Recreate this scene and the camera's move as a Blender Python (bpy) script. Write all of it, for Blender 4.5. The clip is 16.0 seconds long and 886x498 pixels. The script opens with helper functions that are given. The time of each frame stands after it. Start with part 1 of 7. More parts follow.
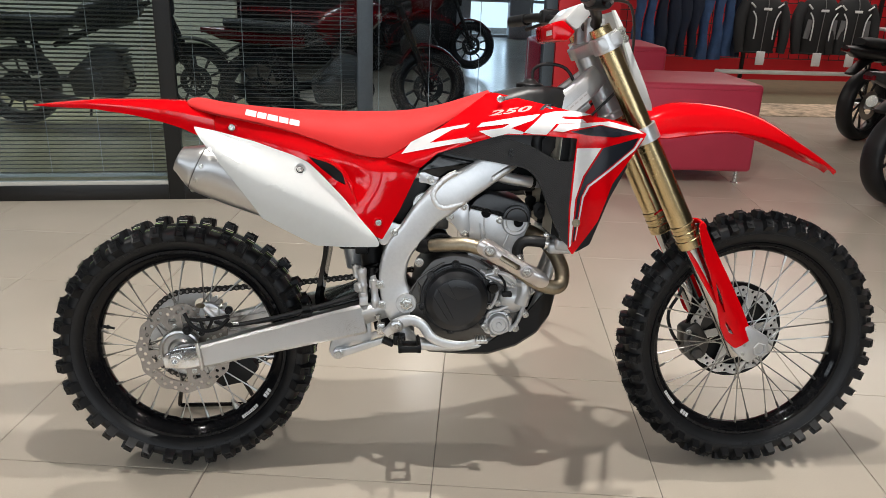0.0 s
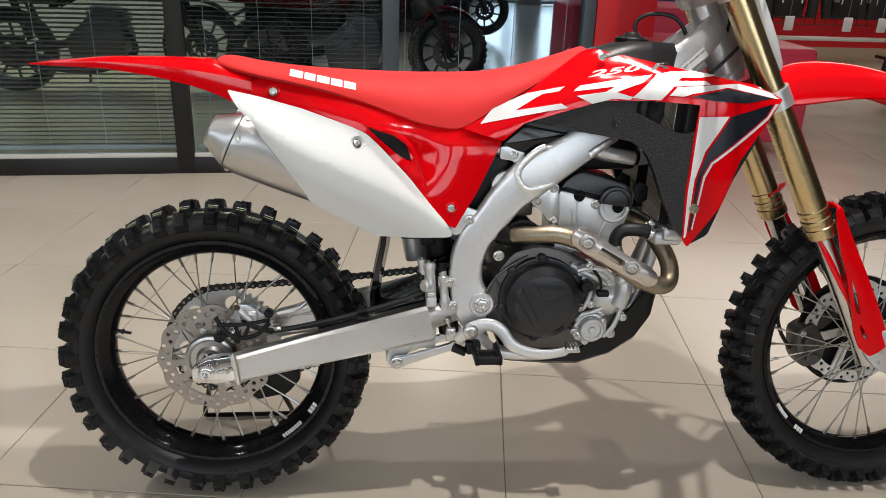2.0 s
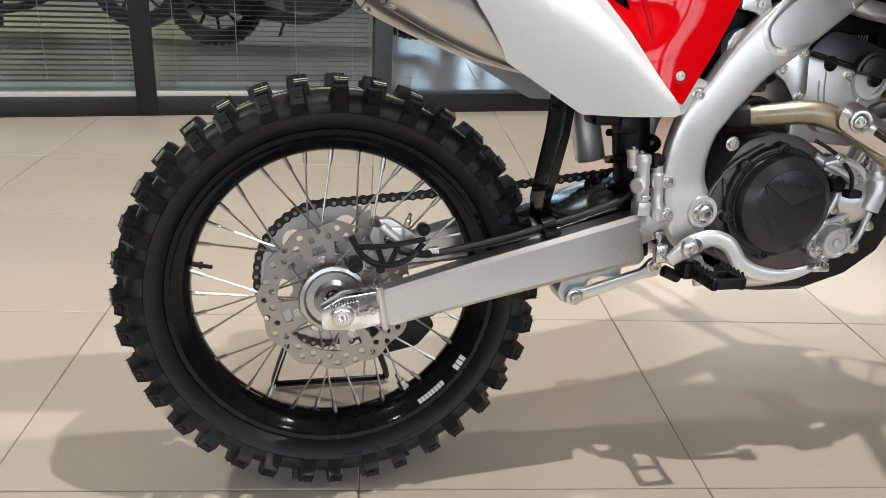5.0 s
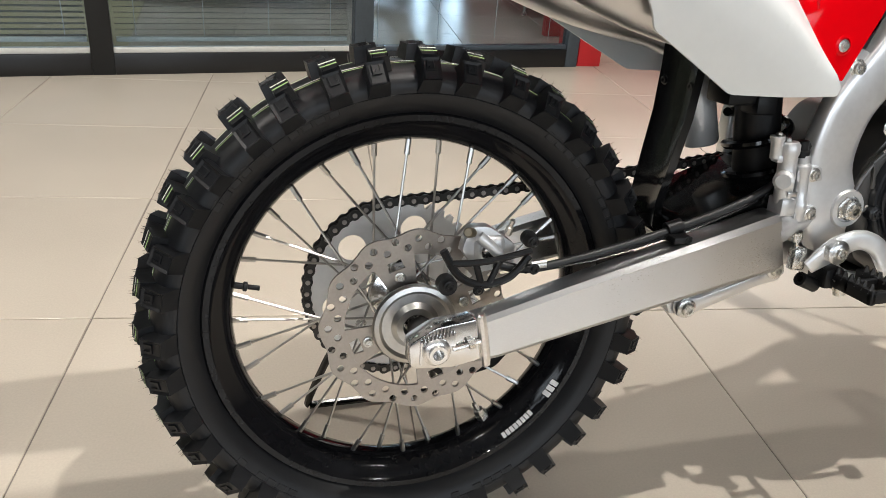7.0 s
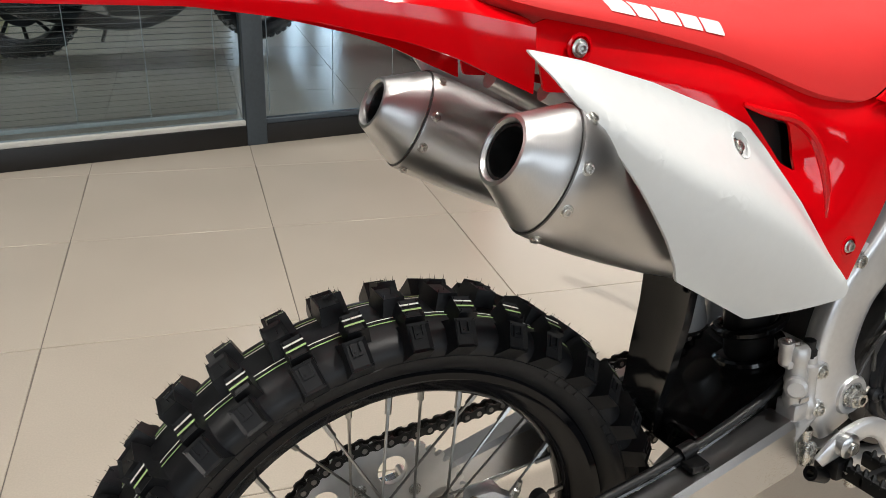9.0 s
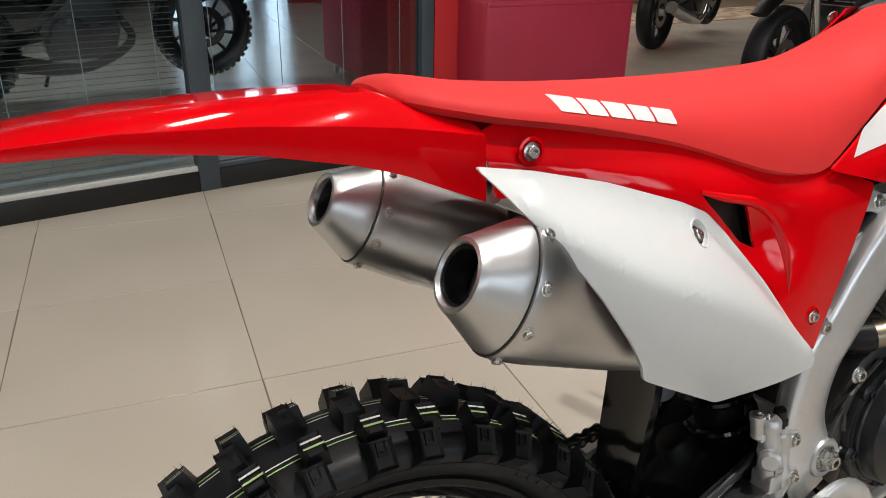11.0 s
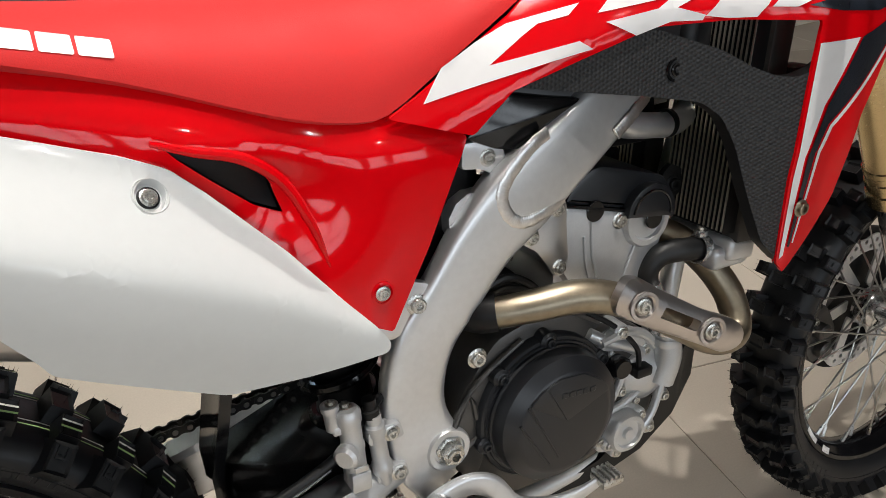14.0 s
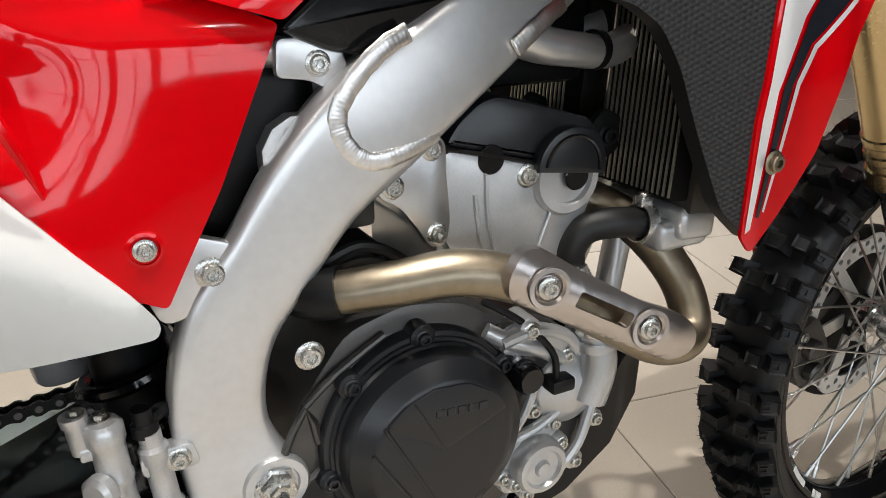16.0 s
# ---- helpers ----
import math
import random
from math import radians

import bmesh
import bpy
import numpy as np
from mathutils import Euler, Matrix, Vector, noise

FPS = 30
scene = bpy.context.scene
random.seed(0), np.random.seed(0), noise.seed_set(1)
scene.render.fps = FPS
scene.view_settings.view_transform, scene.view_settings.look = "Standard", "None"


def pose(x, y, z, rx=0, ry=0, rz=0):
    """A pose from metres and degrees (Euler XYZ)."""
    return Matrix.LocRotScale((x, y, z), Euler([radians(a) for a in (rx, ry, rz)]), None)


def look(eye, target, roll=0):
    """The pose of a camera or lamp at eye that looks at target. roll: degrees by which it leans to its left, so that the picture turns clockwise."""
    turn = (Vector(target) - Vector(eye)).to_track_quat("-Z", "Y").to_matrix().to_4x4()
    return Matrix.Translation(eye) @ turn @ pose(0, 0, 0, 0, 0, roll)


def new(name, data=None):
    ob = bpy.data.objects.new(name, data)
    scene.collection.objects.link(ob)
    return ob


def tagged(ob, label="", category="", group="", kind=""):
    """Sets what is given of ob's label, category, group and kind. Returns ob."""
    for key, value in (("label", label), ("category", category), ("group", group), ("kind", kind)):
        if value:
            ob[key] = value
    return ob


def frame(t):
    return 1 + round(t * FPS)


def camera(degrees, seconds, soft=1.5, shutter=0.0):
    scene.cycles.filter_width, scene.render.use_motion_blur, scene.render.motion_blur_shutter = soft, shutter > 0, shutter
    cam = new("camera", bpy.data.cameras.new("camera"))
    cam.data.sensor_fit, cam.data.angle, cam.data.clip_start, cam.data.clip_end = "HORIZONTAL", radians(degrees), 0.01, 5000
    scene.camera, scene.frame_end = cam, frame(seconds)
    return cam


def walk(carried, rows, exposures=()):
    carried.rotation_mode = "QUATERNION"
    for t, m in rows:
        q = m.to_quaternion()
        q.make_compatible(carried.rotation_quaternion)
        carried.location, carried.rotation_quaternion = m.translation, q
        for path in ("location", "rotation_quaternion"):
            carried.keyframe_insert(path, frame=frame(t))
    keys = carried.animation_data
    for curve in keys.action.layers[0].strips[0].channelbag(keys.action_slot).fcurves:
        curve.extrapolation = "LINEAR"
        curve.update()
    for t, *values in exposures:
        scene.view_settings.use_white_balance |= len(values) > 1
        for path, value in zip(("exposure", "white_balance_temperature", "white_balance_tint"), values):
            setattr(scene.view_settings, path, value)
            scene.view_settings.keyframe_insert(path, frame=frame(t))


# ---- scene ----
cam = camera(60.39, 16.0, soft=0.8)
PATH = [
    (0.0, 0.480, -1.771, 1.250, 70.25, -1.89, -4.71),
    (0.5, 0.471, -1.666, 1.232, 69.56, -1.80, -4.09),
    (1.0, 0.453, -1.586, 1.228, 68.96, -1.76, -3.70),
    (1.5, 0.406, -1.534, 1.216, 68.39, -1.83, -3.93),
    (2.0, 0.337, -1.443, 1.174, 68.04, -1.89, -4.76),
    (2.5, 0.255, -1.353, 1.118, 67.80, -2.01, -6.36),
    (3.0, 0.176, -1.272, 1.056, 67.12, -2.22, -8.42),
    (3.5, 0.094, -1.195, 0.978, 67.19, -2.47, -9.99),
    (4.0, 0.022, -1.123, 0.951, 66.97, -2.80, -10.91),
    (4.5, -0.034, -1.079, 0.904, 67.08, -3.00, -11.32),
    (7.0, -0.219, -0.766, 0.842, 63.34, -4.04, -15.74),
    (7.5, -0.244, -0.665, 0.876, 63.62, -4.02, -18.05),
    (8.0, -0.255, -0.585, 0.929, 64.22, -3.47, -21.17),
    (8.5, -0.250, -0.540, 0.979, 64.39, -3.28, -23.67),
    (11.0, -0.215, -0.458, 1.080, 65.97, -1.07, -29.18),
    (11.5, -0.153, -0.460, 1.094, 65.33, -0.71, -30.33),
    (12.0, -0.083, -0.472, 1.097, 64.35, -0.64, -31.14),
    (12.5, -0.003, -0.489, 1.097, 63.50, -0.76, -31.41),
    (13.0, 0.087, -0.510, 1.113, 62.78, -0.95, -30.89),
    (13.5, 0.170, -0.540, 1.096, 62.06, -1.37, -29.83),
    (14.0, 0.242, -0.566, 1.055, 61.56, -1.87, -28.67),
    (14.5, 0.286, -0.566, 1.007, 61.26, -2.42, -27.99),
    (15.0, 0.325, -0.568, 0.933, 61.57, -2.31, -27.22),
    (15.5, 0.380, -0.529, 0.892, 62.32, -2.71, -27.49),
    (16.0, 0.444, -0.479, 0.906, 63.65, -3.00, -27.81),
]
EXPOSURES = [(0, 0.0), (2, 0.0), (4, 0.18), (7.5, 0.42), (8.5, 0.16), (11, -0.2), (13, -0.34), (14, -0.14), (14.5, 0.0), (16, 0.13)]
walk(cam, [(t, pose(x, y, z, rx, ry, rz)) for t, x, y, z, rx, ry, rz in PATH], exposures=EXPOSURES)

# ---- light: daylight from the shop front behind the camera, ceiling panels overhead, unseen fills ----
world = bpy.data.worlds.new("showroom_world")
scene.world = world
world.use_nodes = True
world.node_tree.nodes["Background"].inputs[0].default_value = (0.75, 0.85, 1.0, 1)
world.node_tree.nodes["Background"].inputs[1].default_value = 0.25


def area_lamp(name, place, target, width, height, watts, colour):
    lamp = bpy.data.lights.new(name, "AREA")
    lamp.shape, lamp.size, lamp.size_y, lamp.energy, lamp.color = "RECTANGLE", width, height, watts, colour
    ob = new(name, lamp)
    ob.matrix_world = look(place, target)
    return ob


CEILING = 3.4
WARM, COOL = (1.0, 0.955, 0.9), (0.84, 0.92, 1.0)
# two strong spots over the motorcycle, weaker ones round it: place, size, watts
# the 4.2 m one is an unseen fill added to brighten the right background
SPOTS = [(0.7, -0.44, 0.035, 42), (1.0, 0.22, 0.035, 35), (3.3, 0.36, 0.06, 9), (1.6, -2.4, 0.1, 10), (-2.1, 0.9, 0.12, 36), (-1.3, -2.0, 0.1, 10), (0.4, 1.5, 0.2, 6), (6.2, 7.0, 4.2, 115), (1.0, 6.0, 0.4, 10)]
for px, py, size, watts in SPOTS:
    area_lamp("ceiling_lamp_and_fill", (px, py, CEILING - 0.3), (px, py, 0), size, size, watts, WARM)
for wx in (-4.2, -2.6, -1.0, 0.6, 2.2, 3.8):
    area_lamp("shop_front_daylight", (wx, -5.9, 1.9), (wx, 0, 1.3), 1.3, 1.5, 27, COOL)
for wx in (2.4, 4.4):
    area_lamp("far_window_daylight", (wx, 16.6, 1.9), (wx, 8, 0.4), 1.8, 3.0, 75, COOL)
# unseen fills added to brighten the office wall and floor behind the blinds
for ox, watts in ((-4.4, 28), (-3.0, 48), (-1.6, 60)):
    area_lamp("office_fill", (ox, 5.7, CEILING - 0.1), (ox, 6.1, 0.9), 1.2, 0.4, watts, WARM)
# another added fill from the left; the back room has no window
area_lamp("back_room_fill", (-4.6, 5.6, 1.6), (1.5, 5.0, 0.3), 2.2, 1.8, 2.5, COOL)

# ---- materials ----
def material(name, colour, rough=0.5, metal=0.0, vary=0.12, grain=90.0, bump=0.08, blotch=6.0, coat=0.0,
             rough_vary=0.12, stretch=(1, 1, 1), sheen=0.0, depth=0.001, spec=0.5):
    """A Principled surface with grain and blotches in colour, gloss and relief, all in metres of the object."""
    m = bpy.data.materials.new(name)
    m.use_nodes = True
    nt = m.node_tree
    n, link = nt.nodes, nt.links.new
    p = n["Principled BSDF"]
    tc = n.new("ShaderNodeTexCoord")
    mp = n.new("ShaderNodeMapping")
    mp.inputs["Scale"].default_value = stretch
    link(tc.outputs["Object"], mp.inputs[0])
    fine, wide = n.new("ShaderNodeTexNoise"), n.new("ShaderNodeTexNoise")
    fine.inputs["Scale"].default_value, fine.inputs["Detail"].default_value = grain, 4
    wide.inputs["Scale"].default_value, wide.inputs["Detail"].default_value = blotch, 3
    link(mp.outputs[0], fine.inputs[0]), link(tc.outputs["Object"], wide.inputs[0])
    add = n.new("ShaderNodeMath")
    add.operation = "ADD"
    link(fine.outputs[0], add.inputs[0]), link(wide.outputs[0], add.inputs[1])
    ramp = n.new("ShaderNodeMapRange")
    ramp.inputs[1].default_value, ramp.inputs[2].default_value = 0.6, 1.4
    ramp.inputs[3].default_value, ramp.inputs[4].default_value = 1 - vary, 1 + vary
    link(add.outputs[0], ramp.inputs[0])
    tint = n.new("ShaderNodeVectorMath")
    tint.operation = "SCALE"
    tint.inputs[0].default_value = colour
    link(ramp.outputs[0], tint.inputs["Scale"])
    link(tint.outputs[0], p.inputs["Base Color"])
    gloss = n.new("ShaderNodeMapRange")
    gloss.inputs[1].default_value, gloss.inputs[2].default_value = 0.6, 1.4
    gloss.inputs[3].default_value = max(0.02, rough * (1 - rough_vary))
    gloss.inputs[4].default_value = min(1.0, rough * (1 + rough_vary))
    link(add.outputs[0], gloss.inputs[0]), link(gloss.outputs[0], p.inputs["Roughness"])
    p.inputs["Metallic"].default_value = metal
    p.inputs["Specular IOR Level"].default_value = spec
    p.inputs["Coat Weight"].default_value = coat
    p.inputs["Coat Roughness"].default_value = 0.06
    p.inputs["Sheen Weight"].default_value = sheen
    if bump:
        b = n.new("ShaderNodeBump")
        b.inputs["Strength"].default_value, b.inputs["Distance"].default_value = bump, depth
        link(fine.outputs[0], b.inputs["Height"]), link(b.outputs[0], p.inputs["Normal"])
    return m


def glowing(name, colour, strength):
    m = bpy.data.materials.new(name)
    m.use_nodes = True
    p = m.node_tree.nodes["Principled BSDF"]
    p.inputs["Base Color"].default_value = (0.8, 0.8, 0.8, 1)
    p.inputs["Emission Color"].default_value, p.inputs["Emission Strength"].default_value = (*colour, 1), strength
    return m


def pane_glass(name, tint, ior=1.5):
    """Clear thin glass: see-through, with a mirror-like gloss that grows at grazing angles."""
    m = bpy.data.materials.new(name)
    m.use_nodes = True
    nt = m.node_tree
    n, link = nt.nodes, nt.links.new
    n.remove(n["Principled BSDF"])
    clear, gloss, mix, fres = (n.new(k) for k in ("ShaderNodeBsdfTransparent", "ShaderNodeBsdfGlossy", "ShaderNodeMixShader", "ShaderNodeFresnel"))
    clear.inputs[0].default_value = (*tint, 1)
    gloss.inputs["Roughness"].default_value = 0.01
    fres.inputs[0].default_value = ior
    link(fres.outputs[0], mix.inputs[0]), link(clear.outputs[0], mix.inputs[1]), link(gloss.outputs[0], mix.inputs[2])
    link(mix.outputs[0], n["Material Output"].inputs[0])
    return m


def dimpled(name, colour):
    """Black moulded plastic with a honeycomb of small dimples about 6 mm apart."""
    m = material(name, colour, rough=0.46, vary=0.1, grain=700, bump=0.0, spec=0.4)
    nt = m.node_tree
    n, link = nt.nodes, nt.links.new
    p = n["Principled BSDF"]
    tc = n.new("ShaderNodeTexCoord")
    total = None
    for a in (0, 60, 120):
        dot = n.new("ShaderNodeVectorMath")
        dot.operation = "DOT_PRODUCT"
        k = 2 * math.pi / 0.0042
        dot.inputs[1].default_value = (k * math.cos(radians(a)), 0, k * math.sin(radians(a)))
        link(tc.outputs["Object"], dot.inputs[0])
        c = n.new("ShaderNodeMath")
        c.operation = "COSINE"
        link(dot.outputs["Value"], c.inputs[0])
        if total is None:
            total = c
        else:
            s = n.new("ShaderNodeMath")
            s.operation = "ADD"
            link(total.outputs[0], s.inputs[0]), link(c.outputs[0], s.inputs[1])
            total = s
    b = n.new("ShaderNodeBump")
    b.inputs["Strength"].default_value, b.inputs["Distance"].default_value = 0.32, 0.001
    link(total.outputs[0], b.inputs["Height"]), link(b.outputs[0], p.inputs["Normal"])
    return m


M = dict(
    tile=material("beige_porcelain", (0.57, 0.505, 0.42), rough=0.2, vary=0.08, grain=260, bump=0.02, blotch=2.3, rough_vary=0.3),
    joint=material("grey_grout", (0.2, 0.175, 0.15), rough=0.8, vary=0.2),
    ceiling=material("grey_ceiling_paint", (0.36, 0.36, 0.36), rough=0.85, vary=0.03, bump=0.02),
    wall=material("grey_wall_paint", (0.42, 0.42, 0.42), rough=0.8, vary=0.05, bump=0.05),
    red_wall=material("red_painted_board", (0.5, 0.012, 0.018), rough=0.45, vary=0.06),
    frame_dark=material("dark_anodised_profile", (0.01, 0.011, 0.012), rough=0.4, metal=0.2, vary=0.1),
    frame_blue=material("blue_grey_profile", (0.07, 0.09, 0.11), rough=0.4, metal=0.4),
    plinth=material("black_plinth", (0.008, 0.008, 0.0085), rough=0.35),
    slat=material("blind_slat_enamel", (0.13, 0.12, 0.1), rough=0.5, vary=0.1),
    sill=material("pale_sill_enamel", (0.62, 0.62, 0.58), rough=0.4, vary=0.06),
    cream=material("cream_office_paint", (0.8, 0.77, 0.64), rough=0.8, vary=0.06),
    cord=material("white_blind_cord", (0.6, 0.6, 0.58), rough=0.8),
    glass=pane_glass("partition_glass", (0.6, 0.68, 0.73), 1.42),
    rubber=material("black_tyre_rubber", (0.0085, 0.009, 0.0105), rough=0.46, spec=0.36, vary=0.25, grain=300, bump=0.1, blotch=20),
    stripe_green=material("green_tread_paint", (0.42, 0.62, 0.25), rough=0.6),
    stripe_white=material("white_tread_paint", (0.75, 0.75, 0.7), rough=0.6),
    rim=material("gloss_black_rim", (0.006, 0.006, 0.007), rough=0.1, spec=0.22, vary=0.2, bump=0.02),
    chrome=material("stainless_steel", (0.76, 0.75, 0.73), rough=0.26, metal=0.9, vary=0.05),
    spoke=material("dull_spoke_steel", (0.46, 0.455, 0.44), rough=0.3, metal=1.0, vary=0.1, grain=200),
    slider=material("polished_slider_steel", (0.6, 0.59, 0.58), rough=0.14, metal=1.0, vary=0.05),
    zinc=material("zinc_plated_bolt", (0.62, 0.61, 0.58), rough=0.28, metal=1.0, vary=0.12, grain=400),
    disc=material("drilled_disc_steel", (0.36, 0.33, 0.3), rough=0.36, metal=0.9, vary=0.1, grain=300, stretch=(1, 1, 1)),
    hub=material("polished_hub_alloy", (0.74, 0.74, 0.74), rough=0.15, metal=1.0, vary=0.06),
    arm=material("brushed_swingarm_alloy", (0.62, 0.62, 0.62), rough=0.3, metal=1.0, vary=0.06, grain=160, stretch=(2, 10, 14), bump=0.05, depth=0.0004),
    frame=material("satin_frame_alloy", (0.72, 0.725, 0.73), rough=0.34, metal=0.75, vary=0.06, grain=120, bump=0.0, blotch=14, rough_vary=0.15),
    weld=material("weld_bead_alloy", (0.84, 0.82, 0.8), rough=0.34, metal=1.0, vary=0.15, grain=250),
    cast=material("grey_engine_casting", (0.6, 0.605, 0.61), rough=0.34, metal=0.6, vary=0.12, grain=800, bump=0.06, depth=0.0004, blotch=30),
    case=material("dark_magnesium_case", (0.1, 0.096, 0.092), rough=0.36, metal=0.7, vary=0.15, grain=600, bump=0.12, depth=0.0004),
    cover=material("satin_black_cover", (0.012, 0.013, 0.0155), rough=0.3, spec=0.5, metal=0.0, vary=0.1, grain=900, bump=0.03, depth=0.0003),
    muffler=material("brushed_muffler_alloy", (0.54, 0.535, 0.53), rough=0.33, metal=1.0, vary=0.07, grain=240, stretch=(4, 1, 4), bump=0.04, depth=0.0003),
    cone=material("spun_muffler_cone", (0.58, 0.58, 0.58), rough=0.36, metal=1.0, vary=0.06, grain=240, stretch=(12, 1, 1), bump=0.05, depth=0.0003),
    gold=material("gold_anodised_fork", (0.6, 0.46, 0.25), rough=0.26, metal=1.0, vary=0.08, grain=200),
    bronze=material("heat_tinted_pipe", (0.33, 0.28, 0.205), rough=0.4, metal=1.0, vary=0.2, grain=120, blotch=18),
    shield=material("pipe_shield_alloy", (0.58, 0.54, 0.52), rough=0.3, metal=1.0, vary=0.06),
    red=material("gloss_red_plastic", (0.7, 0.0012, 0.005), rough=0.06, spec=0.36, vary=0.03, bump=0.0),
    seat=material("red_grip_seat_cover", (0.7, 0.013, 0.012), rough=0.7, vary=0.1, grain=900, bump=0.35, blotch=14, sheen=0.05, depth=0.0008),
    white=material("gloss_white_plastic", (0.7, 0.715, 0.71), rough=0.11, spec=0.28, vary=0.02, bump=0.0),
    decal_white=material("white_decal", (0.74, 0.73, 0.73), rough=0.3, vary=0.03, bump=0.0),
    decal_black=material("blue_black_decal", (0.012, 0.015, 0.022), rough=0.25, vary=0.05, bump=0.0),
    decal_pink=material("pale_red_decal", (0.7, 0.3, 0.28), rough=0.3, vary=0.03, bump=0.0),
    black=material("black_moulded_plastic", (0.006, 0.006, 0.0065), rough=0.42, spec=0.28, vary=0.15, grain=500, bump=0.08),
    gloss_black=material("gloss_black_plastic", (0.006, 0.006, 0.0065), rough=0.12, vary=0.1),
    hose=material("black_rubber_hose", (0.009, 0.009, 0.0095), rough=0.5, vary=0.15),
    dimple=dimpled("dimpled_black_plastic", (0.018, 0.0185, 0.02)),
    fin=material("radiator_fin", (0.055, 0.052, 0.048), rough=0.5, metal=0.6),
    fin_edge=material("bright_fin_edge", (0.62, 0.57, 0.47), rough=0.4, metal=0.9),
    disc_front=material("bright_front_disc_steel", (0.8, 0.79, 0.77), rough=0.35, metal=0.55, vary=0.08, grain=300),
    chain=material("oiled_chain_steel", (0.05, 0.048, 0.045), rough=0.35, metal=0.8, vary=0.2),
    sprocket=material("machined_sprocket_alloy", (0.72, 0.72, 0.71), rough=0.42, metal=0.6, vary=0.06),
    tank=material("black_tank_cover", (0.02, 0.02, 0.021), rough=0.38),
)


# ---- mesh helpers ----
def part(name, bm, mat, parent=None, label="", smooth=38.0, place=None):
    """Links a bmesh as one mesh object, under parent if one is given. mat: a material or a list of them."""
    bm.normal_update()
    for e in bm.edges:
        if len(e.link_faces) == 2:
            e.smooth = e.calc_face_angle(0.0) < radians(smooth)
    for f in bm.faces:
        f.smooth = True
    me = bpy.data.meshes.new(name)
    bm.to_mesh(me)
    bm.free()
    for m in (mat if isinstance(mat, (list, tuple)) else [mat]):
        me.materials.append(m)
    ob = new(name, me)
    if parent:
        ob.parent = parent
    if place is not None:
        ob.matrix_basis = place
    if label:
        tagged(ob, label)
    return ob


def again(ob, place, parent=None):
    """Another object on the same mesh."""
    twin = new(ob.name.split(".")[0], ob.data)
    twin.parent = parent or ob.parent
    twin.matrix_basis = place
    return twin


def empty(name, label, category, group="", place=None):
    ob = tagged(new(name), label, category, group)
    if place is not None:
        ob.matrix_basis = place
    return ob


def curve(points, k=6):
    """Catmull-Rom through points of any dimension."""
    P = [Vector(p) for p in points]
    out = []
    for i in range(len(P) - 1):
        a, b, c, d = P[max(i - 1, 0)], P[i], P[i + 1], P[min(i + 2, len(P) - 1)]
        for j in range(k):
            t = j / k
            out.append(0.5 * ((2 * b) + (c - a) * t + (2 * a - 5 * b + 4 * c - d) * t * t + (3 * b - a - 3 * c + d) * t ** 3))
    return out + [P[-1]]


def rounded(pts, r=0.004, k=3):
    """A polygon with its corners rounded."""
    P = [Vector(p) for p in pts]
    out = []
    for i, b in enumerate(P):
        a, c = P[i - 1], P[(i + 1) % len(P)]
        u, v = a - b, c - b
        ru, rv = min(r, u.length * 0.45), min(r, v.length * 0.45)
        p, q = b + u.normalized() * ru, b + v.normalized() * rv
        for j in range(k + 1):
            t = j / k
            out.append(p * (1 - t) ** 2 + b * 2 * t * (1 - t) + q * t * t)
    return out


def join(*bms):
    """One bmesh out of several."""
    out = bmesh.new()
    for b in bms:
        me = bpy.data.meshes.new("tmp")
        b.to_mesh(me)
        b.free()
        out.from_mesh(me)
        bpy.data.meshes.remove(me)
    return out


def shifted(bm, m):
    bmesh.ops.transform(bm, matrix=m, verts=bm.verts)
    if m.determinant() < 0:
        bmesh.ops.reverse_faces(bm, faces=bm.faces)
    return bm


def prism(pts, y0, y1, r=0.003, bevel=0.0015, holes=()):
    """A plate: the outline (x, z), rounded, with holes, between y0 and y1, its rims bevelled."""
    bm = bmesh.new()
    loops = [rounded(pts, r) if r else [Vector(p) for p in pts]] + [[Vector(p) for p in h] for h in holes]
    edges = []
    for loop in loops:
        vs = [bm.verts.new((p.x, y0, p.y)) for p in loop]
        edges += [bm.edges.new((vs[i], vs[(i + 1) % len(vs)])) for i in range(len(vs))]
    if holes:
        bmesh.ops.triangle_fill(bm, use_beauty=True, edges=edges)
    else:
        bm.faces.new(bm.verts)
    out = bmesh.ops.extrude_face_region(bm, geom=bm.faces[:])
    for v in out["geom"]:
        if isinstance(v, bmesh.types.BMVert):
            v.co.y = y1
    bmesh.ops.recalc_face_normals(bm, faces=bm.faces)
    if bevel and not holes:
        rim = [e for e in bm.edges if len(e.link_faces) == 2 and abs(e.verts[0].co.y - e.verts[1].co.y) < 1e-6]
        bmesh.ops.bevel(bm, geom=rim, offset=bevel, segments=2, profile=0.6, affect="EDGES")
    return bm


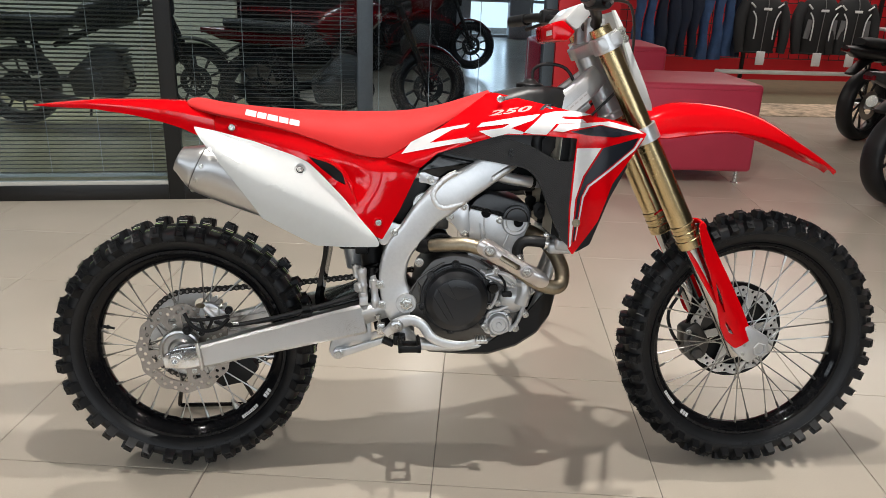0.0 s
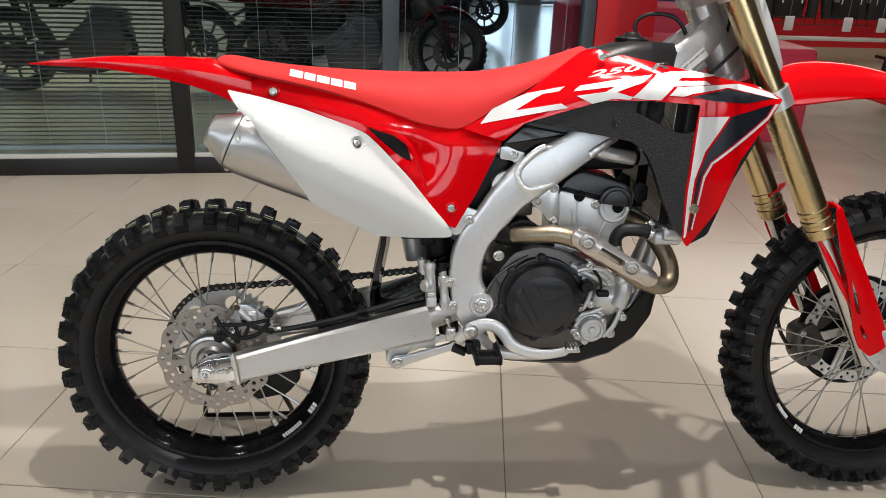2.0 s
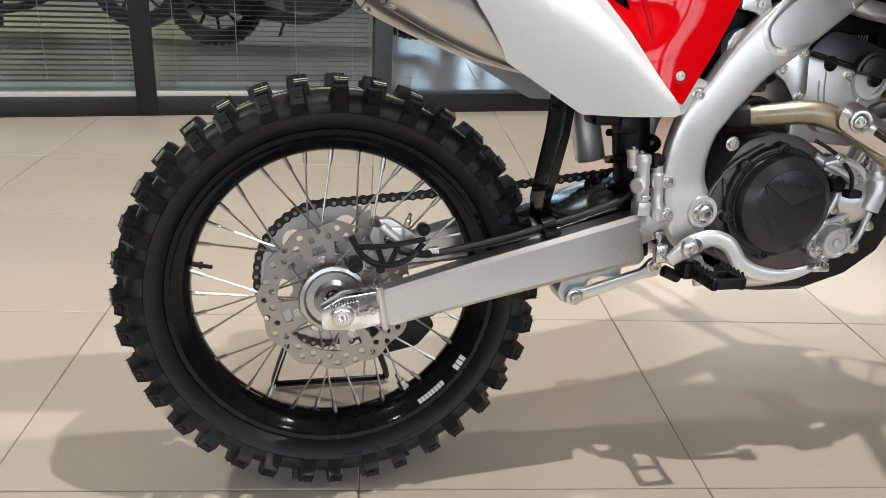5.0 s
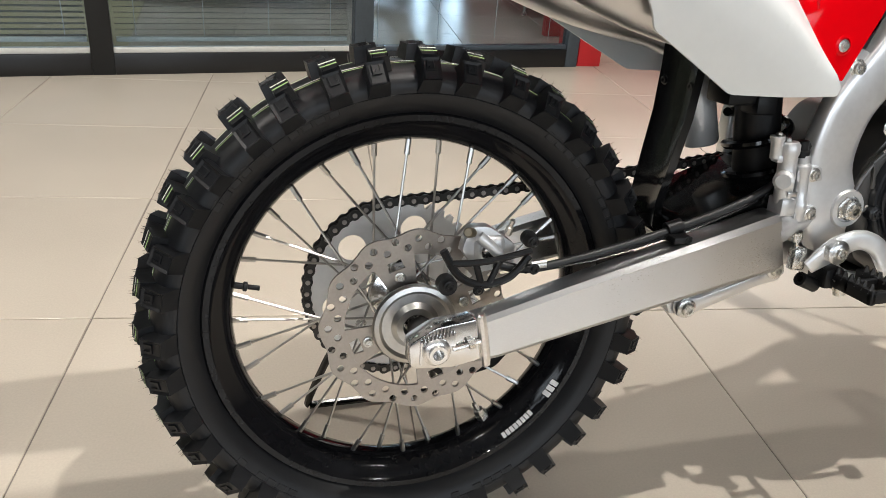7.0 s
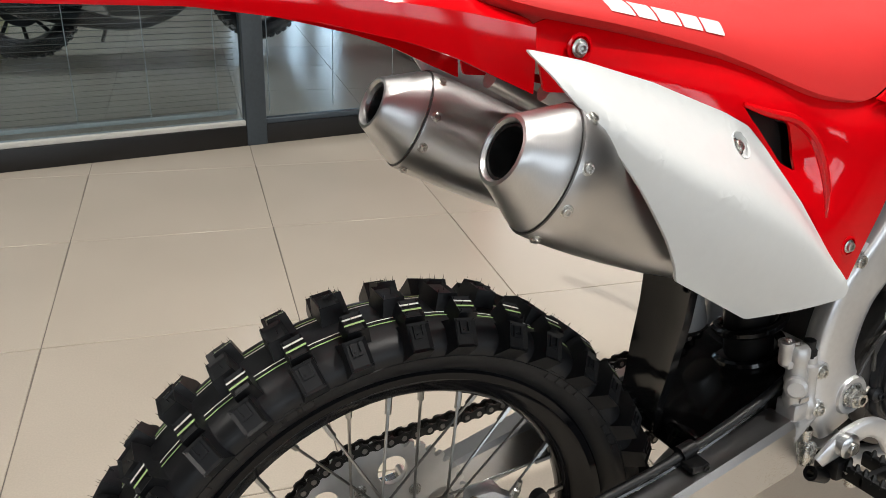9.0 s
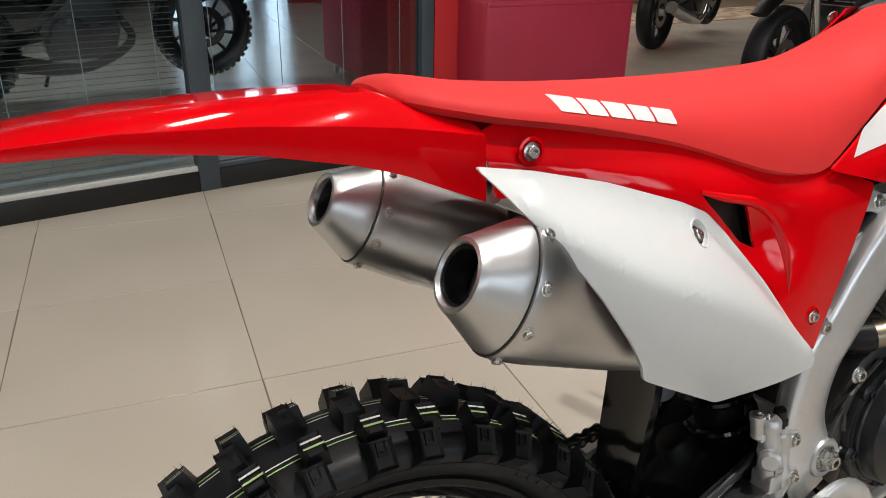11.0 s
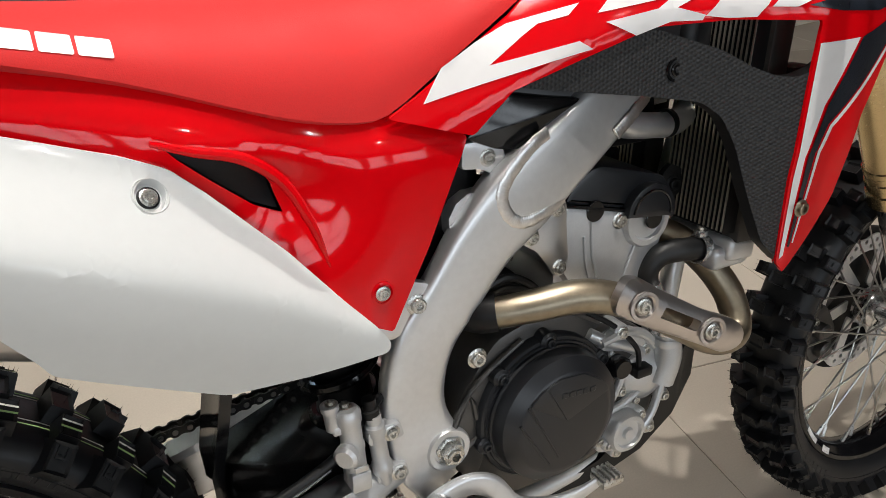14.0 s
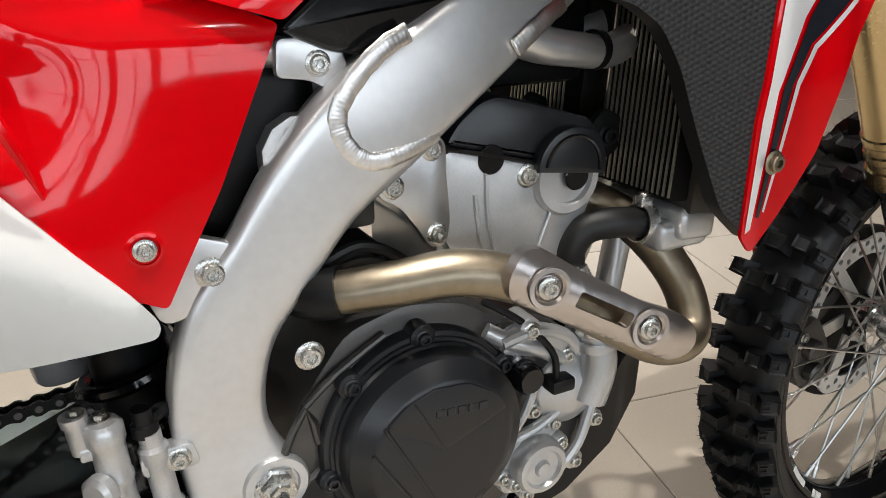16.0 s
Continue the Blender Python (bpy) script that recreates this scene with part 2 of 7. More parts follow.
def panel(pts, depth, thick=0.003, step=0.02, r=0.006, holes=()):
    """A curved sheet: the outline (x, z), cut into a grid, laid at y = depth(x, z), and given a thickness away from the viewer's side."""
    bm = bmesh.new()
    loops = [rounded(pts, r) if r else [Vector(p) for p in pts]] + [rounded(h, 0.003) for h in holes]
    edges = []
    for loop in loops:
        vs = [bm.verts.new((p.x, 0, p.y)) for p in loop]
        edges += [bm.edges.new((vs[i], vs[(i + 1) % len(vs)])) for i in range(len(vs))]
    bmesh.ops.triangle_fill(bm, use_beauty=True, edges=edges)
    xs, zs = [p.x for p in loops[0]], [p.y for p in loops[0]]
    for lo, hi, n in ((min(xs), max(xs), (1, 0, 0)), (min(zs), max(zs), (0, 0, 1))):
        c = math.ceil(lo / step) * step
        while c < hi:
            at = Vector(n) * c
            bmesh.ops.bisect_plane(bm, geom=bm.verts[:] + bm.edges[:] + bm.faces[:], plane_co=at, plane_no=n)
            c += step
    on = lambda a, b: abs(a - b) < 1e-6 and abs(a / step - round(a / step)) < 1e-4
    slant = [e for e in bm.edges if len(e.link_faces) == 2 and not on(e.verts[0].co.x, e.verts[1].co.x) and not on(e.verts[0].co.z, e.verts[1].co.z)]
    bmesh.ops.dissolve_edges(bm, edges=slant, use_verts=False, use_face_split=False)
    for v in bm.verts:
        v.co.y = depth(v.co.x, v.co.z)
    bm.normal_update()
    if sum(f.normal.y * f.calc_area() for f in bm.faces) > 0:
        bmesh.ops.reverse_faces(bm, faces=bm.faces)
    bm.normal_update()
    if thick:
        out = bmesh.ops.extrude_face_region(bm, geom=bm.faces[:], use_keep_orig=True)
        far = [v for v in out["geom"] if isinstance(v, bmesh.types.BMVert)]
        for v in far:
            v.co.y += thick
        bmesh.ops.recalc_face_normals(bm, faces=bm.faces)
    return bm


def lathe(profile, origin, axis=(0, -1, 0), n=40, closed=False):
    """Turns the profile of (along, radius) about an axis."""
    bm = bmesh.new()
    a = Vector(axis).normalized()
    u = a.orthogonal().normalized()
    w = a.cross(u)
    o = Vector(origin)
    rings = []
    for s, rad in profile:
        if rad < 1e-6:
            rings.append([bm.verts.new(o + a * s)])
        else:
            rings.append([bm.verts.new(o + a * s + (u * math.cos(2 * math.pi * i / n) + w * math.sin(2 * math.pi * i / n)) * rad) for i in range(n)])
    pairs = list(zip(rings, rings[1:])) + ([(rings[-1], rings[0])] if closed else [])
    for p, q in pairs:
        for i in range(n):
            j = (i + 1) % n
            vs = [p[i % len(p)], p[j % len(p)], q[j % len(q)], q[i % len(q)]]
            vs = list(dict.fromkeys(vs))
            if len(vs) > 2:
                bm.faces.new(vs)
    bmesh.ops.recalc_face_normals(bm, faces=bm.faces)
    return bm


def tube(points, radius, n=12, k=6, caps=True, flat=1.0, power=2.0, side=None):
    """A swept rod through points; radius: a number, or one for each point. flat: how much its section is squeezed across `side`."""
    P = curve(points, k) if k > 1 else [Vector(p) for p in points]
    if isinstance(radius, (int, float)):
        R = [radius] * len(P)
    else:
        R = [q.x for q in (curve([(a, 0, 0) for a in radius], k) if k > 1 else [Vector((a, 0, 0)) for a in radius])]
    bm = bmesh.new()
    up = None
    rings = []
    for i, p in enumerate(P):
        t = (P[min(i + 1, len(P) - 1)] - P[max(i - 1, 0)]).normalized()
        if side is not None:
            s = Vector(side)
            s = (s - t * s.dot(t)).normalized()
        else:
            s = t.orthogonal().normalized() if up is None else (up - t * up.dot(t)).normalized()
        up = s
        w = t.cross(s)
        ring = []
        for j in range(n):
            a = 2 * math.pi * j / n
            c, d = math.cos(a), math.sin(a)
            c = math.copysign(abs(c) ** (2 / power), c)
            d = math.copysign(abs(d) ** (2 / power), d)
            ring.append(bm.verts.new(p + s * c * R[i] * flat + w * d * R[i]))
        rings.append(ring)
    for p, q in zip(rings, rings[1:]):
        for i in range(n):
            bm.faces.new((p[i], p[(i + 1) % n], q[(i + 1) % n], q[i]))
    if caps:
        bm.faces.new(rings[0][::-1]), bm.faces.new(rings[-1])
    bmesh.ops.recalc_face_normals(bm, faces=bm.faces)
    return bm


def box(x0, x1, y0, y1, z0, z1, bevel=0.003, seg=2):
    bm = bmesh.new()
    bmesh.ops.create_cube(bm, size=1)
    bmesh.ops.transform(bm, matrix=Matrix.Translation(((x0 + x1) / 2, (y0 + y1) / 2, (z0 + z1) / 2)) @ Matrix.Diagonal((x1 - x0, y1 - y0, z1 - z0, 1)), verts=bm.verts)
    if bevel:
        bmesh.ops.bevel(bm, geom=bm.edges[:], offset=bevel, segments=seg, profile=0.5, affect="EDGES")
    return bm


def loft(sections):
    """A skin over rings of equal length, closed at both ends."""
    bm = bmesh.new()
    rings = [[bm.verts.new(p) for p in s] for s in sections]
    n = len(rings[0])
    for p, q in zip(rings, rings[1:]):
        for i in range(n):
            bm.faces.new((p[i], p[(i + 1) % n], q[(i + 1) % n], q[i]))
    bm.faces.new(rings[0][::-1]), bm.faces.new(rings[-1])
    bmesh.ops.recalc_face_normals(bm, faces=bm.faces)
    return bm


def circle(cx, cz, r, n=12, start=0.0):
    return [(cx + r * math.cos(start + 2 * math.pi * i / n), cz + r * math.sin(start + 2 * math.pi * i / n)) for i in range(n)]


def between(table, x):
    """Linear reading of a table of rows (x, a, b, ...)."""
    if x <= table[0][0]:
        return table[0][1:]
    for p, q in zip(table, table[1:]):
        if x <= q[0]:
            t = (x - p[0]) / (q[0] - p[0])
            return tuple(a + (b - a) * t for a, b in zip(p[1:], q[1:]))
    return table[-1][1:]


_bolt = {}


def bolt(place, parent, axis=(0, -1, 0), r=0.007, mat=None, name="bolt", socket=True):
    """A flanged hexagon bolt head with a recess, standing on its surface."""
    mat = mat or M["zinc"]
    key = (mat.name, socket, name)
    if key not in _bolt:
        head = lathe([(0, 1.45), (0.12, 1.45), (0.28, 1.2), (0.3, 0.98)], (0, 0, 0), (0, 0, 1), 24)
        hexa = lathe([(0.25, 1.02), (0.95, 1.02), (1.1, 0.86), (1.1, 0.52)], (0, 0, 0), (0, 0, 1), 6 if not socket else 20)
        cup = lathe([(1.1, 0.52), (0.55, 0.5), (0.5, 0.0)], (0, 0, 0), (0, 0, 1), 6 if socket else 14)
        ob = part(name, join(head, hexa, cup), mat, parent)
        _bolt[key] = ob
    else:
        ob = again(_bolt[key], Matrix(), parent)
    turn = Vector(axis).to_track_quat("Z", "Y").to_matrix().to_4x4()
    ob.matrix_basis = Matrix.Translation(place) @ turn @ Matrix.Diagonal((r * 0.9, r * 0.9, r * 0.72, 1))
    return ob

# ---- the room ----
TILE, TILE_YAW, TILE_AT = 0.6, radians(-7.6), (0.707, 0.479)


def tile_place(i, j):
    c, s = math.cos(TILE_YAW), math.sin(TILE_YAW)
    x, y = (i + 0.5) * TILE, (j + 0.5) * TILE
    return Matrix.Translation((TILE_AT[0] + c * x - s * y, TILE_AT[1] + s * x + c * y, 0)) @ Matrix.Rotation(TILE_YAW, 4, "Z")


floor = tagged(part("floor", box(-14, 20, -9, 22, -0.06, -0.0025, 0), M["joint"]), "beige polished porcelain tile floor with thin grey joints", "floor", kind="structure")

# the glazed partition: y = WALL_Y + WALL_K * x
WALL_Y, WALL_K = 2.60, 0.08
WALL_TURN = math.atan(WALL_K)


def on_wall(x, off=0.0, z=0.0):
    """A pose on the partition's line: local x runs along it, y away from the camera's side."""
    return Matrix.Translation((x, WALL_Y + WALL_K * x, z)) @ Matrix.Rotation(WALL_TURN, 4, "Z") @ Matrix.Translation((0, off, 0))


def partition():
    root = tagged(new("wall_partition"), "dark-framed glazed office partition with venetian blinds", "partition", kind="structure")
    root.matrix_basis = on_wall(0)
    s = 1 / math.cos(WALL_TURN)
    posts = [(-3.92, -3.84), (-2.84, -2.76), (-1.765, -1.68), (-0.69, -0.605), (0.375, 0.46), (1.44, 1.505)]
    for i, (a, b) in enumerate(posts):
        part("post", box(a * s, b * s, -0.03, 0.03, 0.0, CEILING, 0.003), M["frame_blue"] if i >= 4 else M["frame_dark"], root)
    for i in range(len(posts) - 1):
        a, b = posts[i][1] * s, posts[i + 1][0] * s
        part("plinth", box(a, b, -0.028, 0.028, 0.0, 0.085, 0.002), M["plinth"], root)
        part("sill", box(a, b, -0.02, 0.024, 0.085, 0.105, 0.002), M["sill"] if i < 4 else M["frame_blue"], root)
        part("head_rail", box(a, b, -0.028, 0.028, 2.72, 2.8, 0.002), M["frame_dark"], root)
        g = part("pane", box(a, b, -0.004, 0.004, 0.105, 2.72, 0), M["glass"], root)
        g.visible_shadow = False
        part("upper_board", box(a, b, -0.02, 0.02, 2.8, CEILING, 0), M["frame_dark"], root)
    return root, posts, s


partition_wall, POSTS, WALL_S = partition()


def blind(a, b, top, bottom, tilt, gap=0.0225):
    """A venetian blind: slats, ladder cords, bottom rail."""
    ob = tagged(new("venetian_blind"), "venetian blind with thin open slats behind office glass", "blind", "blinds of the partition")
    ob.matrix_basis = on_wall(0, 0.075)
    base = box(a, b, -0.012, 0.012, -0.0006, 0.0006, 0)
    first = None
    z = bottom + 0.02
    while z < top:
        m = Matrix.Translation(((a + b) / 2, 0, z)) @ Matrix.Rotation(radians(tilt), 4, "X") @ Matrix.Translation((-(a + b) / 2, 0, 0))
        if first is None:
            first = part("slat", base, M["slat"], ob, place=m)
        else:
            again(first, m)
        z += gap
    part("bottom_rail", box(a, b, -0.012, 0.012, bottom - 0.006, bottom + 0.012, 0.002), M["sill"], ob)
    for f in (0.1, 0.5, 0.9) if b - a < 0.9 else (0.08, 0.36, 0.64, 0.92):
        x = a + (b - a) * f
        part("ladder_cord", tube([(x, -0.014, bottom), (x, -0.014, top)], 0.0016, 5, 1), M["cord"], ob)
    return ob


for i in range(4):
    a, b = POSTS[i][1] * WALL_S + 0.012, POSTS[i + 1][0] * WALL_S - 0.012
    blind(a, b, 2.7, 0.118, -14 if i == 3 else -27)

front = tagged(new("window_2"), "glazed shop front with dark mullions", "window", kind="structure")
for k in range(15):
    x = -5.05 + 0.8 * k * 0.9
    part("mullion", box(x - 0.03, x + 0.03, -5.86, -5.8, 0.0, CEILING, 0.003), M["frame_dark"], front)
for z in (0.5, 1.85, 2.75):
    part("transom", box(-5.1, 5.1, -5.85, -5.81, z, z + 0.05, 0.003), M["frame_dark"], front)

tagged(part("ceiling", box(-14, 20, -9, 22, CEILING, CEILING + 0.2, 0), M["ceiling"]), "grey painted showroom ceiling", "ceiling", kind="structure")
for k, (x0, x1, y0, y1) in enumerate([(-14, 20, 21.8, 22), (-14, -13.8, -9, 22), (19.8, 20, -9, 22), (-14, 20, -9, -8.8)]):
    tagged(part("wall_" + ("north", "west", "east", "south")[k], box(x0, x1, y0, y1, 0, CEILING, 0), M["wall"]), "plain grey painted showroom wall", "wall", kind="structure")

# ---- the motocross motorcycle: x forward, y to its left, z up; it leans on a stand to its left ----
bike = empty("motocross_motorcycle", "red and white motocross motorcycle with black knobbly tyres on a stand", "motorcycle", place=pose(0, 0, 0, -7.0, 0, 0))


def knob_mesh(w, l, h, painted=False, marked=False):
    """A tyre knob: a tapered block with a worn step, moulding hairs and, for some, painted lines. x along, y across, z out."""
    bm = bmesh.new()
    lo = [bm.verts.new((x * l * 0.62, y * w * 0.62, -0.009)) for x, y in ((-1, -1), (1, -1), (1, 1), (-1, 1))]
    hi = [bm.verts.new((x * l * 0.5, y * w * 0.5, h)) for x, y in ((-1, -1), (1, -1), (1, 1), (-1, 1))]
    for i in range(4):
        bm.faces.new((lo[i], lo[(i + 1) % 4], hi[(i + 1) % 4], hi[i]))
    top = bm.faces.new(hi)
    bmesh.ops.inset_region(bm, faces=[top], thickness=min(w, l) * 0.12)
    for v in top.verts:
        v.co.z += 0.0008
    bmesh.ops.inset_region(bm, faces=[top], thickness=min(w, l) * 0.2)
    for v in top.verts:
        v.co.z -= 0.0022
    for x, y in ((-0.44, -0.42), (0.43, 0.42), (0.42, -0.4), (-0.42, 0.4), (0.1, -0.1)):
        c = Vector((x * l, y * w, h - 0.001))
        a = [bm.verts.new(c + Vector(d)) for d in ((0.0005, 0, 0), (-0.0003, 0.0005, 0), (-0.0003, -0.0005, 0))]
        t = bm.verts.new(c + Vector((0.0006 * x, 0.0012 * y, 0.0075)))
        for i in range(3):
            bm.faces.new((a[i], a[(i + 1) % 3], t))
    if marked:
        for x0, x1, y0, y1 in ((-0.24, -0.16, -0.4, -0.05), (0.16, 0.24, -0.4, -0.05), (-0.24, 0.24, -0.05, 0.04)):
            lo = [bm.verts.new((x * l, y * w, h - 0.0016)) for x, y in ((x0, y0), (x1, y0), (x1, y1), (x0, y1))]
            hi = [bm.verts.new((x * l * 0.94, y * w * 0.94, h + 0.0006)) for x, y in ((x0, y0), (x1, y0), (x1, y1), (x0, y1))]
            bm.faces.new(hi)
            for i in range(4):
                bm.faces.new((lo[i], lo[(i + 1) % 4], hi[(i + 1) % 4], hi[i]))
    if painted:
        for k, y in ((1, -0.28), (2, 0.02)):
            vs = [bm.verts.new((x * l * 0.51, y * w + dy, h + 0.0007)) for x, dy in ((-1, 0), (1, 0), (1, 0.0022), (-1, 0.0022))]
            bm.faces.new(vs).material_index = k
    bm.normal_update()
    return bm


def tyre(name, cx, cy, cz, R, rim_r, half, pitches, label, painted):
    """A knobbly tyre: the carcass, with its knobs as pieces of their own."""
    d = R - rim_r
    prof = [(half * 0.55, rim_r + 0.002), (half * 0.86, rim_r + d * 0.2), (half, rim_r + d * 0.45), (half * 0.9, rim_r + d * 0.64),
            (half * 0.6, rim_r + d * 0.75), (0, rim_r + d * 0.785), (-half * 0.6, rim_r + d * 0.75), (-half * 0.9, rim_r + d * 0.64),
            (-half, rim_r + d * 0.45), (-half * 0.86, rim_r + d * 0.2), (-half * 0.55, rim_r + 0.002)]
    prof = [(p.x, p.y) for p in curve(prof, 4)]
    ob = part(name, lathe(prof, (0, 0, 0), (0, 1, 0), 96), M["rubber"], bike, label, place=Matrix.Translation((cx, cy, cz)))
    step = 2 * math.pi / pitches
    arc = step * R
    kinds = {
        "centre": (knob_mesh(half * 0.62, arc * 0.37, d * 0.24), 0.0, d * 0.77, 0),
        "middle": (knob_mesh(half * 0.42, arc * 0.34, d * 0.23, painted), half * 0.56, d * 0.74, 20),
        "shoulder": (knob_mesh(half * 0.5, arc * 0.38, d * 0.25, False, True), half * 0.87, d * 0.585, 54),
    }
    for kind, (bm, y, r, tilt) in kinds.items():
        first = None
        for k in range(pitches):
            for s in ((1,) if kind == "centre" else (1, -1)):
                a = (k + {"centre": 0.0, "middle": 0.16, "shoulder": 0.0 if k % 2 else 0.12}[kind]) * step
                if kind == "centre" and k % 3 == 2:
                    yy = 0.35 * half
                else:
                    yy = y * s
                jitter = 0.02 * math.sin(k * 2.3)
                m = Matrix.Rotation(a, 4, "Y") @ Matrix.Translation((0, yy, rim_r + r)) @ Matrix.Rotation(-radians(tilt) * s, 4, "X") @ Matrix.Rotation(jitter, 4, "Z")
                if s == -1:
                    m = m @ Matrix.Rotation(math.pi, 4, "Z")
                if first is None:
                    first = part("knob", bm, [M["rubber"], M["stripe_white"], M["stripe_green"]], ob, place=m, smooth=30)
                else:
                    again(first, m, ob)
    rib = [(half * 0.965, rim_r + d * 0.36), (half * 0.995, rim_r + d * 0.37), (half * 0.975, rim_r + d * 0.385)]
    for s in (1, -1):
        part("sidewall_rib", lathe([(a * s, r) for a, r in rib], (0, 0, 0), (0, 1, 0), 96), M["rubber"], ob)
    if painted:
        for k, (f, m) in enumerate(((0.36, "stripe_white"), (0.47, "stripe_green"))):
            y = half * f
            r = rim_r + d * (0.785 - 0.035 * (f / 0.6) ** 2) + 0.0012
            for s in (1, -1):
                part("tread_line", lathe([(s * y - 0.0011, r - 0.0004), (s * y, r), (s * y + 0.0011, r - 0.0006)], (0, 0, 0), (0, 1, 0), 96), M[m], ob, "painted tread line")
    # raised unreadable sidewall lettering, as plain bars
    bar = box(-0.006, 0.006, -0.0012, 0.0012, -0.0055, 0.0055, 0.0006, 1)
    first = None
    for a0, count in ((-55, 11), (35, 10), (150, 9), (215, 7)):
        for k in range(count):
            if k in (4, 6):
                continue
            m = Matrix.Rotation(radians(a0 + k * 3.4), 4, "Y") @ Matrix.Translation((0, -half * 0.955, rim_r + d * 0.345)) @ Matrix.Rotation(radians(14), 4, "X")
            if first is None:
                first = part("sidewall_bar", bar, M["rubber"], ob, place=m)
            else:
                again(first, m, ob)
    return ob


def rim(name, cx, cy, cz, r, half, hub_r, hub_half, spokes, label, deep=0.021):
    """A black rim with its laced spokes, nipples, valve and hub."""
    prof = [(half, r + 0.006), (half * 1.1, r + 0.003), (half * 1.08, r - 0.004), (half * 0.88, r - 0.35 * deep), (half * 0.76, r - 0.7 * deep), (half * 0.35, r - deep), (0, r - deep - 0.002)]
    prof = prof + [(-a, b) for a, b in prof[-2::-1]]
    back = [(-half * 0.9, r + 0.004), (0, r - 0.012), (half * 0.9, r + 0.004)]
    ob = part(name, lathe(prof + back, (0, 0, 0), (0, 1, 0), 96, closed=True), M["rim"], bike, label, place=Matrix.Translation((cx, cy, cz)))
    q = spokes // 4
    sweep_a = radians(62)
    for s in (1, -1):
        for d in (1, -1):
            a0 = Vector((hub_r * math.sin(d * sweep_a), s * hub_half, hub_r * math.cos(d * sweep_a)))
            a1 = Vector((0, s * 0.006, r - deep))
            way = (a1 - a0).normalized()
            bm = join(tube([a0, a1 - way * 0.012], 0.0017, 6, 1), tube([a1 - way * 0.02, a1 + way * 0.003], 0.0035, 6, 1), tube([a0 - way * 0.002, a0 + way * 0.006], 0.0034, 6, 1))
            first = None
            for k in range(q):
                m = Matrix.Rotation((k + (0.25 if d > 0 else 0.72) + (0.0 if s > 0 else 0.26)) * 2 * math.pi / q, 4, "Y")
                if first is None:
                    first = part("spoke", bm, M["spoke"], ob, "bright steel spoke with nipple", place=m)
                else:
                    again(first, m, ob)
    return ob


def wavy_disc(name, cx, cy, cz, r, inner, waves, label, hole=0.0048, mat="disc"):
    """A thin wave-edged brake disc with drilled rows and carrier arms."""
    n = waves * 12
    outer = [((r + 0.0029 * math.cos(waves * 2 * math.pi * i / n)) * math.cos(2 * math.pi * i / n), (r + 0.0029 * math.cos(waves * 2 * math.pi * i / n)) * math.sin(2 * math.pi * i / n)) for i in range(n)]
    holes = [circle(0, 0, inner, 48)]
    for k in range(waves * 4):
        a = 2 * math.pi * k / (waves * 4)
        rr = r - 0.0085 - (0.0105 if k % 2 else 0)
        holes.append(circle(rr * math.cos(a), rr * math.sin(a), hole, 9))
    return part(name, prism(outer, -0.002, 0.002, 0, 0, holes), M[mat], bike, label, place=Matrix.Translation((cx, cy, cz)), smooth=25)


REAR, FRONT = (0.0, 0.338), (1.481, 0.35)
REAR_Y, FRONT_Y, CHAIN_Y = 0.013, -0.02, 0.072
rear_tyre = tyre("rear_tyre", REAR[0], REAR_Y, REAR[1], 0.327, 0.25, 0.056, 36, "black knobbly rear tyre with painted tread lines", True)
rear_rim = rim("rear_rim", REAR[0], REAR_Y, REAR[1], 0.249, 0.034, 0.038, 0.034, 36, "gloss black rear rim", 0.03)
front_tyre = tyre("front_tyre", FRONT[0], FRONT_Y, FRONT[1], 0.35, 0.268, 0.044, 44, "black knobbly front tyre", False)
front_rim = rim("front_rim", FRONT[0], FRONT_Y, FRONT[1], 0.267, 0.026, 0.03, 0.03, 36, "gloss black front rim")

# rim stickers: plain bars in place of the maker's lettering
for rim_ob, r, half, at, counts in ((rear_rim, 0.2385, 0.0335, (121, 134), (3, 8)), (front_rim, 0.261, 0.0275, (216, 228), (3, 7))):
    for a0, c in zip(at, counts):
        first = None
        size = (0.0036, 0.0055) if c == 3 else (0.0027, 0.0042)
        bm = box(-size[0], size[0], -0.0006, 0.0006, -size[1], size[1], 0.0003, 1)
        for k in range(c):
            m = Matrix.Rotation(radians(a0 + k * 2 * math.degrees(size[0] * 1.25 / r)), 4, "Y") @ Matrix.Translation((0, -half, r)) @ Matrix.Rotation(radians(20), 4, "X")
            if first is None:
                first = part("rim_sticker_bar", bm, M["decal_white"], rim_ob, "white sticker bar", place=m)
            else:
                again(first, m, rim_ob)

# valves
for rim_ob, r, a in ((rear_rim, 0.236, -78), (front_rim, 0.263, 62)):
    m = Matrix.Rotation(radians(a), 4, "Y")
    part("valve_stem", shifted(lathe([(-0.03, 0.0), (-0.03, 0.0032), (-0.016, 0.0032), (-0.015, 0.006), (-0.011, 0.006), (-0.01, 0.004), (0.012, 0.004)], (0, -0.004, r - 0.018), (0, 0, 1), 12), m), M["black"], rim_ob)
m = Matrix.Rotation(radians(148), 4, "Y")
part("rim_lock", shifted(lathe([(-0.026, 0.0), (-0.026, 0.0036), (-0.014, 0.0036), (-0.0135, 0.0078), (-0.005, 0.0078), (-0.005, 0.0095), (0.004, 0.0095)], (0, 0.0, 0.216), (0, 0, 1), 6), m), M["zinc"], rear_rim)

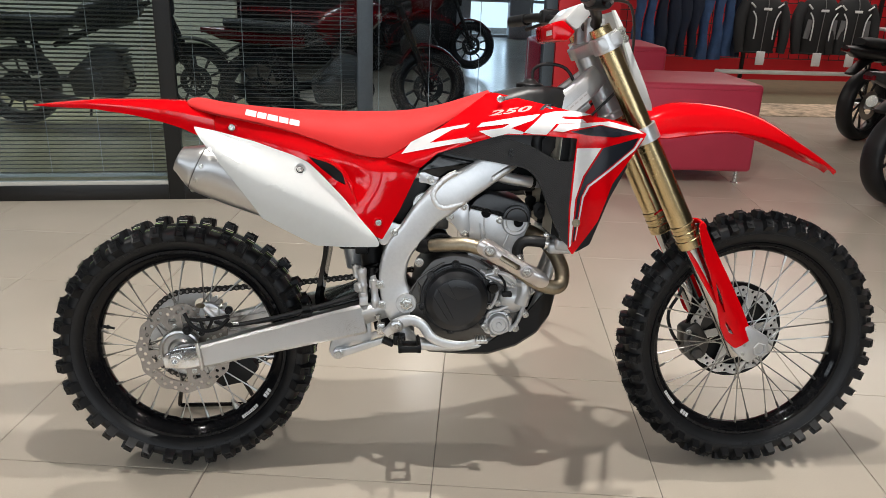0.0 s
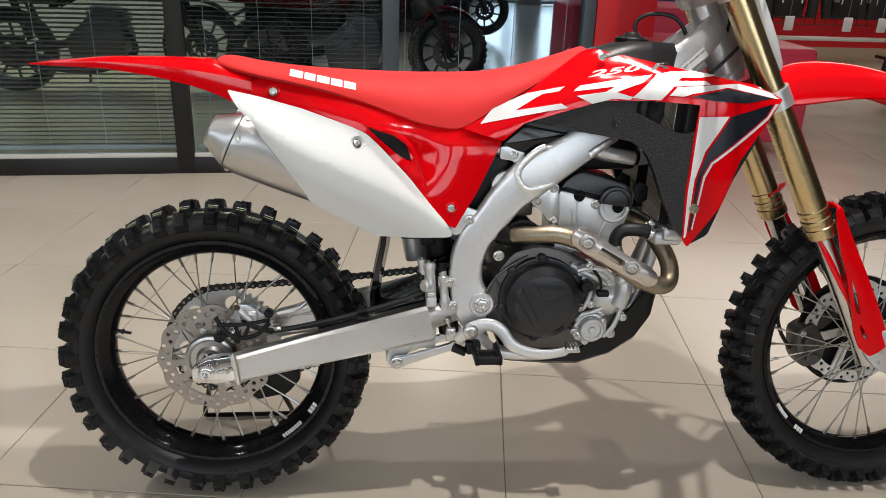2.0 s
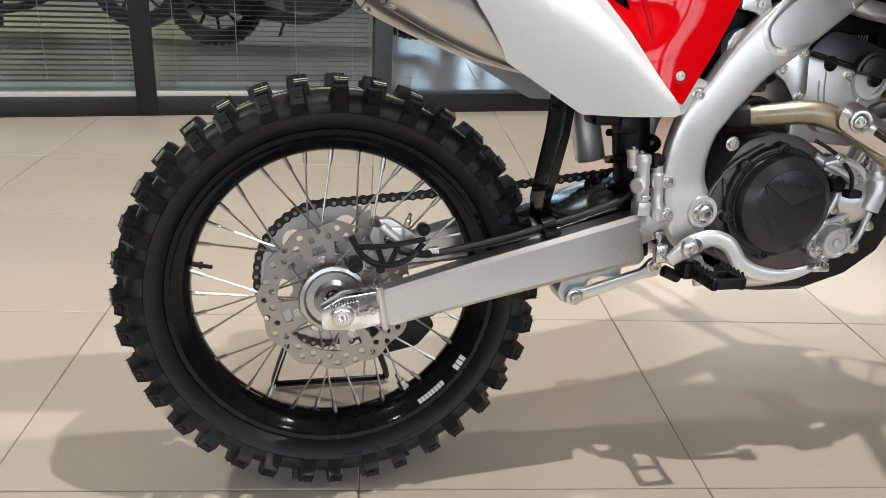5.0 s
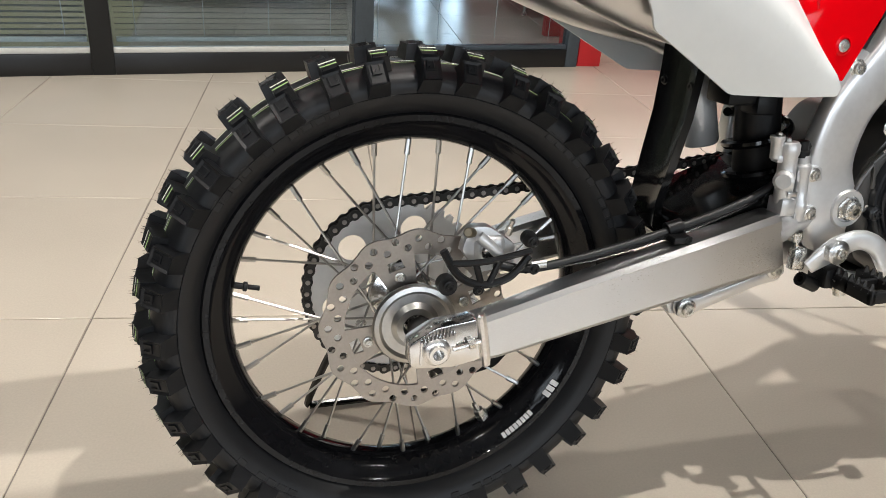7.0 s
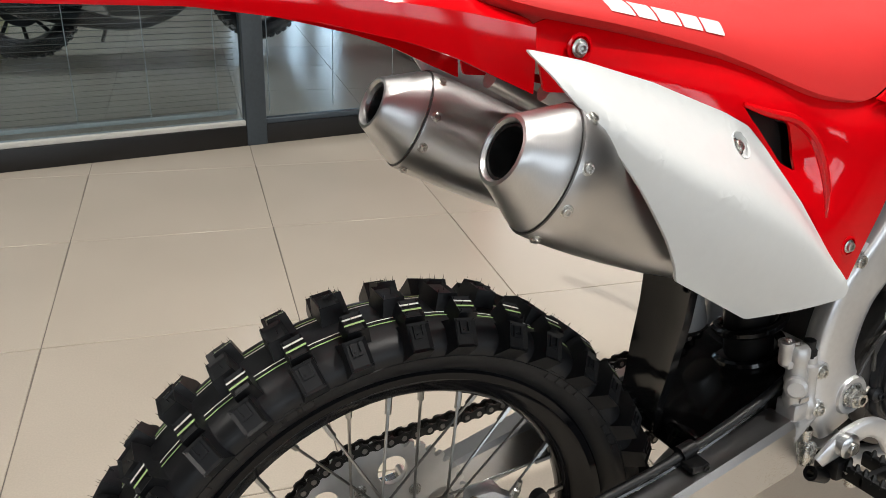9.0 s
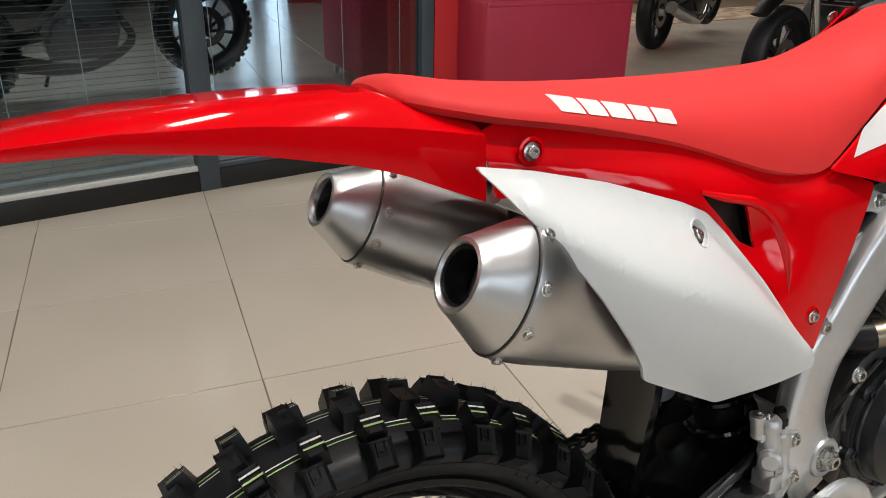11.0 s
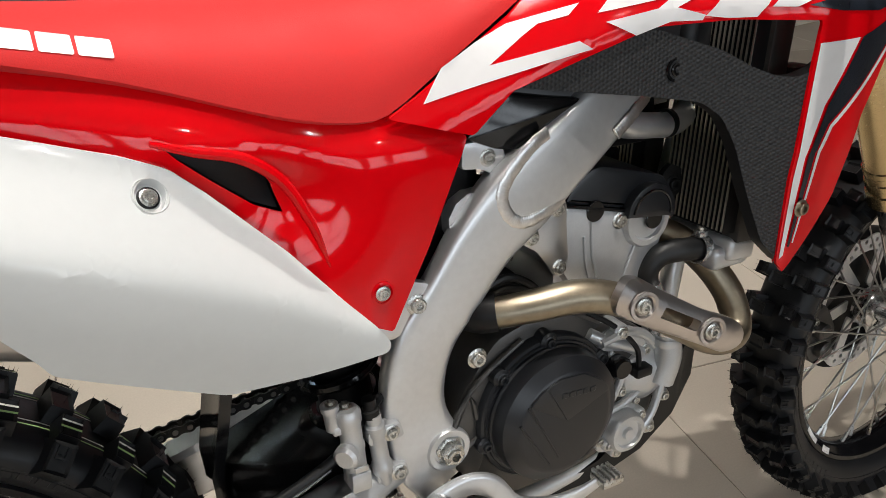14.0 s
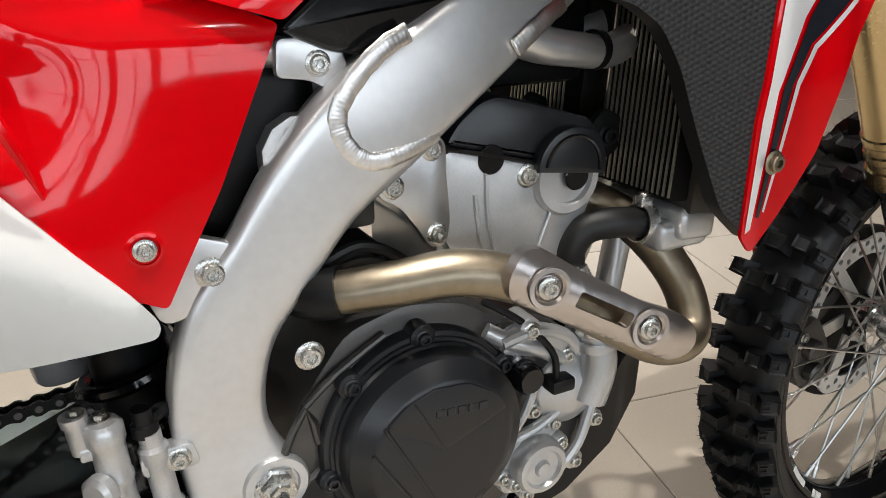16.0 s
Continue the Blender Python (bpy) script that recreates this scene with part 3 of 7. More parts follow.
# rear hub, disc, sprocket
part("rear_hub", lathe([(-0.06, 0.016), (-0.06, 0.03), (-0.05, 0.034), (-0.038, 0.044), (-0.03, 0.044), (-0.024, 0.026), (0.02, 0.024), (0.028, 0.043), (0.04, 0.043), (0.055, 0.034), (0.07, 0.03), (0.07, 0.016)], (REAR[0], REAR_Y, REAR[1]), (0, 1, 0), 40), M["hub"], bike, "polished alloy rear hub")
part("hub_guard", lathe([(0.06, 0.026), (0.06, 0.05), (0.068, 0.0525), (0.072, 0.0505), (0.0735, 0.045), (0.07, 0.041), (0.0705, 0.03), (0.076, 0.024), (0.076, 0.016)], (REAR[0] - 0.006, REAR_Y, REAR[1] + 0.004), (0, -1, 0), 48), M["spoke"], bike, "clear polished hub guard")
rear_disc = wavy_disc("rear_brake_disc", REAR[0], -0.038, REAR[1], 0.117, 0.089, 12, "drilled steel rear brake disc")
for k in range(4):
    a = radians(20 + 90 * k)
    pts = [(0.04 * math.cos(a - 0.35), 0.04 * math.sin(a - 0.35)), (0.093 * math.cos(a - 0.3), 0.093 * math.sin(a - 0.3)), (0.093 * math.cos(a + 0.3), 0.093 * math.sin(a + 0.3)), (0.04 * math.cos(a + 0.35), 0.04 * math.sin(a + 0.35))]
    c = [(0.074 * math.cos(a - 0.14), 0.074 * math.sin(a - 0.14)), (0.086 * math.cos(a - 0.1), 0.086 * math.sin(a - 0.1)), (0.086 * math.cos(a + 0.1), 0.086 * math.sin(a + 0.1)), (0.074 * math.cos(a + 0.14), 0.074 * math.sin(a + 0.14))]
    part("disc_arm", prism(pts, -0.0018, 0.0018, 0, 0, [c]), M["disc"], rear_disc)
    bolt((0.064 * math.cos(a), -0.003, 0.064 * math.sin(a)), rear_disc, r=0.0052)
teeth = []
for k in range(48):
    a = 2 * math.pi * k / 48
    for da, r in ((-0.05, 0.1155), (-0.02, 0.1235), (0.02, 0.1235), (0.05, 0.1155)):
        teeth.append((r * math.cos(a + da), r * math.sin(a + da)))
holes = [circle(0, 0, 0.042, 32)] + [circle(0.086 * math.cos(a), 0.086 * math.sin(a), 0.0185, 20) for a in [radians(15 + 60 * k) for k in range(6)]]
sprocket = part("rear_sprocket", prism(teeth, -0.0035, 0.0035, 0, 0, holes), M["sprocket"], bike, "alloy rear sprocket with round holes", place=Matrix.Translation((REAR[0], CHAIN_Y, REAR[1])), smooth=25)
for k in range(6):
    a = radians(45 + 60 * k)
    bolt((0.07 * math.cos(a), -0.004, 0.07 * math.sin(a)), sprocket, r=0.006)

# chain: plates link by link round both sprockets
CH_R, CH_F, CH_FR = 0.1215, (0.605, 0.488), 0.033
chain = tagged(new("drive_chain"), "dark oiled drive chain")
chain.parent = bike
track = []
for k in range(40):
    a = radians(92 + k * 172 / 39)
    track.append((REAR[0] + CH_R * math.cos(a), REAR[1] + CH_R * math.sin(a)))
for k in range(1, 42):
    t = k / 42
    track.append((REAR[0] + 0.01 + (CH_F[0] - 0.01) * t, REAR[1] - CH_R + (CH_F[1] - CH_FR - REAR[1] + CH_R) * t - 0.022 * math.sin(math.pi * t)))
for k in range(8):
    a = radians(-80 + k * 165 / 7)
    track.append((CH_F[0] + CH_FR * math.cos(a), CH_F[1] + CH_FR * math.sin(a)))
for k in range(1, 42):
    t = k / 42
    track.append((CH_F[0] - CH_F[0] * t, CH_F[1] + CH_FR + (REAR[1] + CH_R - CH_F[1] - CH_FR) * t - 0.006 * math.sin(math.pi * t)))
ring = [Vector(p) for p in track] + [Vector(track[0])]
total = sum((b - a).length for a, b in zip(ring, ring[1:]))
count = int(total / 0.0159)
links, acc, i = [], 0.0, 0
for k in range(count):
    want = k * total / count
    while acc + (ring[i + 1] - ring[i]).length < want:
        acc += (ring[i + 1] - ring[i]).length
        i += 1
    d = (ring[i + 1] - ring[i]).normalized()
    links.append((ring[i] + d * (want - acc), math.atan2(d.y, d.x)))
eight = rounded([(-0.0145, -0.004), (-0.0095, -0.0074), (-0.004, -0.0058), (0.0, -0.004), (0.004, -0.0058), (0.0095, -0.0074), (0.0145, -0.004), (0.0145, 0.004), (0.0095, 0.0074), (0.004, 0.0058), (0.0, 0.004), (-0.004, 0.0058), (-0.0095, 0.0074), (-0.0145, 0.004)], 0.002, 1)
plates = {}
for k, (p, a) in enumerate(links):
    off = 0.0062 if k % 2 else 0.0042
    m = Matrix.Translation((p.x, CHAIN_Y, p.y)) @ Matrix.Rotation(-a, 4, "Y")
    if k % 2 not in plates:
        bm = join(prism([tuple(q) for q in eight], -off - 0.0014, -off, 0, 0), prism([tuple(q) for q in eight], off, off + 0.0014, 0, 0), lathe([(-0.0092, 0), (-0.0092, 0.0028), (-0.0085, 0.0034), (0.0085, 0.0034), (0.0092, 0.0028), (0.0092, 0)], (0.008, 0, 0), (0, 1, 0), 10))
        bm.faces.ensure_lookup_table()
        for f in bm.faces:
            f.material_index = 1 if abs(f.calc_center_median().y) > 0.0084 else 0
        plates[k % 2] = part("chain_link", bm, [M["chain"], M["disc"]], chain, place=m)
    else:
        again(plates[k % 2], m, chain)

# front hub and disc (disc on the left side, seen through the wheel)
part("front_hub", lathe([(-0.055, 0.012), (-0.055, 0.024), (-0.035, 0.026), (-0.03, 0.034), (-0.025, 0.034), (-0.02, 0.019), (0.02, 0.019), (0.025, 0.034), (0.04, 0.04), (0.05, 0.04), (0.05, 0.012)], (FRONT[0], FRONT_Y, FRONT[1]), (0, 1, 0), 36), M["hub"], bike, "alloy front hub")
front_disc = wavy_disc("front_brake_disc", FRONT[0], 0.042, FRONT[1], 0.127, 0.1, 13, "drilled steel front brake disc", 0.0045, "disc_front")
for k in range(6):
    a = radians(60 * k)
    pts = [(0.036 * math.cos(a - 0.3), 0.036 * math.sin(a - 0.3)), (0.104 * math.cos(a + 0.05), 0.104 * math.sin(a + 0.05)), (0.104 * math.cos(a + 0.28), 0.104 * math.sin(a + 0.28)), (0.036 * math.cos(a + 0.3), 0.036 * math.sin(a + 0.3))]
    part("disc_arm", prism(pts, -0.0018, 0.0018, 0.004, 0), M["disc_front"], front_disc)
part("disc_guard", lathe([(0.0, 0.0), (0.0, 0.12), (-0.003, 0.138), (0.004, 0.139), (0.008, 0.12), (0.008, 0.0)], (FRONT[0] + 0.004, 0.058, FRONT[1] - 0.002), (0, 1, 0), 48), M["black"], bike, "black plastic front disc guard")

# ---- chassis ----
def arm_side(s):
    """One leg of the swingarm: a tapered, bevelled alloy box section."""
    secs = []
    for x, zc, h, w, yc in ((0.045, 0.345, 0.0265, 0.015, 0.108), (0.07, 0.349, 0.0275, 0.0165, 0.108), (0.2, 0.382, 0.031, 0.019, 0.106), (0.33, 0.412, 0.034, 0.021, 0.102), (0.445, 0.438, 0.0375, 0.022, 0.098), (0.452, 0.44, 0.036, 0.02, 0.098)):
        ring = []
        tilt = -0.24
        for a, b in ((-1, -0.8), (-0.75, -1), (0.75, -1), (1, -0.8), (1, 0.8), (0.75, 1), (-0.75, 1), (-1, 0.8)):
            ring.append((x + b * h * tilt, s * yc + a * w, zc + b * h))
        secs.append(ring)
    return loft(secs)


for s in (-1, 1):
    part("swingarm_leg", arm_side(s), M["arm"], bike, "brushed alloy swingarm leg", smooth=20)
part("swingarm_yoke", join(
    tube([(0.44, -0.09, 0.44), (0.5, -0.075, 0.452), (0.556, -0.075, 0.47)], [0.034, 0.03, 0.026], 14, power=3, flat=0.6),
    tube([(0.44, 0.09, 0.44), (0.5, 0.075, 0.452), (0.556, 0.075, 0.47)], [0.034, 0.03, 0.026], 14, power=3, flat=0.6),
    tube([(0.44, -0.09, 0.44), (0.44, 0.09, 0.44)], 0.026, 12, 1)), M["cast"], bike, "cast swingarm front yoke")
# axle carriers, adjusters, axle
for s in (-1, 1):
    y0 = s * 0.112
    part("axle_block", join(prism([(-0.028, 0.321), (-0.03, 0.351), (0.0, 0.369), (0.05, 0.376), (0.056, 0.325), (0.02, 0.318)], y0 - 0.014, y0 + 0.014, 0.006, 0.002),
                            prism([(-0.018, 0.324), (-0.018, 0.356), (0.024, 0.364), (0.024, 0.328)], y0 + s * 0.013 - 0.004, y0 + s * 0.013 + 0.006, 0.003, 0.001)), M["hub"], bike, "machined axle block")
    part("weld_collar", tube([(0.05, y0 - 0.016, 0.379), (0.053, s * 0.128, 0.377), (0.061, s * 0.128, 0.325), (0.061, y0 - 0.014, 0.32)], 0.0052, 8), M["weld"], bike)
    part("adjuster_bolt", join(tube([(0.02, s * 0.13, 0.343), (0.052, s * 0.13, 0.35)], 0.0032, 8, 1), lathe([(0, 0.0062), (0.008, 0.0062), (0.008, 0)], (0.038, s * 0.13, 0.347), (0.97, 0, 0.24), 6)), M["zinc"], bike)
part("rear_axle_nut", lathe([(0.0, 0.02), (0.004, 0.02), (0.005, 0.0165), (0.016, 0.0165), (0.018, 0.0145), (0.019, 0.0105), (0.024, 0.0105), (0.024, 0.0065), (0.006, 0.006), (0.006, 0)], (0.0, -0.117, 0.343), (0, -1, 0), 24), M["chrome"], bike, "steel rear axle nut")
part("axle_spacer", lathe([(0.0, 0.0), (0.0, 0.0165), (0.055, 0.0165), (0.055, 0.0)], (0.0, -0.06, 0.338), (0, -1, 0), 24), M["case"], bike, "dark axle spacer")
for k in range(9):
    part("adjuster_mark", box(-0.016 + k * 0.0042, -0.0145 + k * 0.0042, -0.1325, -0.131, 0.3545 + k * 0.0009, 0.3615 + k * 0.0009, 0), M["case"], bike)

# rear caliper, guard and hose
part("rear_caliper", join(box(0.06, 0.098, -0.075, -0.03, 0.42, 0.455, 0.008, 3), prism([(0.045, 0.438), (0.055, 0.466), (0.078, 0.466), (0.112, 0.442), (0.112, 0.415), (0.066, 0.408)], -0.068, -0.05, 0.006, 0.002), lathe([(0, 0.007), (0.03, 0.007), (0.034, 0.005), (0.034, 0)], (0.062, -0.078, 0.458), (0.7, -0.2, -0.6), 14)), M["cast"], bike, "cast rear brake caliper")
part("caliper_piston_cap", lathe([(0, 0.0115), (0.008, 0.0115), (0.01, 0.009), (0.01, 0)], (0.076, -0.075, 0.44), (0, -1, 0), 20), M["hub"], bike)
part("bleed_nipple", lathe([(0, 0.005), (0.01, 0.005), (0.011, 0.003), (0.02, 0.003), (0.02, 0)], (0.1, -0.07, 0.456), (0.2, -0.3, 1), 8), M["zinc"], bike)
part("pad_pin_plug", lathe([(-0.02, 0.006), (0.008, 0.006), (0.01, 0.0045), (0.01, 0)], (0.052, -0.074, 0.462), (-0.5, -0.8, 0.3), 12), M["bronze"], bike, "copper-coloured pad pin plug")
part("caliper_guard", shifted(join(tube([(-0.006, -0.09, 0.44), (0.012, -0.094, 0.41), (0.04, -0.094, 0.396), (0.075, -0.092, 0.402), (0.1, -0.088, 0.426)], 0.0048, 8), tube([(-0.002, -0.092, 0.424), (0.045, -0.095, 0.425), (0.102, -0.088, 0.432)], 0.0042, 8),
                           tube([(0.032, -0.094, 0.424), (0.04, -0.094, 0.398)], 0.004, 8, 1), tube([(0.062, -0.094, 0.425), (0.05, -0.094, 0.398)], 0.004, 8, 1),
                           lathe([(-0.008, 0.0115), (0.006, 0.0115), (0.006, 0)], (0.0, -0.088, 0.397), (0, -1, 0), 16), lathe([(-0.006, 0.0095), (0.004, 0.0095), (0.004, 0)], (0.1, -0.085, 0.446), (0, -1, 0), 16)), Matrix.Translation((0.022, 0, 0.008))), M["black"], bike, "black plastic caliper guard")
for x, z in ((0.023, 0.406), (0.122, 0.454), (0.058, 0.399), (0.126, 0.42)):
    bolt((x, -0.097, z), bike, r=0.0052, mat=M["black"])
part("brake_hose", tube([(0.085, -0.07, 0.42), (0.13, -0.082, 0.415), (0.22, -0.086, 0.432), (0.312, -0.088, 0.456), (0.4, -0.085, 0.482), (0.455, -0.085, 0.51), (0.462, -0.095, 0.54)], 0.0055, 10), M["hose"], bike, "black rear brake hose")
part("brake_hose_guide", tube([(0.12, -0.082, 0.412), (0.22, -0.09, 0.428), (0.33, -0.09, 0.455), (0.43, -0.084, 0.487)], 0.0034, 8), M["gloss_black"], bike, "glossy black brake line along the swingarm")
part("hose_fitting", tube([(0.128, -0.081, 0.4185), (0.146, -0.083, 0.4205)], 0.0068, 10, 1), M["zinc"], bike)
part("hose_clip", join(box(0.3, 0.325, -0.112, -0.078, 0.444, 0.453, 0.002), lathe([(-0.01, 0.0095), (0.01, 0.0095), (0.01, 0.005), (-0.01, 0.005)], (0.312, -0.088, 0.458), (0.97, 0, 0.25), 12, closed=True)), M["black"], bike, "black hose clip")
bolt((0.318, -0.112, 0.449), bike, r=0.004, mat=M["black"])

# frame: twin spars, cradle, welds
def weld(points):
    """A rippled bead laid along points."""
    line = curve(points, 22)
    return tube(line, [0.0074 * (0.95 + 0.05 * abs(math.sin(k * math.pi / 4)) + 0.035 * math.sin(k * 0.37)) for k in range(len(line))], 12, 1, flat=0.26, side=(0, 1, 0))


SPAR = [(0.985, 0.985), (0.9, 0.915), (0.80, 0.842), (0.72, 0.788), (0.65, 0.742), (0.605, 0.702), (0.57, 0.655), (0.538, 0.612), (0.524, 0.566), (0.524, 0.52), (0.538, 0.47), (0.556, 0.43)]
for s in (-1, 1):
    ys = [0.03, 0.05, 0.072, 0.086, 0.092, 0.093, 0.092, 0.09, 0.088, 0.086, 0.085, 0.082]
    hs = [0.036, 0.036, 0.037, 0.038, 0.042, 0.037, 0.034, 0.034, 0.034, 0.035, 0.041, 0.034]
    part("frame_spar", tube([(x, s * y, z) for (x, z), y in zip(SPAR, ys)], hs, 20, 6, flat=0.42, power=5.0, side=(0, 1, 0)), M["frame"], bike, "satin alloy frame spar")
    # weld beads where the upper spar enters the casting
    part("weld_bead", weld([(0.673, s * 0.104, 0.801), (0.656, s * 0.107, 0.794), (0.64, s * 0.1085, 0.782), (0.625, s * 0.109, 0.765), (0.618, s * 0.109, 0.75), (0.62, s * 0.109, 0.736), (0.629, s * 0.109, 0.723), (0.641, s * 0.109, 0.717), (0.656, s * 0.109, 0.718), (0.676, s * 0.107, 0.724), (0.694, s * 0.104, 0.732)]), M["weld"], bike, "rippled weld bead")
    part("weld_bead", weld([(0.762, s * 0.1, 0.786), (0.78, s * 0.097, 0.798), (0.798, s * 0.092, 0.809), (0.815, s * 0.085, 0.817)]), M["weld"], bike)
    part("down_tube", tube([(0.765, s * 0.074, 0.8), (0.8, s * 0.072, 0.786), (0.84, s * 0.068, 0.779), (0.885, s * 0.058, 0.775), (0.95, s * 0.03, 0.79)], [0.018, 0.0155, 0.0145, 0.0145, 0.0145], 16), M["frame"], bike, "bright alloy stay behind the radiator")
    part("stay_band", lathe([(-0.004, 0.0168), (0.004, 0.0168), (0.004, 0.014), (-0.004, 0.014)], (0.866, s * 0.062, 0.7765), (1, -s * 0.2, -0.1), 24, closed=True), M["black"], bike, "black band on the stay")
    part("lower_rail", tube([(0.545, s * 0.085, 0.41), (0.565, s * 0.086, 0.378), (0.61, s * 0.086, 0.362), (0.7, s * 0.084, 0.356), (0.79, s * 0.078, 0.37), (0.87, s * 0.06, 0.42), (0.93, s * 0.03, 0.55), (0.965, s * 0.015, 0.72), (0.985, s * 0.012, 0.86)], [0.02, 0.018, 0.0145, 0.0125, 0.0125, 0.0125, 0.014, 0.015, 0.016], 14), M["frame"], bike, "alloy lower frame rail")
    part("pivot_boss", lathe([(-0.02, 0.026), (0.004, 0.026), (0.007, 0.024), (0.007, 0.018), (0.004, 0.017), (0.004, 0)], (0.556, s * 0.098, 0.475), (0, s, 0), 32), M["frame"], bike)
    part("subframe_lug", prism([(0.478, 0.66), (0.49, 0.7), (0.515, 0.681), (0.545, 0.67), (0.56, 0.648), (0.545, 0.632), (0.524, 0.634), (0.505, 0.622), (0.492, 0.622)], s * 0.088, s * 0.1, 0.008, 0.002), M["frame"], bike)
    part("subframe_rail", tube([(0.535, s * 0.085, 0.655), (0.4, s * 0.07, 0.72), (0.25, s * 0.06, 0.8), (0.13, s * 0.05, 0.86)], 0.011, 10), M["frame"], bike)
    part("subframe_top", tube([(0.62, s * 0.075, 0.785), (0.45, s * 0.06, 0.815), (0.25, s * 0.05, 0.865), (0.12, s * 0.05, 0.885)], 0.011, 10), M["frame"], bike)
    part("subframe_tab", prism([(0.583, 0.775), (0.585, 0.8), (0.602, 0.8), (0.628, 0.795), (0.634, 0.778), (0.622, 0.763), (0.606, 0.772)], s * 0.083, s * 0.092, 0.005, 0.002), M["frame"], bike, "alloy upper subframe tab")
    part("engine_hanger", prism([(0.648, 0.7), (0.66, 0.708), (0.682, 0.722), (0.694, 0.731), (0.706, 0.722), (0.706, 0.7), (0.71, 0.66), (0.706, 0.64), (0.692, 0.64), (0.683, 0.655), (0.668, 0.675), (0.65, 0.686)], s * 0.088, s * 0.096, 0.006, 0.0015), M["arm"], bike, "alloy engine hanger plate")
    part("head_tube_gusset", tube([(0.89, s * 0.05, 0.915), (0.94, s * 0.045, 0.962), (0.985, s * 0.035, 1.0), (1.025, s * 0.025, 1.04)], [0.03, 0.033, 0.033, 0.027], 16, flat=0.45, power=3, side=(0, 1, 0)), M["cast"], bike, "bright alloy head tube gusset")
    for x, z in ((0.694, 0.717), (0.662, 0.692), (0.698, 0.651)):
        bolt((x, s * 0.096, z), bike, (0, s, 0), r=0.0068)
    bolt((0.527, s * 0.1, 0.653), bike, (0, s, 0), r=0.0085)
    bolt((0.612, s * 0.092, 0.783), bike, (0, s, 0), r=0.0068)
sticker = part("frame_sticker", panel([(0.93, 0.948), (0.99, 0.998), (1.003, 0.982), (0.943, 0.934)], lambda x, z: -0.0685 + (x - 0.93) * 0.2, 0.0008, 0.01, 0.002), M["decal_white"], bike, "pale sticker with fine print on the frame")
for k in range(5):
    p = Vector((0.938 + 0.0115 * k, 0.948 + 0.0096 * k))
    part("print_bar", panel([(p.x, p.y), (p.x + 0.008, p.y + 0.0066), (p.x + 0.0095, p.y + 0.0047), (p.x + 0.0015, p.y - 0.0019)], lambda x, z: -0.0691 + (x - 0.93) * 0.2, 0.0002, 0.01, 0.0), M["shield"], sticker)
part("pivot_nut", lathe([(0, 0.0165), (0.003, 0.0165), (0.004, 0.0135), (0.012, 0.0135), (0.013, 0.009), (0.017, 0.009), (0.017, 0.0055), (0.006, 0.0055), (0.006, 0)], (0.556, -0.102, 0.475), (0, -1, 0), 6), M["zinc"], bike, "plated swingarm pivot nut")
part("steering_head", lathe([(-0.1, 0.028), (-0.1, 0.034), (-0.085, 0.034), (-0.08, 0.029), (0.08, 0.029), (0.085, 0.035), (0.1, 0.035), (0.1, 0.028)], (1.03, 0, 1.02), (0.46, 0, -0.89), 28), M["frame"], bike, "alloy steering head")
for x, z, r in ((0.6, 0.72, 0.03), (0.53, 0.5, 0.026), (0.56, 0.385, 0.02)):
    part("frame_crossmember", tube([(x, -0.088, z), (x, 0.088, z)], r, 12, 1), M["frame"], bike)

# shock absorber, link, mud flap
ax = Vector((0.465, -0.005, 0.63)) - Vector((0.5, -0.005, 0.38))
part("shock_body", lathe([(0, 0.0), (0, 0.022), (0.09, 0.024), (0.1, 0.038), (0.125, 0.038), (0.128, 0.03), (0.25, 0.03), (0.25, 0)], (0.5, -0.005, 0.38), ax, 24), M["black"], bike, "black shock absorber body")
coil = []
for k in range(97):
    a = k / 22 * 2 * math.pi
    p = Vector((0.499, -0.005, 0.395)) + ax.normalized() * (0.19 * k / 96)
    u = Vector((ax.z, 0, -ax.x)).normalized()
    coil.append(p + u * 0.04 * math.cos(a) + Vector((0, 1, 0)) * 0.04 * math.sin(a))
part("shock_spring", tube(coil, 0.0062, 8, 1), M["gloss_black"], bike, "gloss black shock spring")
part("shock_reservoir", lathe([(0, 0), (0, 0.022), (0.004, 0.025), (0.1, 0.025), (0.105, 0.02), (0.105, 0)], (0.43, 0.05, 0.53), (-0.2, 0.1, 1), 24), M["cast"], bike)
part("mud_flap", loft([[(x - 0.006, 0.013 - w, z), (x + 0.006, 0.013 - w, z), (x + 0.016, 0.013, z), (x + 0.006, 0.013 + w, z), (x - 0.006, 0.013 + w, z), (x + 0.004, 0.013, z)] for x, z, w in ((0.362, 0.7, 0.042), (0.36, 0.64, 0.041), (0.354, 0.58, 0.039), (0.342, 0.52, 0.036), (0.332, 0.47, 0.032), (0.334, 0.435, 0.028))]), M["gloss_black"], bike, "glossy black plastic mud flap ahead of the rear wheel")
for y in (-0.019, 0.043):
    bolt((0.355, y, 0.62), bike, (-1, -0.15, 0), r=0.0052, mat=M["gloss_black"])
part("link_arm", join(prism([(0.372, 0.308), (0.37, 0.325), (0.38, 0.336), (0.4, 0.333), (0.5, 0.362), (0.52, 0.382), (0.535, 0.372), (0.53, 0.35), (0.5, 0.346), (0.4, 0.312), (0.388, 0.306)], -0.038, -0.026, 0.006, 0.002),
                      prism([(0.372, 0.308), (0.37, 0.325), (0.38, 0.336), (0.4, 0.333), (0.5, 0.362), (0.52, 0.382), (0.535, 0.372), (0.53, 0.35), (0.5, 0.346), (0.4, 0.312), (0.388, 0.306)], 0.026, 0.038, 0.006, 0.002)), M["arm"], bike, "alloy suspension link arm")
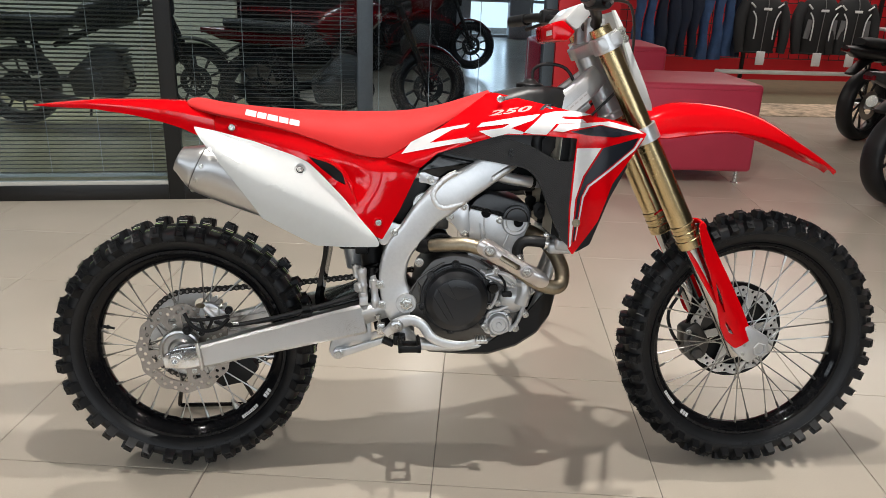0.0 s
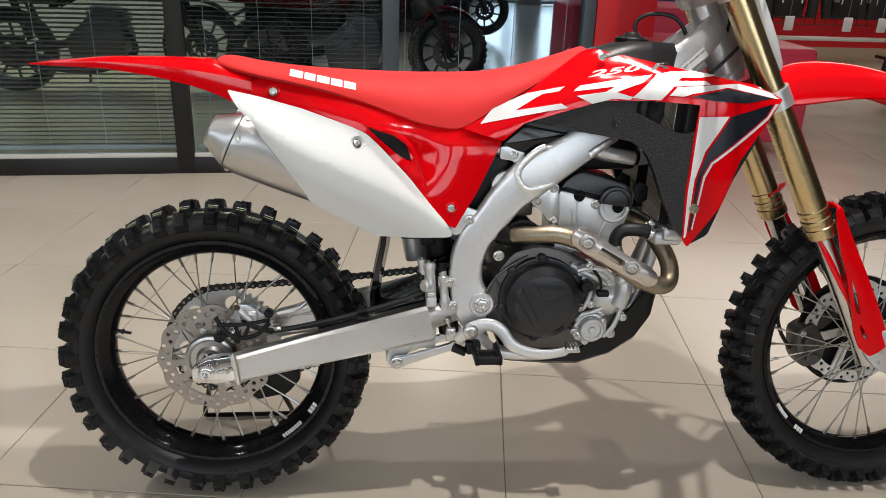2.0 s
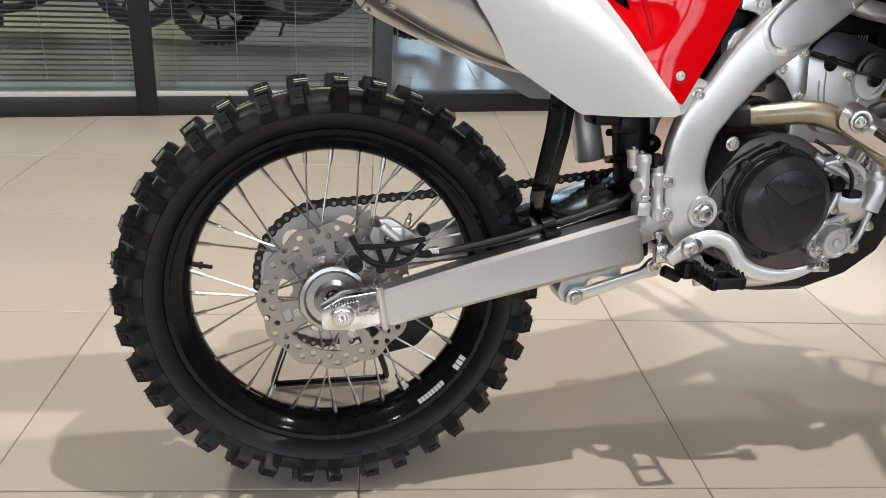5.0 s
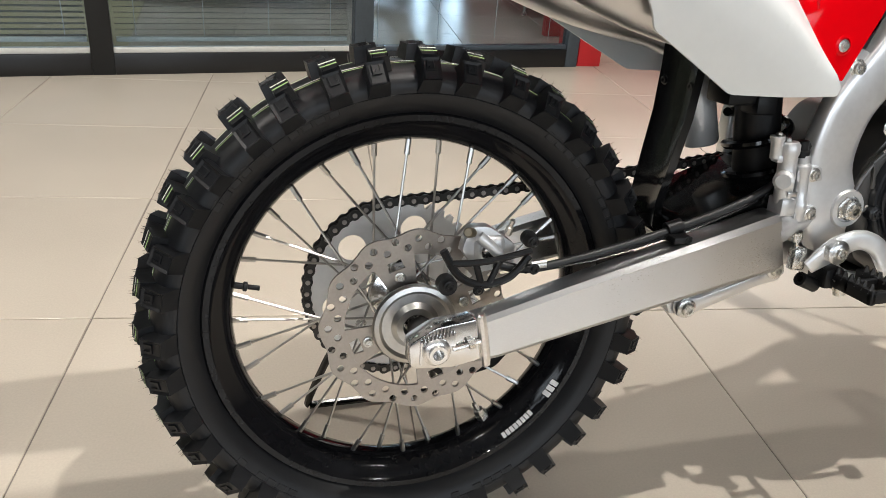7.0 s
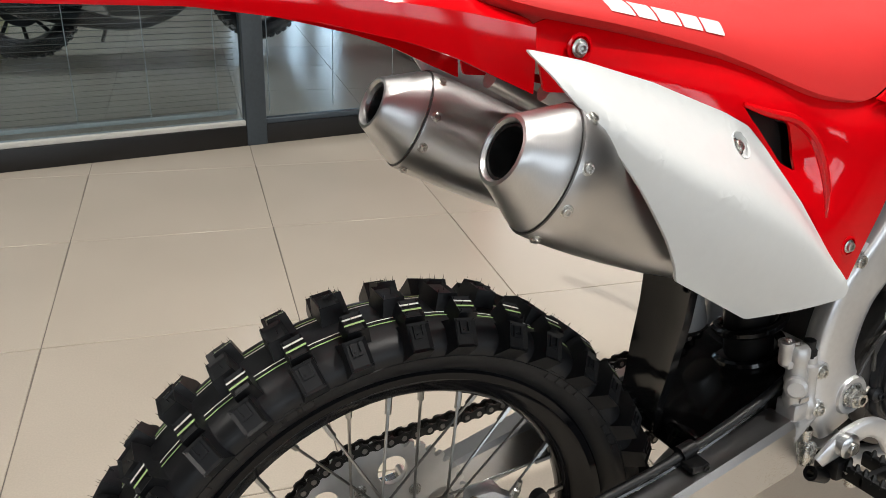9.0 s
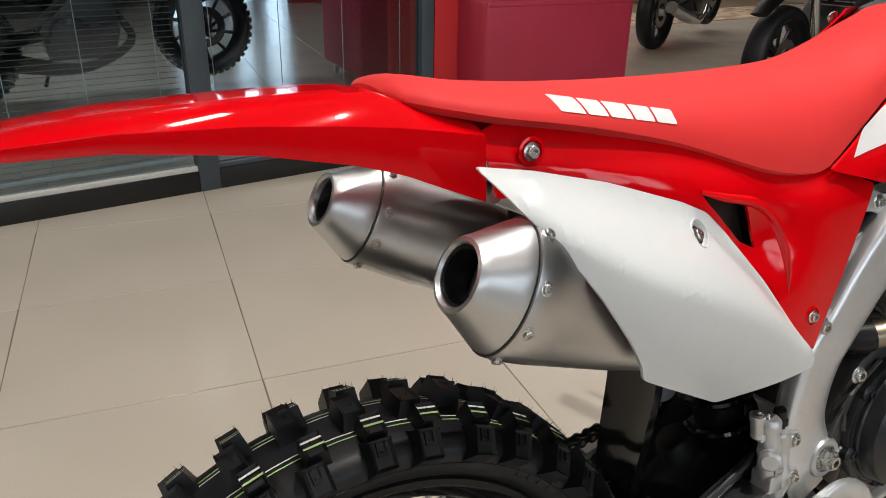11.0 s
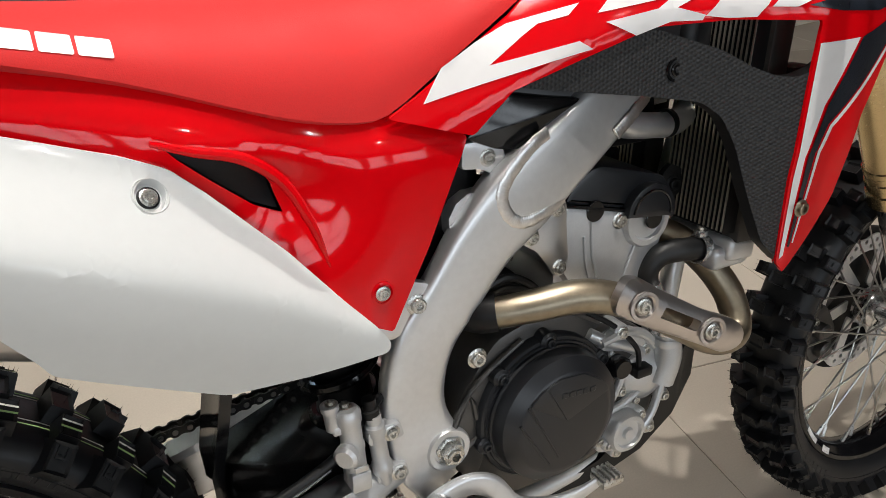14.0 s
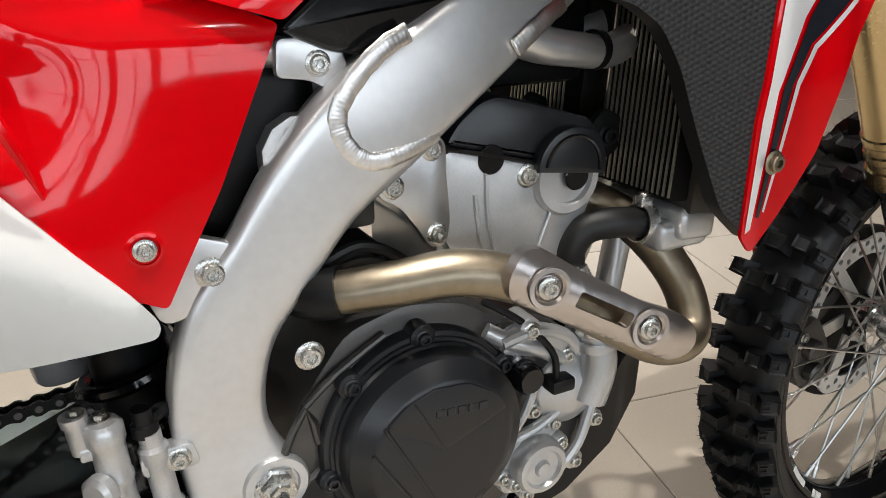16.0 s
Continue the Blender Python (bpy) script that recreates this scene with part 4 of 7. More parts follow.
part("link_knuckle", prism([(0.36, 0.325), (0.37, 0.355), (0.42, 0.39), (0.47, 0.4), (0.47, 0.345), (0.42, 0.35), (0.395, 0.31), (0.37, 0.305)], -0.024, 0.024, 0.006, 0.003), M["cast"], bike, "cast linkage knuckle")
for x, z in ((0.385, 0.32), (0.52, 0.368)):
    bolt((x, -0.039, z), bike, r=0.0105, socket=False)
    bolt((x, 0.039, z), bike, (0, 1, 0), r=0.0105, socket=False)

# rear master cylinder and reservoir
part("rear_master_cylinder", join(lathe([(0, 0), (0, 0.008), (0.01, 0.0085), (0.016, 0.0112), (0.024, 0.0112), (0.027, 0.0092), (0.06, 0.0092), (0.063, 0.0105), (0.072, 0.0105), (0.075, 0.008), (0.085, 0.008), (0.085, 0)], (0.482, -0.1, 0.463), (-0.1, 0, 1), 20), prism([(0.472, 0.463), (0.472, 0.482), (0.505, 0.482), (0.508, 0.463)], -0.106, -0.092, 0.006, 0.002), prism([(0.465, 0.514), (0.465, 0.532), (0.5, 0.534), (0.505, 0.514)], -0.106, -0.092, 0.006, 0.002)), M["cast"], bike, "cast alloy rear brake master cylinder", smooth=35)
part("brake_fluid_reservoir", join(lathe([(0, 0), (0, 0.0105), (0.006, 0.0112), (0.03, 0.0112), (0.032, 0.0122), (0.036, 0.0122), (0.038, 0.0112), (0.06, 0.0112), (0.064, 0.0128), (0.074, 0.0128), (0.078, 0.01), (0.078, 0)], (0.451, -0.104, 0.488), (-0.06, 0, 1), 22), box(0.441, 0.462, -0.117, -0.09, 0.474, 0.496, 0.0025), lathe([(0, 0.0125), (0.007, 0.0125), (0.01, 0.009), (0.01, 0)], (0.441, -0.112, 0.52), (-0.7, -0.7, 0), 20)), M["cast"], bike, "cast brake fluid reservoir", smooth=35)
part("reservoir_spout", join(lathe([(0, 0.0075), (0.02, 0.0075), (0.022, 0.009), (0.028, 0.009), (0.028, 0)], (0.433, -0.1, 0.545), (-0.1, 0, 1), 14), box(0.43, 0.45, -0.108, -0.094, 0.54, 0.55, 0.002)), M["cast"], bike)
part("reservoir_mark", box(0.444, 0.458, -0.1195, -0.1175, 0.5, 0.506, 0.0005), M["arm"], bike, "embossed maker's mark bar")
bolt((0.4455, -0.1, 0.566), bike, (0, 0, 1), r=0.0052, socket=False)
bolt((0.432, -0.1, 0.573), bike, (0, 0, 1), r=0.0045, socket=False)
part("banjo_bolt", join(lathe([(0, 0.0095), (0.008, 0.0095), (0.009, 0.007), (0.02, 0.007), (0.02, 0)], (0.472, -0.098, 0.545), (-0.05, 0, 1), 12), tube([(0.472, -0.098, 0.552), (0.485, -0.09, 0.556), (0.492, -0.08, 0.545)], 0.0055, 8)), M["black"], bike)
for x, z in ((0.496, 0.472), (0.49, 0.523)):
    bolt((x, -0.106, z), bike, r=0.0068, socket=False)
part("pushrod", join(tube([(0.486, -0.1, 0.456), (0.49, -0.1, 0.43), (0.494, -0.1, 0.41)], 0.0034, 8), lathe([(0, 0.0085), (0.012, 0.0085), (0.012, 0)], (0.486, -0.1, 0.447), (0.1, 0, -1), 14), box(0.484, 0.504, -0.108, -0.094, 0.395, 0.425, 0.003)), M["zinc"], bike, "plated pushrod and clevis")
# brake pedal, footpegs
part("brake_pedal", tube([(0.505, -0.112, 0.4), (0.532, -0.118, 0.424), (0.565, -0.122, 0.438), (0.594, -0.126, 0.428), (0.615, -0.13, 0.4), (0.64, -0.133, 0.385), (0.675, -0.137, 0.378), (0.705, -0.14, 0.381), (0.732, -0.143, 0.391)], [0.01, 0.016, 0.0135, 0.013, 0.0125, 0.012, 0.011, 0.009, 0.007], 14, 6, flat=0.42, power=3, side=(0, 1, 0)), M["frame"], bike, "forged alloy brake pedal")
part("pedal_tip", join(box(0.725, 0.755, -0.158, -0.132, 0.388, 0.398, 0.002), *[box(0.727 + 0.007 * k, 0.7305 + 0.007 * k, -0.158, -0.132, 0.398, 0.402, 0) for k in range(4)]), M["zinc"], bike, "serrated pedal tip")
part("pedal_pivot", lathe([(0, 0.016), (0.012, 0.016), (0.015, 0.012), (0.015, 0)], (0.532, -0.118, 0.425), (0, -1, 0), 28), M["arm"], bike)
bolt((0.532, -0.131, 0.425), bike, r=0.0085)
for s in (-1, 1):
    peg = part("footpeg", join(box(0.535, 0.545, min(s * 0.115, s * 0.19), max(s * 0.115, s * 0.19), 0.376, 0.396, 0.003), box(0.58, 0.59, min(s * 0.115, s * 0.19), max(s * 0.115, s * 0.19), 0.376, 0.396, 0.003), box(0.535, 0.59, min(s * 0.182, s * 0.19), max(s * 0.182, s * 0.19), 0.378, 0.394, 0.002), box(0.535, 0.59, min(s * 0.145, s * 0.153), max(s * 0.145, s * 0.153), 0.378, 0.394, 0.002), box(0.525, 0.555, min(s * 0.09, s * 0.125), max(s * 0.09, s * 0.125), 0.372, 0.4, 0.005)), M["black"], bike, "black toothed footpeg")
    for k in range(6):
        for x in (0.54, 0.585):
            part("peg_tooth", lathe([(0, 0.0058), (0.012, 0.0018), (0.012, 0)], (x, s * (0.128 + 0.011 * k), 0.391), (0, 0, 1), 5), M["chain"], peg)
    part("peg_spring", lathe([(-0.012, 0.008), (0.012, 0.008), (0.012, 0.005), (-0.012, 0.005)], (0.545, s * 0.128, 0.378), (0.3, 0, -1), 12, closed=True), M["zinc"], peg)
# triangular stand at the left end of the rear axle
part("axle_stand", join(tube([(-0.004, 0.125, 0.333), (-0.06, 0.205, 0.2), (-0.1, 0.268, 0.065), (-0.1, 0.274, 0.045)], 0.0065, 8, 3), tube([(0.004, 0.125, 0.333), (0.07, 0.205, 0.2), (0.118, 0.268, 0.065), (0.118, 0.274, 0.045)], 0.0065, 8, 3), tube([(-0.1, 0.274, 0.045), (0.118, 0.274, 0.045)], 0.0065, 8, 1)), M["gloss_black"], bike, "black triangular tubular axle stand")

# black plastic skirt and chain slider between the swingarm legs
part("chain_slider", prism([(0.335, 0.42), (0.34, 0.455), (0.4, 0.478), (0.455, 0.5), (0.49, 0.515), (0.51, 0.49), (0.48, 0.43)], -0.074, 0.074, 0.01, 0.004), M["gloss_black"], bike, "black plastic chain slider and splash skirt")
part("chain_guide", prism([(0.04, 0.225), (0.06, 0.265), (0.15, 0.285), (0.17, 0.25), (0.14, 0.215), (0.07, 0.2)], 0.04, 0.07, 0.008, 0.003), M["black"], bike, "black chain guide")
part("pedal_spring", lathe([(-0.014, 0.0095), (0.014, 0.0095), (0.014, 0.005), (-0.014, 0.005)], (0.512, -0.108, 0.378), (0.9, 0, -0.4), 14, closed=True), M["black"], bike, "pedal return spring sleeve")

# ---- bodywork ----
def soft(rows, x):
    """between() rounded off over a few centimetres."""
    taps = [between(rows, x + d) for d in (-0.036, -0.024, -0.012, 0.0, 0.012, 0.024, 0.036)]
    return [sum(t[i] for t in taps) / len(taps) for i in range(len(taps[0]))]


SEAT = [(0.034, 0.956, 0.951, 0.028), (0.042, 0.961, 0.946, 0.05), (0.06, 0.962, 0.941, 0.064), (0.085, 0.958, 0.935, 0.071), (0.12, 0.952, 0.927, 0.078), (0.2, 0.944, 0.912, 0.084), (0.3, 0.939, 0.887, 0.089), (0.41, 0.937, 0.849, 0.095),
        (0.47, 0.938, 0.836, 0.097), (0.51, 0.939, 0.838, 0.097), (0.57, 0.944, 0.873, 0.09), (0.64, 0.958, 0.914, 0.08), (0.70, 0.976, 0.95, 0.068), (0.755, 0.994, 0.982, 0.052)]


def seat_y(x, z):
    zt, zb, w = between(SEAT, x)
    return -w * math.sqrt(max(0.0, 1 - min(1.0, max(0.0, (z - zb) / (zt - zb))) ** 2))


secs = []
for q in curve([(a, b, c) for a, b, c, d in SEAT], 3):
    zt, zb, w = between(SEAT, q.x)
    ring = []
    for k in range(17):
        a = math.pi * k / 16
        ring.append((q.x, -w * math.cos(a), q.z + (q.y - q.z) * math.sin(a)))
    ring += [(q.x, w * 0.85, q.z - 0.006), (q.x, -w * 0.85, q.z - 0.006)]
    secs.append(ring)
seat = part("seat", loft(secs), M["seat"], bike, "red grip-fabric seat with white maker's mark", smooth=50)
# maker's mark on the seat: plain white blocks
x = 0.176
for w in (0.025, 0.021, 0.024, 0.022, 0.023):
    lo, hi = lambda q: 0.927 - (q - 0.176) * 0.19, lambda q: 0.9395 - (q - 0.176) * 0.19
    part("seat_mark", panel([(x, lo(x)), (x + w, lo(x + w)), (x + w, hi(x + w)), (x, hi(x))], lambda a, b: seat_y(a, b) - 0.0009, 0.0004, 0.006, 0.0015), M["decal_white"], seat, "white printed block")
    x += w + 0.0026

# x, height of the middle, the shoulder, the crease and the lower edge, half width
FENDER = [(-0.307, 0.941, 0.941, 0.94, 0.938, 0.05), (-0.265, 0.9475, 0.9465, 0.9425, 0.9365, 0.062), (-0.17, 0.956, 0.955, 0.9465, 0.934, 0.07), (-0.08, 0.9575, 0.9565, 0.942, 0.922, 0.073), (-0.01, 0.957, 0.956, 0.9345, 0.906, 0.0745),
          (0.022, 0.956, 0.954, 0.93, 0.896, 0.0745), (0.035, 0.951, 0.949, 0.928, 0.891, 0.0745), (0.07, 0.936, 0.935, 0.9215, 0.875, 0.0743), (0.104, 0.925, 0.924, 0.9145, 0.86, 0.0742)]
secs = []
for k in range(44):
    x = FENDER[0][0] + (FENDER[-1][0] - FENDER[0][0]) * k / 43
    zt, zs, zc, zb, w = between(FENDER, x)
    half = [(x, -w * 0.985, zb), (x, -w * 1.002, zb + (zc - zb) * 0.5), (x, -w, zc), (x, -w * 0.84, zc + (zs - zc) * 0.62), (x, -w * 0.64, zs), (x, -w * 0.3, zt)]
    outer = half + [(x, 0, zt)] + [(px, -py, pz) for px, py, pz in half[::-1]]
    inner = [(px, py * 0.95, pz - (0.004 if abs(py) < w * 0.98 else 0)) for px, py, pz in outer][::-1]
    secs.append(outer + inner)
part("rear_fender", loft(secs), M["red"], bike, "gloss red plastic rear fender", smooth=26)

COVER_Y = [(0.05, 0.072), (0.145, 0.08), (0.3, 0.102), (0.42, 0.112), (0.5, 0.11), (0.59, 0.104)]


def cover_y(x, z):
    y = soft(COVER_Y, x)[0]
    top = soft(SEAT, x)[1] if x < 0.5 else 0.84
    rise = z - top + 0.03
    inward = (rise + math.sqrt(rise * rise + 0.00012)) * 0.5 * 0.75
    hollow = 0.018 * math.exp(-(((x - 0.41) / 0.055) ** 2) - ((z - 0.785) / 0.05) ** 2)
    return -(y - inward - hollow) - 0.012 * math.exp(-((x - 0.47) / 0.04) ** 2) * max(0, 0.8 - z) * 2


VENT = [(0.316, 0.843), (0.335, 0.837), (0.37, 0.827), (0.388, 0.816), (0.401, 0.795), (0.409, 0.767), (0.386, 0.778), (0.352, 0.807), (0.33, 0.827)]
cover_line = [(0.112, 0.862), (0.1015, 0.915), (0.136, 0.924), (0.173, 0.919), (0.281, 0.894), (0.413, 0.852), (0.473, 0.841), (0.506, 0.841), (0.585, 0.81), (0.567, 0.773), (0.538, 0.711), (0.496, 0.638), (0.47, 0.652), (0.43, 0.7), (0.385, 0.752), (0.34, 0.795), (0.3, 0.815), (0.22, 0.845), (0.16, 0.858)]
for s in (-1, 1):
    bm = panel(cover_line, cover_y, 0.003, 0.009, 0.004, [VENT])
    part("side_cover", bm if s < 0 else shifted(bm, Matrix.Diagonal((1, -1, 1, 1))), M["red"], bike, "gloss red side cover with air vent")
    bm = panel([(a, b) for a, b in VENT], lambda a, b: cover_y(a, b) + 0.014, 0.002, 0.02, 0.002)
    part("vent_mesh", bm if s < 0 else shifted(bm, Matrix.Diagonal((1, -1, 1, 1))), M["black"], bike, "black air vent insert")
    lip = tube([(0.312, s * 0.107, 0.843), (0.34, s * 0.112, 0.834), (0.376, s * 0.1165, 0.824), (0.405, s * 0.118, 0.8), (0.425, s * 0.12, 0.76), (0.438, s * 0.117, 0.72)], [0.002, 0.004, 0.005, 0.005, 0.004, 0.001], 8)
    part("vent_lip", lip, M["red"], bike)

WHITE = [(0.066, 0.902), (0.12, 0.891), (0.2, 0.869), (0.29, 0.837), (0.322, 0.822), (0.346, 0.8), (0.405, 0.738), (0.45, 0.682), (0.478, 0.65), (0.49, 0.632), (0.487, 0.622), (0.41, 0.622), (0.338, 0.625), (0.216, 0.696), (0.209, 0.712), (0.19, 0.741), (0.153, 0.792), (0.117, 0.838), (0.087, 0.873)]


def white_y(x, z):
    y = soft([(0.06, 0.124), (0.085, 0.144), (0.11, 0.157), (0.16, 0.168), (0.21, 0.169), (0.27, 0.162), (0.34, 0.149), (0.42, 0.132), (0.49, 0.118)], x)[0]
    crest = soft([(0.06, 0.9), (0.12, 0.845), (0.2, 0.796), (0.3, 0.752), (0.4, 0.7), (0.49, 0.633)], x)[0]
    top, ytop = soft([(0.06, 0.905, 0.121), (0.13, 0.89, 0.117), (0.2, 0.87, 0.111), (0.3, 0.833, 0.106), (0.35, 0.798, 0.108), (0.41, 0.735, 0.112), (0.49, 0.637, 0.117)], x)
    t = min(1.0, max(0.0, (z - crest) / max(0.01, top - crest)))
    y += (ytop - y) * (0.35 * t + 0.65 * t * t * (3 - 2 * t))
    low = min(1.2, max(0.0, (crest - z) / 0.1))
    return -(y - 0.026 * low ** 2)


for s in (-1, 1):
    bm = panel(WHITE, white_y, 0.0035, 0.008, 0.006, [circle(0.305, 0.807, 0.0118, 20)])
    part("side_panel", bm if s < 0 else shifted(bm, Matrix.Diagonal((1, -1, 1, 1))), M["white"], bike, "gloss white side panel over the silencer")
    for x, y, z, r in ((0.145, 0.079, 0.897, 0.0085), (0.487, 0.1135, 0.68, 0.0078)):
        part("bolt_collar", lathe([(0, r * 1.5), (0.002, r * 1.5), (0.0025, r * 1.2), (0, r * 1.15)], (x, s * (y - 0.002), z), (0, s, 0), 24), M["red"], bike)
        bolt((x, s * y, z), bike, (0, s, 0), r=r * 0.72)

# dished recess with the panel's fixing bolt
tilt = Vector((white_y(0.31, 0.807) - white_y(0.3, 0.807), -0.01, white_y(0.305, 0.812) - white_y(0.305, 0.802))).normalized()
for s in (-1, 1):
    at, out = Vector((0.305, -s * white_y(0.305, 0.807) * -1, 0.807)), Vector((tilt.x, -s * tilt.y, tilt.z))
    at.y = s * abs(at.y)
    part("bolt_recess", lathe([(-0.0005, 0.0152), (0.0012, 0.0138), (-0.0006, 0.0122), (-0.0045, 0.0105), (-0.005, 0.0)], at, out, 32), M["white"], bike, "dished white bolt recess")
    part("bolt_collar", lathe([(-0.005, 0.0088), (-0.003, 0.0086), (-0.0025, 0.0075), (-0.0045, 0.006)], at, out, 24), M["black"], bike, "black bolt collar")
    bolt(at - out * 0.004, bike, out, r=0.0062)

# silencers, one on each side: oval cans with spun end cones
def oval(tip, way, rows, n=48):
    """Rings along an axis: distance, half width across the motorcycle, half height and, if given, an inward shift."""
    u, w = Vector((0, -1, 0)), Vector((0.425, 0, 0.9)).normalized()
    side = Vector((0, -1 if tip.y > 0 else 1, 0))
    return [[tip + way * q[0] + side * (q[3] if len(q) > 3 else 0) + u * (q[1] * math.cos(2 * math.pi * k / n)) + w * (q[2] * math.sin(2 * math.pi * k / n)) for k in range(n)] for q in rows]


for s in (-1, 1):
    tip = Vector((0.036, s * 0.139, 0.831))
    way = Vector((0.9, -s * 0.1, -0.425)).normalized()
    muffler = part("silencer", loft(oval(tip, way, [(0.0465, 0.036, 0.05), (0.047, 0.0398, 0.0553), (0.049, 0.0405, 0.056), (0.07, 0.0395, 0.057), (0.09, 0.0385, 0.0575, 0.003), (0.115, 0.037, 0.0575, 0.008), (0.16, 0.035, 0.056, 0.013), (0.21, 0.033, 0.052, 0.013), (0.25, 0.03, 0.046, 0.01), (0.31, 0.024, 0.034, 0.004), (0.36, 0.02, 0.022), (0.4, 0.019, 0.019)])), M["muffler"], bike, "brushed alloy silencer can")
    part("silencer_cone", loft(oval(tip, way, [(0.028, 0.0225, 0.0225), (0.003, 0.0235, 0.0235), (0.0, 0.0255, 0.0255), (0.0008, 0.0285, 0.0285), (0.004, 0.0305, 0.0305), (0.009, 0.0315, 0.033), (0.022, 0.0345, 0.041), (0.034, 0.0375, 0.0482), (0.041, 0.0388, 0.0522), (0.0445, 0.0388, 0.0535), (0.046, 0.0375, 0.052)])), M["cone"], muffler, "spun alloy end cone", smooth=24)
    part("silencer_bore", lathe([(0.0295, 0.0), (0.0295, 0.0222), (0.006, 0.0232), (0.006, 0.0205), (0.012, 0.0195), (0.0285, 0.019)], tip, way, 32), M["black"], muffler)
    part("silencer_seam", tube(oval(tip, way, [(0.0466, 0.0392, 0.0546)])[0] + oval(tip, way, [(0.0466, 0.0392, 0.0546)])[0][:1], 0.0011, 6, 1), M["case"], muffler)
    u, w = Vector((0, -1, 0)), Vector((0.425, 0, 0.9)).normalized()
    for a in (12, -25, 60, 120, -70, 168, 205):
        c, d = math.cos(radians(a)), math.sin(radians(a))
        out = (u * (c / 0.04) + w * (d / 0.056)).normalized()
        bolt(tip + way * 0.056 + u * (0.0402 * c) + w * (0.0562 * d), muffler, out, r=0.0045)
    part("mid_pipe", tube([tip + way * 0.38, (0.44, s * 0.09, 0.66), (0.52, s * 0.06, 0.64), (0.58, -0.06, 0.632)], 0.0185, 14), M["bronze"], bike, "heat-tinted exhaust mid pipe")

SHROUD_Y = [(0.5, 0.108), (0.6, 0.113), (0.72, 0.126), (0.82, 0.142), (0.88, 0.168), (0.93, 0.188), (0.98, 0.196), (1.05, 0.184), (1.12, 0.16)]


SHROUD_TOP = [(0.5, 0.836, 0.102), (0.541, 0.855, 0.097), (0.64, 0.913, 0.083), (0.745, 0.99, 0.06), (0.812, 0.981, 0.085), (0.921, 0.957, 0.135), (1.056, 0.931, 0.162), (1.112, 0.906, 0.155)]


def shroud_y(x, z):
    y = soft(SHROUD_Y, x)[0]
    edge = soft([(0.5, 0.8), (0.56, 0.82), (0.64, 0.86), (0.75, 0.905), (0.9, 0.912), (1.1, 0.895)], x)[0]
    top, ytop = soft(SHROUD_TOP, x)
    t = min(1.0, max(0.0, (z - edge) / max(0.01, top - edge)))
    y += (ytop - y) * t ** 1.4
    y -= max(0, 0.76 - z) * 0.06
    return -y


SHROUD = [(0.506, 0.835), (0.541, 0.853), (0.64, 0.911), (0.745, 0.988), (0.765, 0.99), (0.812, 0.98), (0.921, 0.956), (0.99, 0.942), (1.056, 0.93), (1.112, 0.905), (1.083, 0.862), (1.03, 0.79), (1.0, 0.7), (0.946, 0.618), (0.935, 0.633), (0.931, 0.73), (0.935, 0.833), (0.94, 0.893), (0.857, 0.897), (0.77, 0.894), (0.72, 0.878), (0.625, 0.848), (0.585, 0.812)]
DECALS = [
    ("decal_white", [(0.54, 0.844), (0.563, 0.872), (0.6, 0.89), (0.633, 0.904), (0.702, 0.919), (0.689, 0.909), (0.66, 0.903), (0.644, 0.894), (0.607, 0.871), (0.692, 0.887), (0.706, 0.879), (0.663, 0.871), (0.6, 0.857)]),
    ("decal_white", [(0.715, 0.91), (0.728, 0.921), (0.808, 0.936), (0.862, 0.945), (0.843, 0.93), (0.794, 0.911), (0.823, 0.903), (0.82, 0.898), (0.788, 0.8985), (0.751, 0.888), (0.72, 0.902), (0.774, 0.911), (0.792, 0.921)]),
    ("decal_white", [(0.823, 0.902), (0.868, 0.945), (0.893, 0.951), (0.936, 0.954), (0.981, 0.946), (0.945, 0.941), (0.912, 0.941), (0.903, 0.935), (0.955, 0.936), (0.962, 0.929), (0.894, 0.925), (0.872, 0.899), (0.845, 0.899)]),
    ("decal_white", [(0.885, 0.908), (0.9, 0.924), (1.02, 0.932), (1.085, 0.917), (1.104, 0.905), (1.092, 0.906), (0.995, 0.925), (0.925, 0.913), (0.91, 0.907)]),
    ("decal_black", [(0.921, 0.908), (0.995, 0.923), (1.09, 0.906), (1.025, 0.897), (0.96, 0.901)]),
    ("decal_white", [(0.94, 0.871), (0.996, 0.873), (0.957, 0.807), (0.943, 0.753), (0.941, 0.64), (0.937, 0.636), (0.934, 0.73), (0.937, 0.804)]),
    ("decal_black", [(1.001, 0.873), (1.09, 0.896), (1.076, 0.873), (0.967, 0.787), (0.955, 0.757), (0.947, 0.65), (0.944, 0.65), (0.947, 0.755), (0.962, 0.807)]),
    ("decal_white", [(1.094, 0.896), (1.102, 0.896), (1.082, 0.867), (0.974, 0.783), (0.962, 0.757), (0.951, 0.654), (0.949, 0.655), (0.958, 0.759), (0.97, 0.786), (1.079, 0.872)]),
]
for s in (-1, 1):
    flip = (lambda b: b) if s < 0 else (lambda b: shifted(b, Matrix.Diagonal((1, -1, 1, 1))))
    shroud = part("radiator_shroud", flip(panel(SHROUD, shroud_y, 0.0035, 0.01, 0.004)), M["red"], bike, "gloss red radiator shroud with white and black graphics")
    for mat_name, line in DECALS:
        part("graphic", flip(panel(line, lambda a, b: shroud_y(a, b) - 0.0011, 0, 0.01, 0.0)), M[mat_name], shroud, mat_name.replace("decal_", "") + " graphic stripe")
    bolt((0.948, s * 0.19, 0.697), shroud, (0, s, 0), r=0.0075, mat=M["bronze"])
    bolt((0.772, s * 0.1, 0.976), shroud, (0, s, 0.4), r=0.0065)

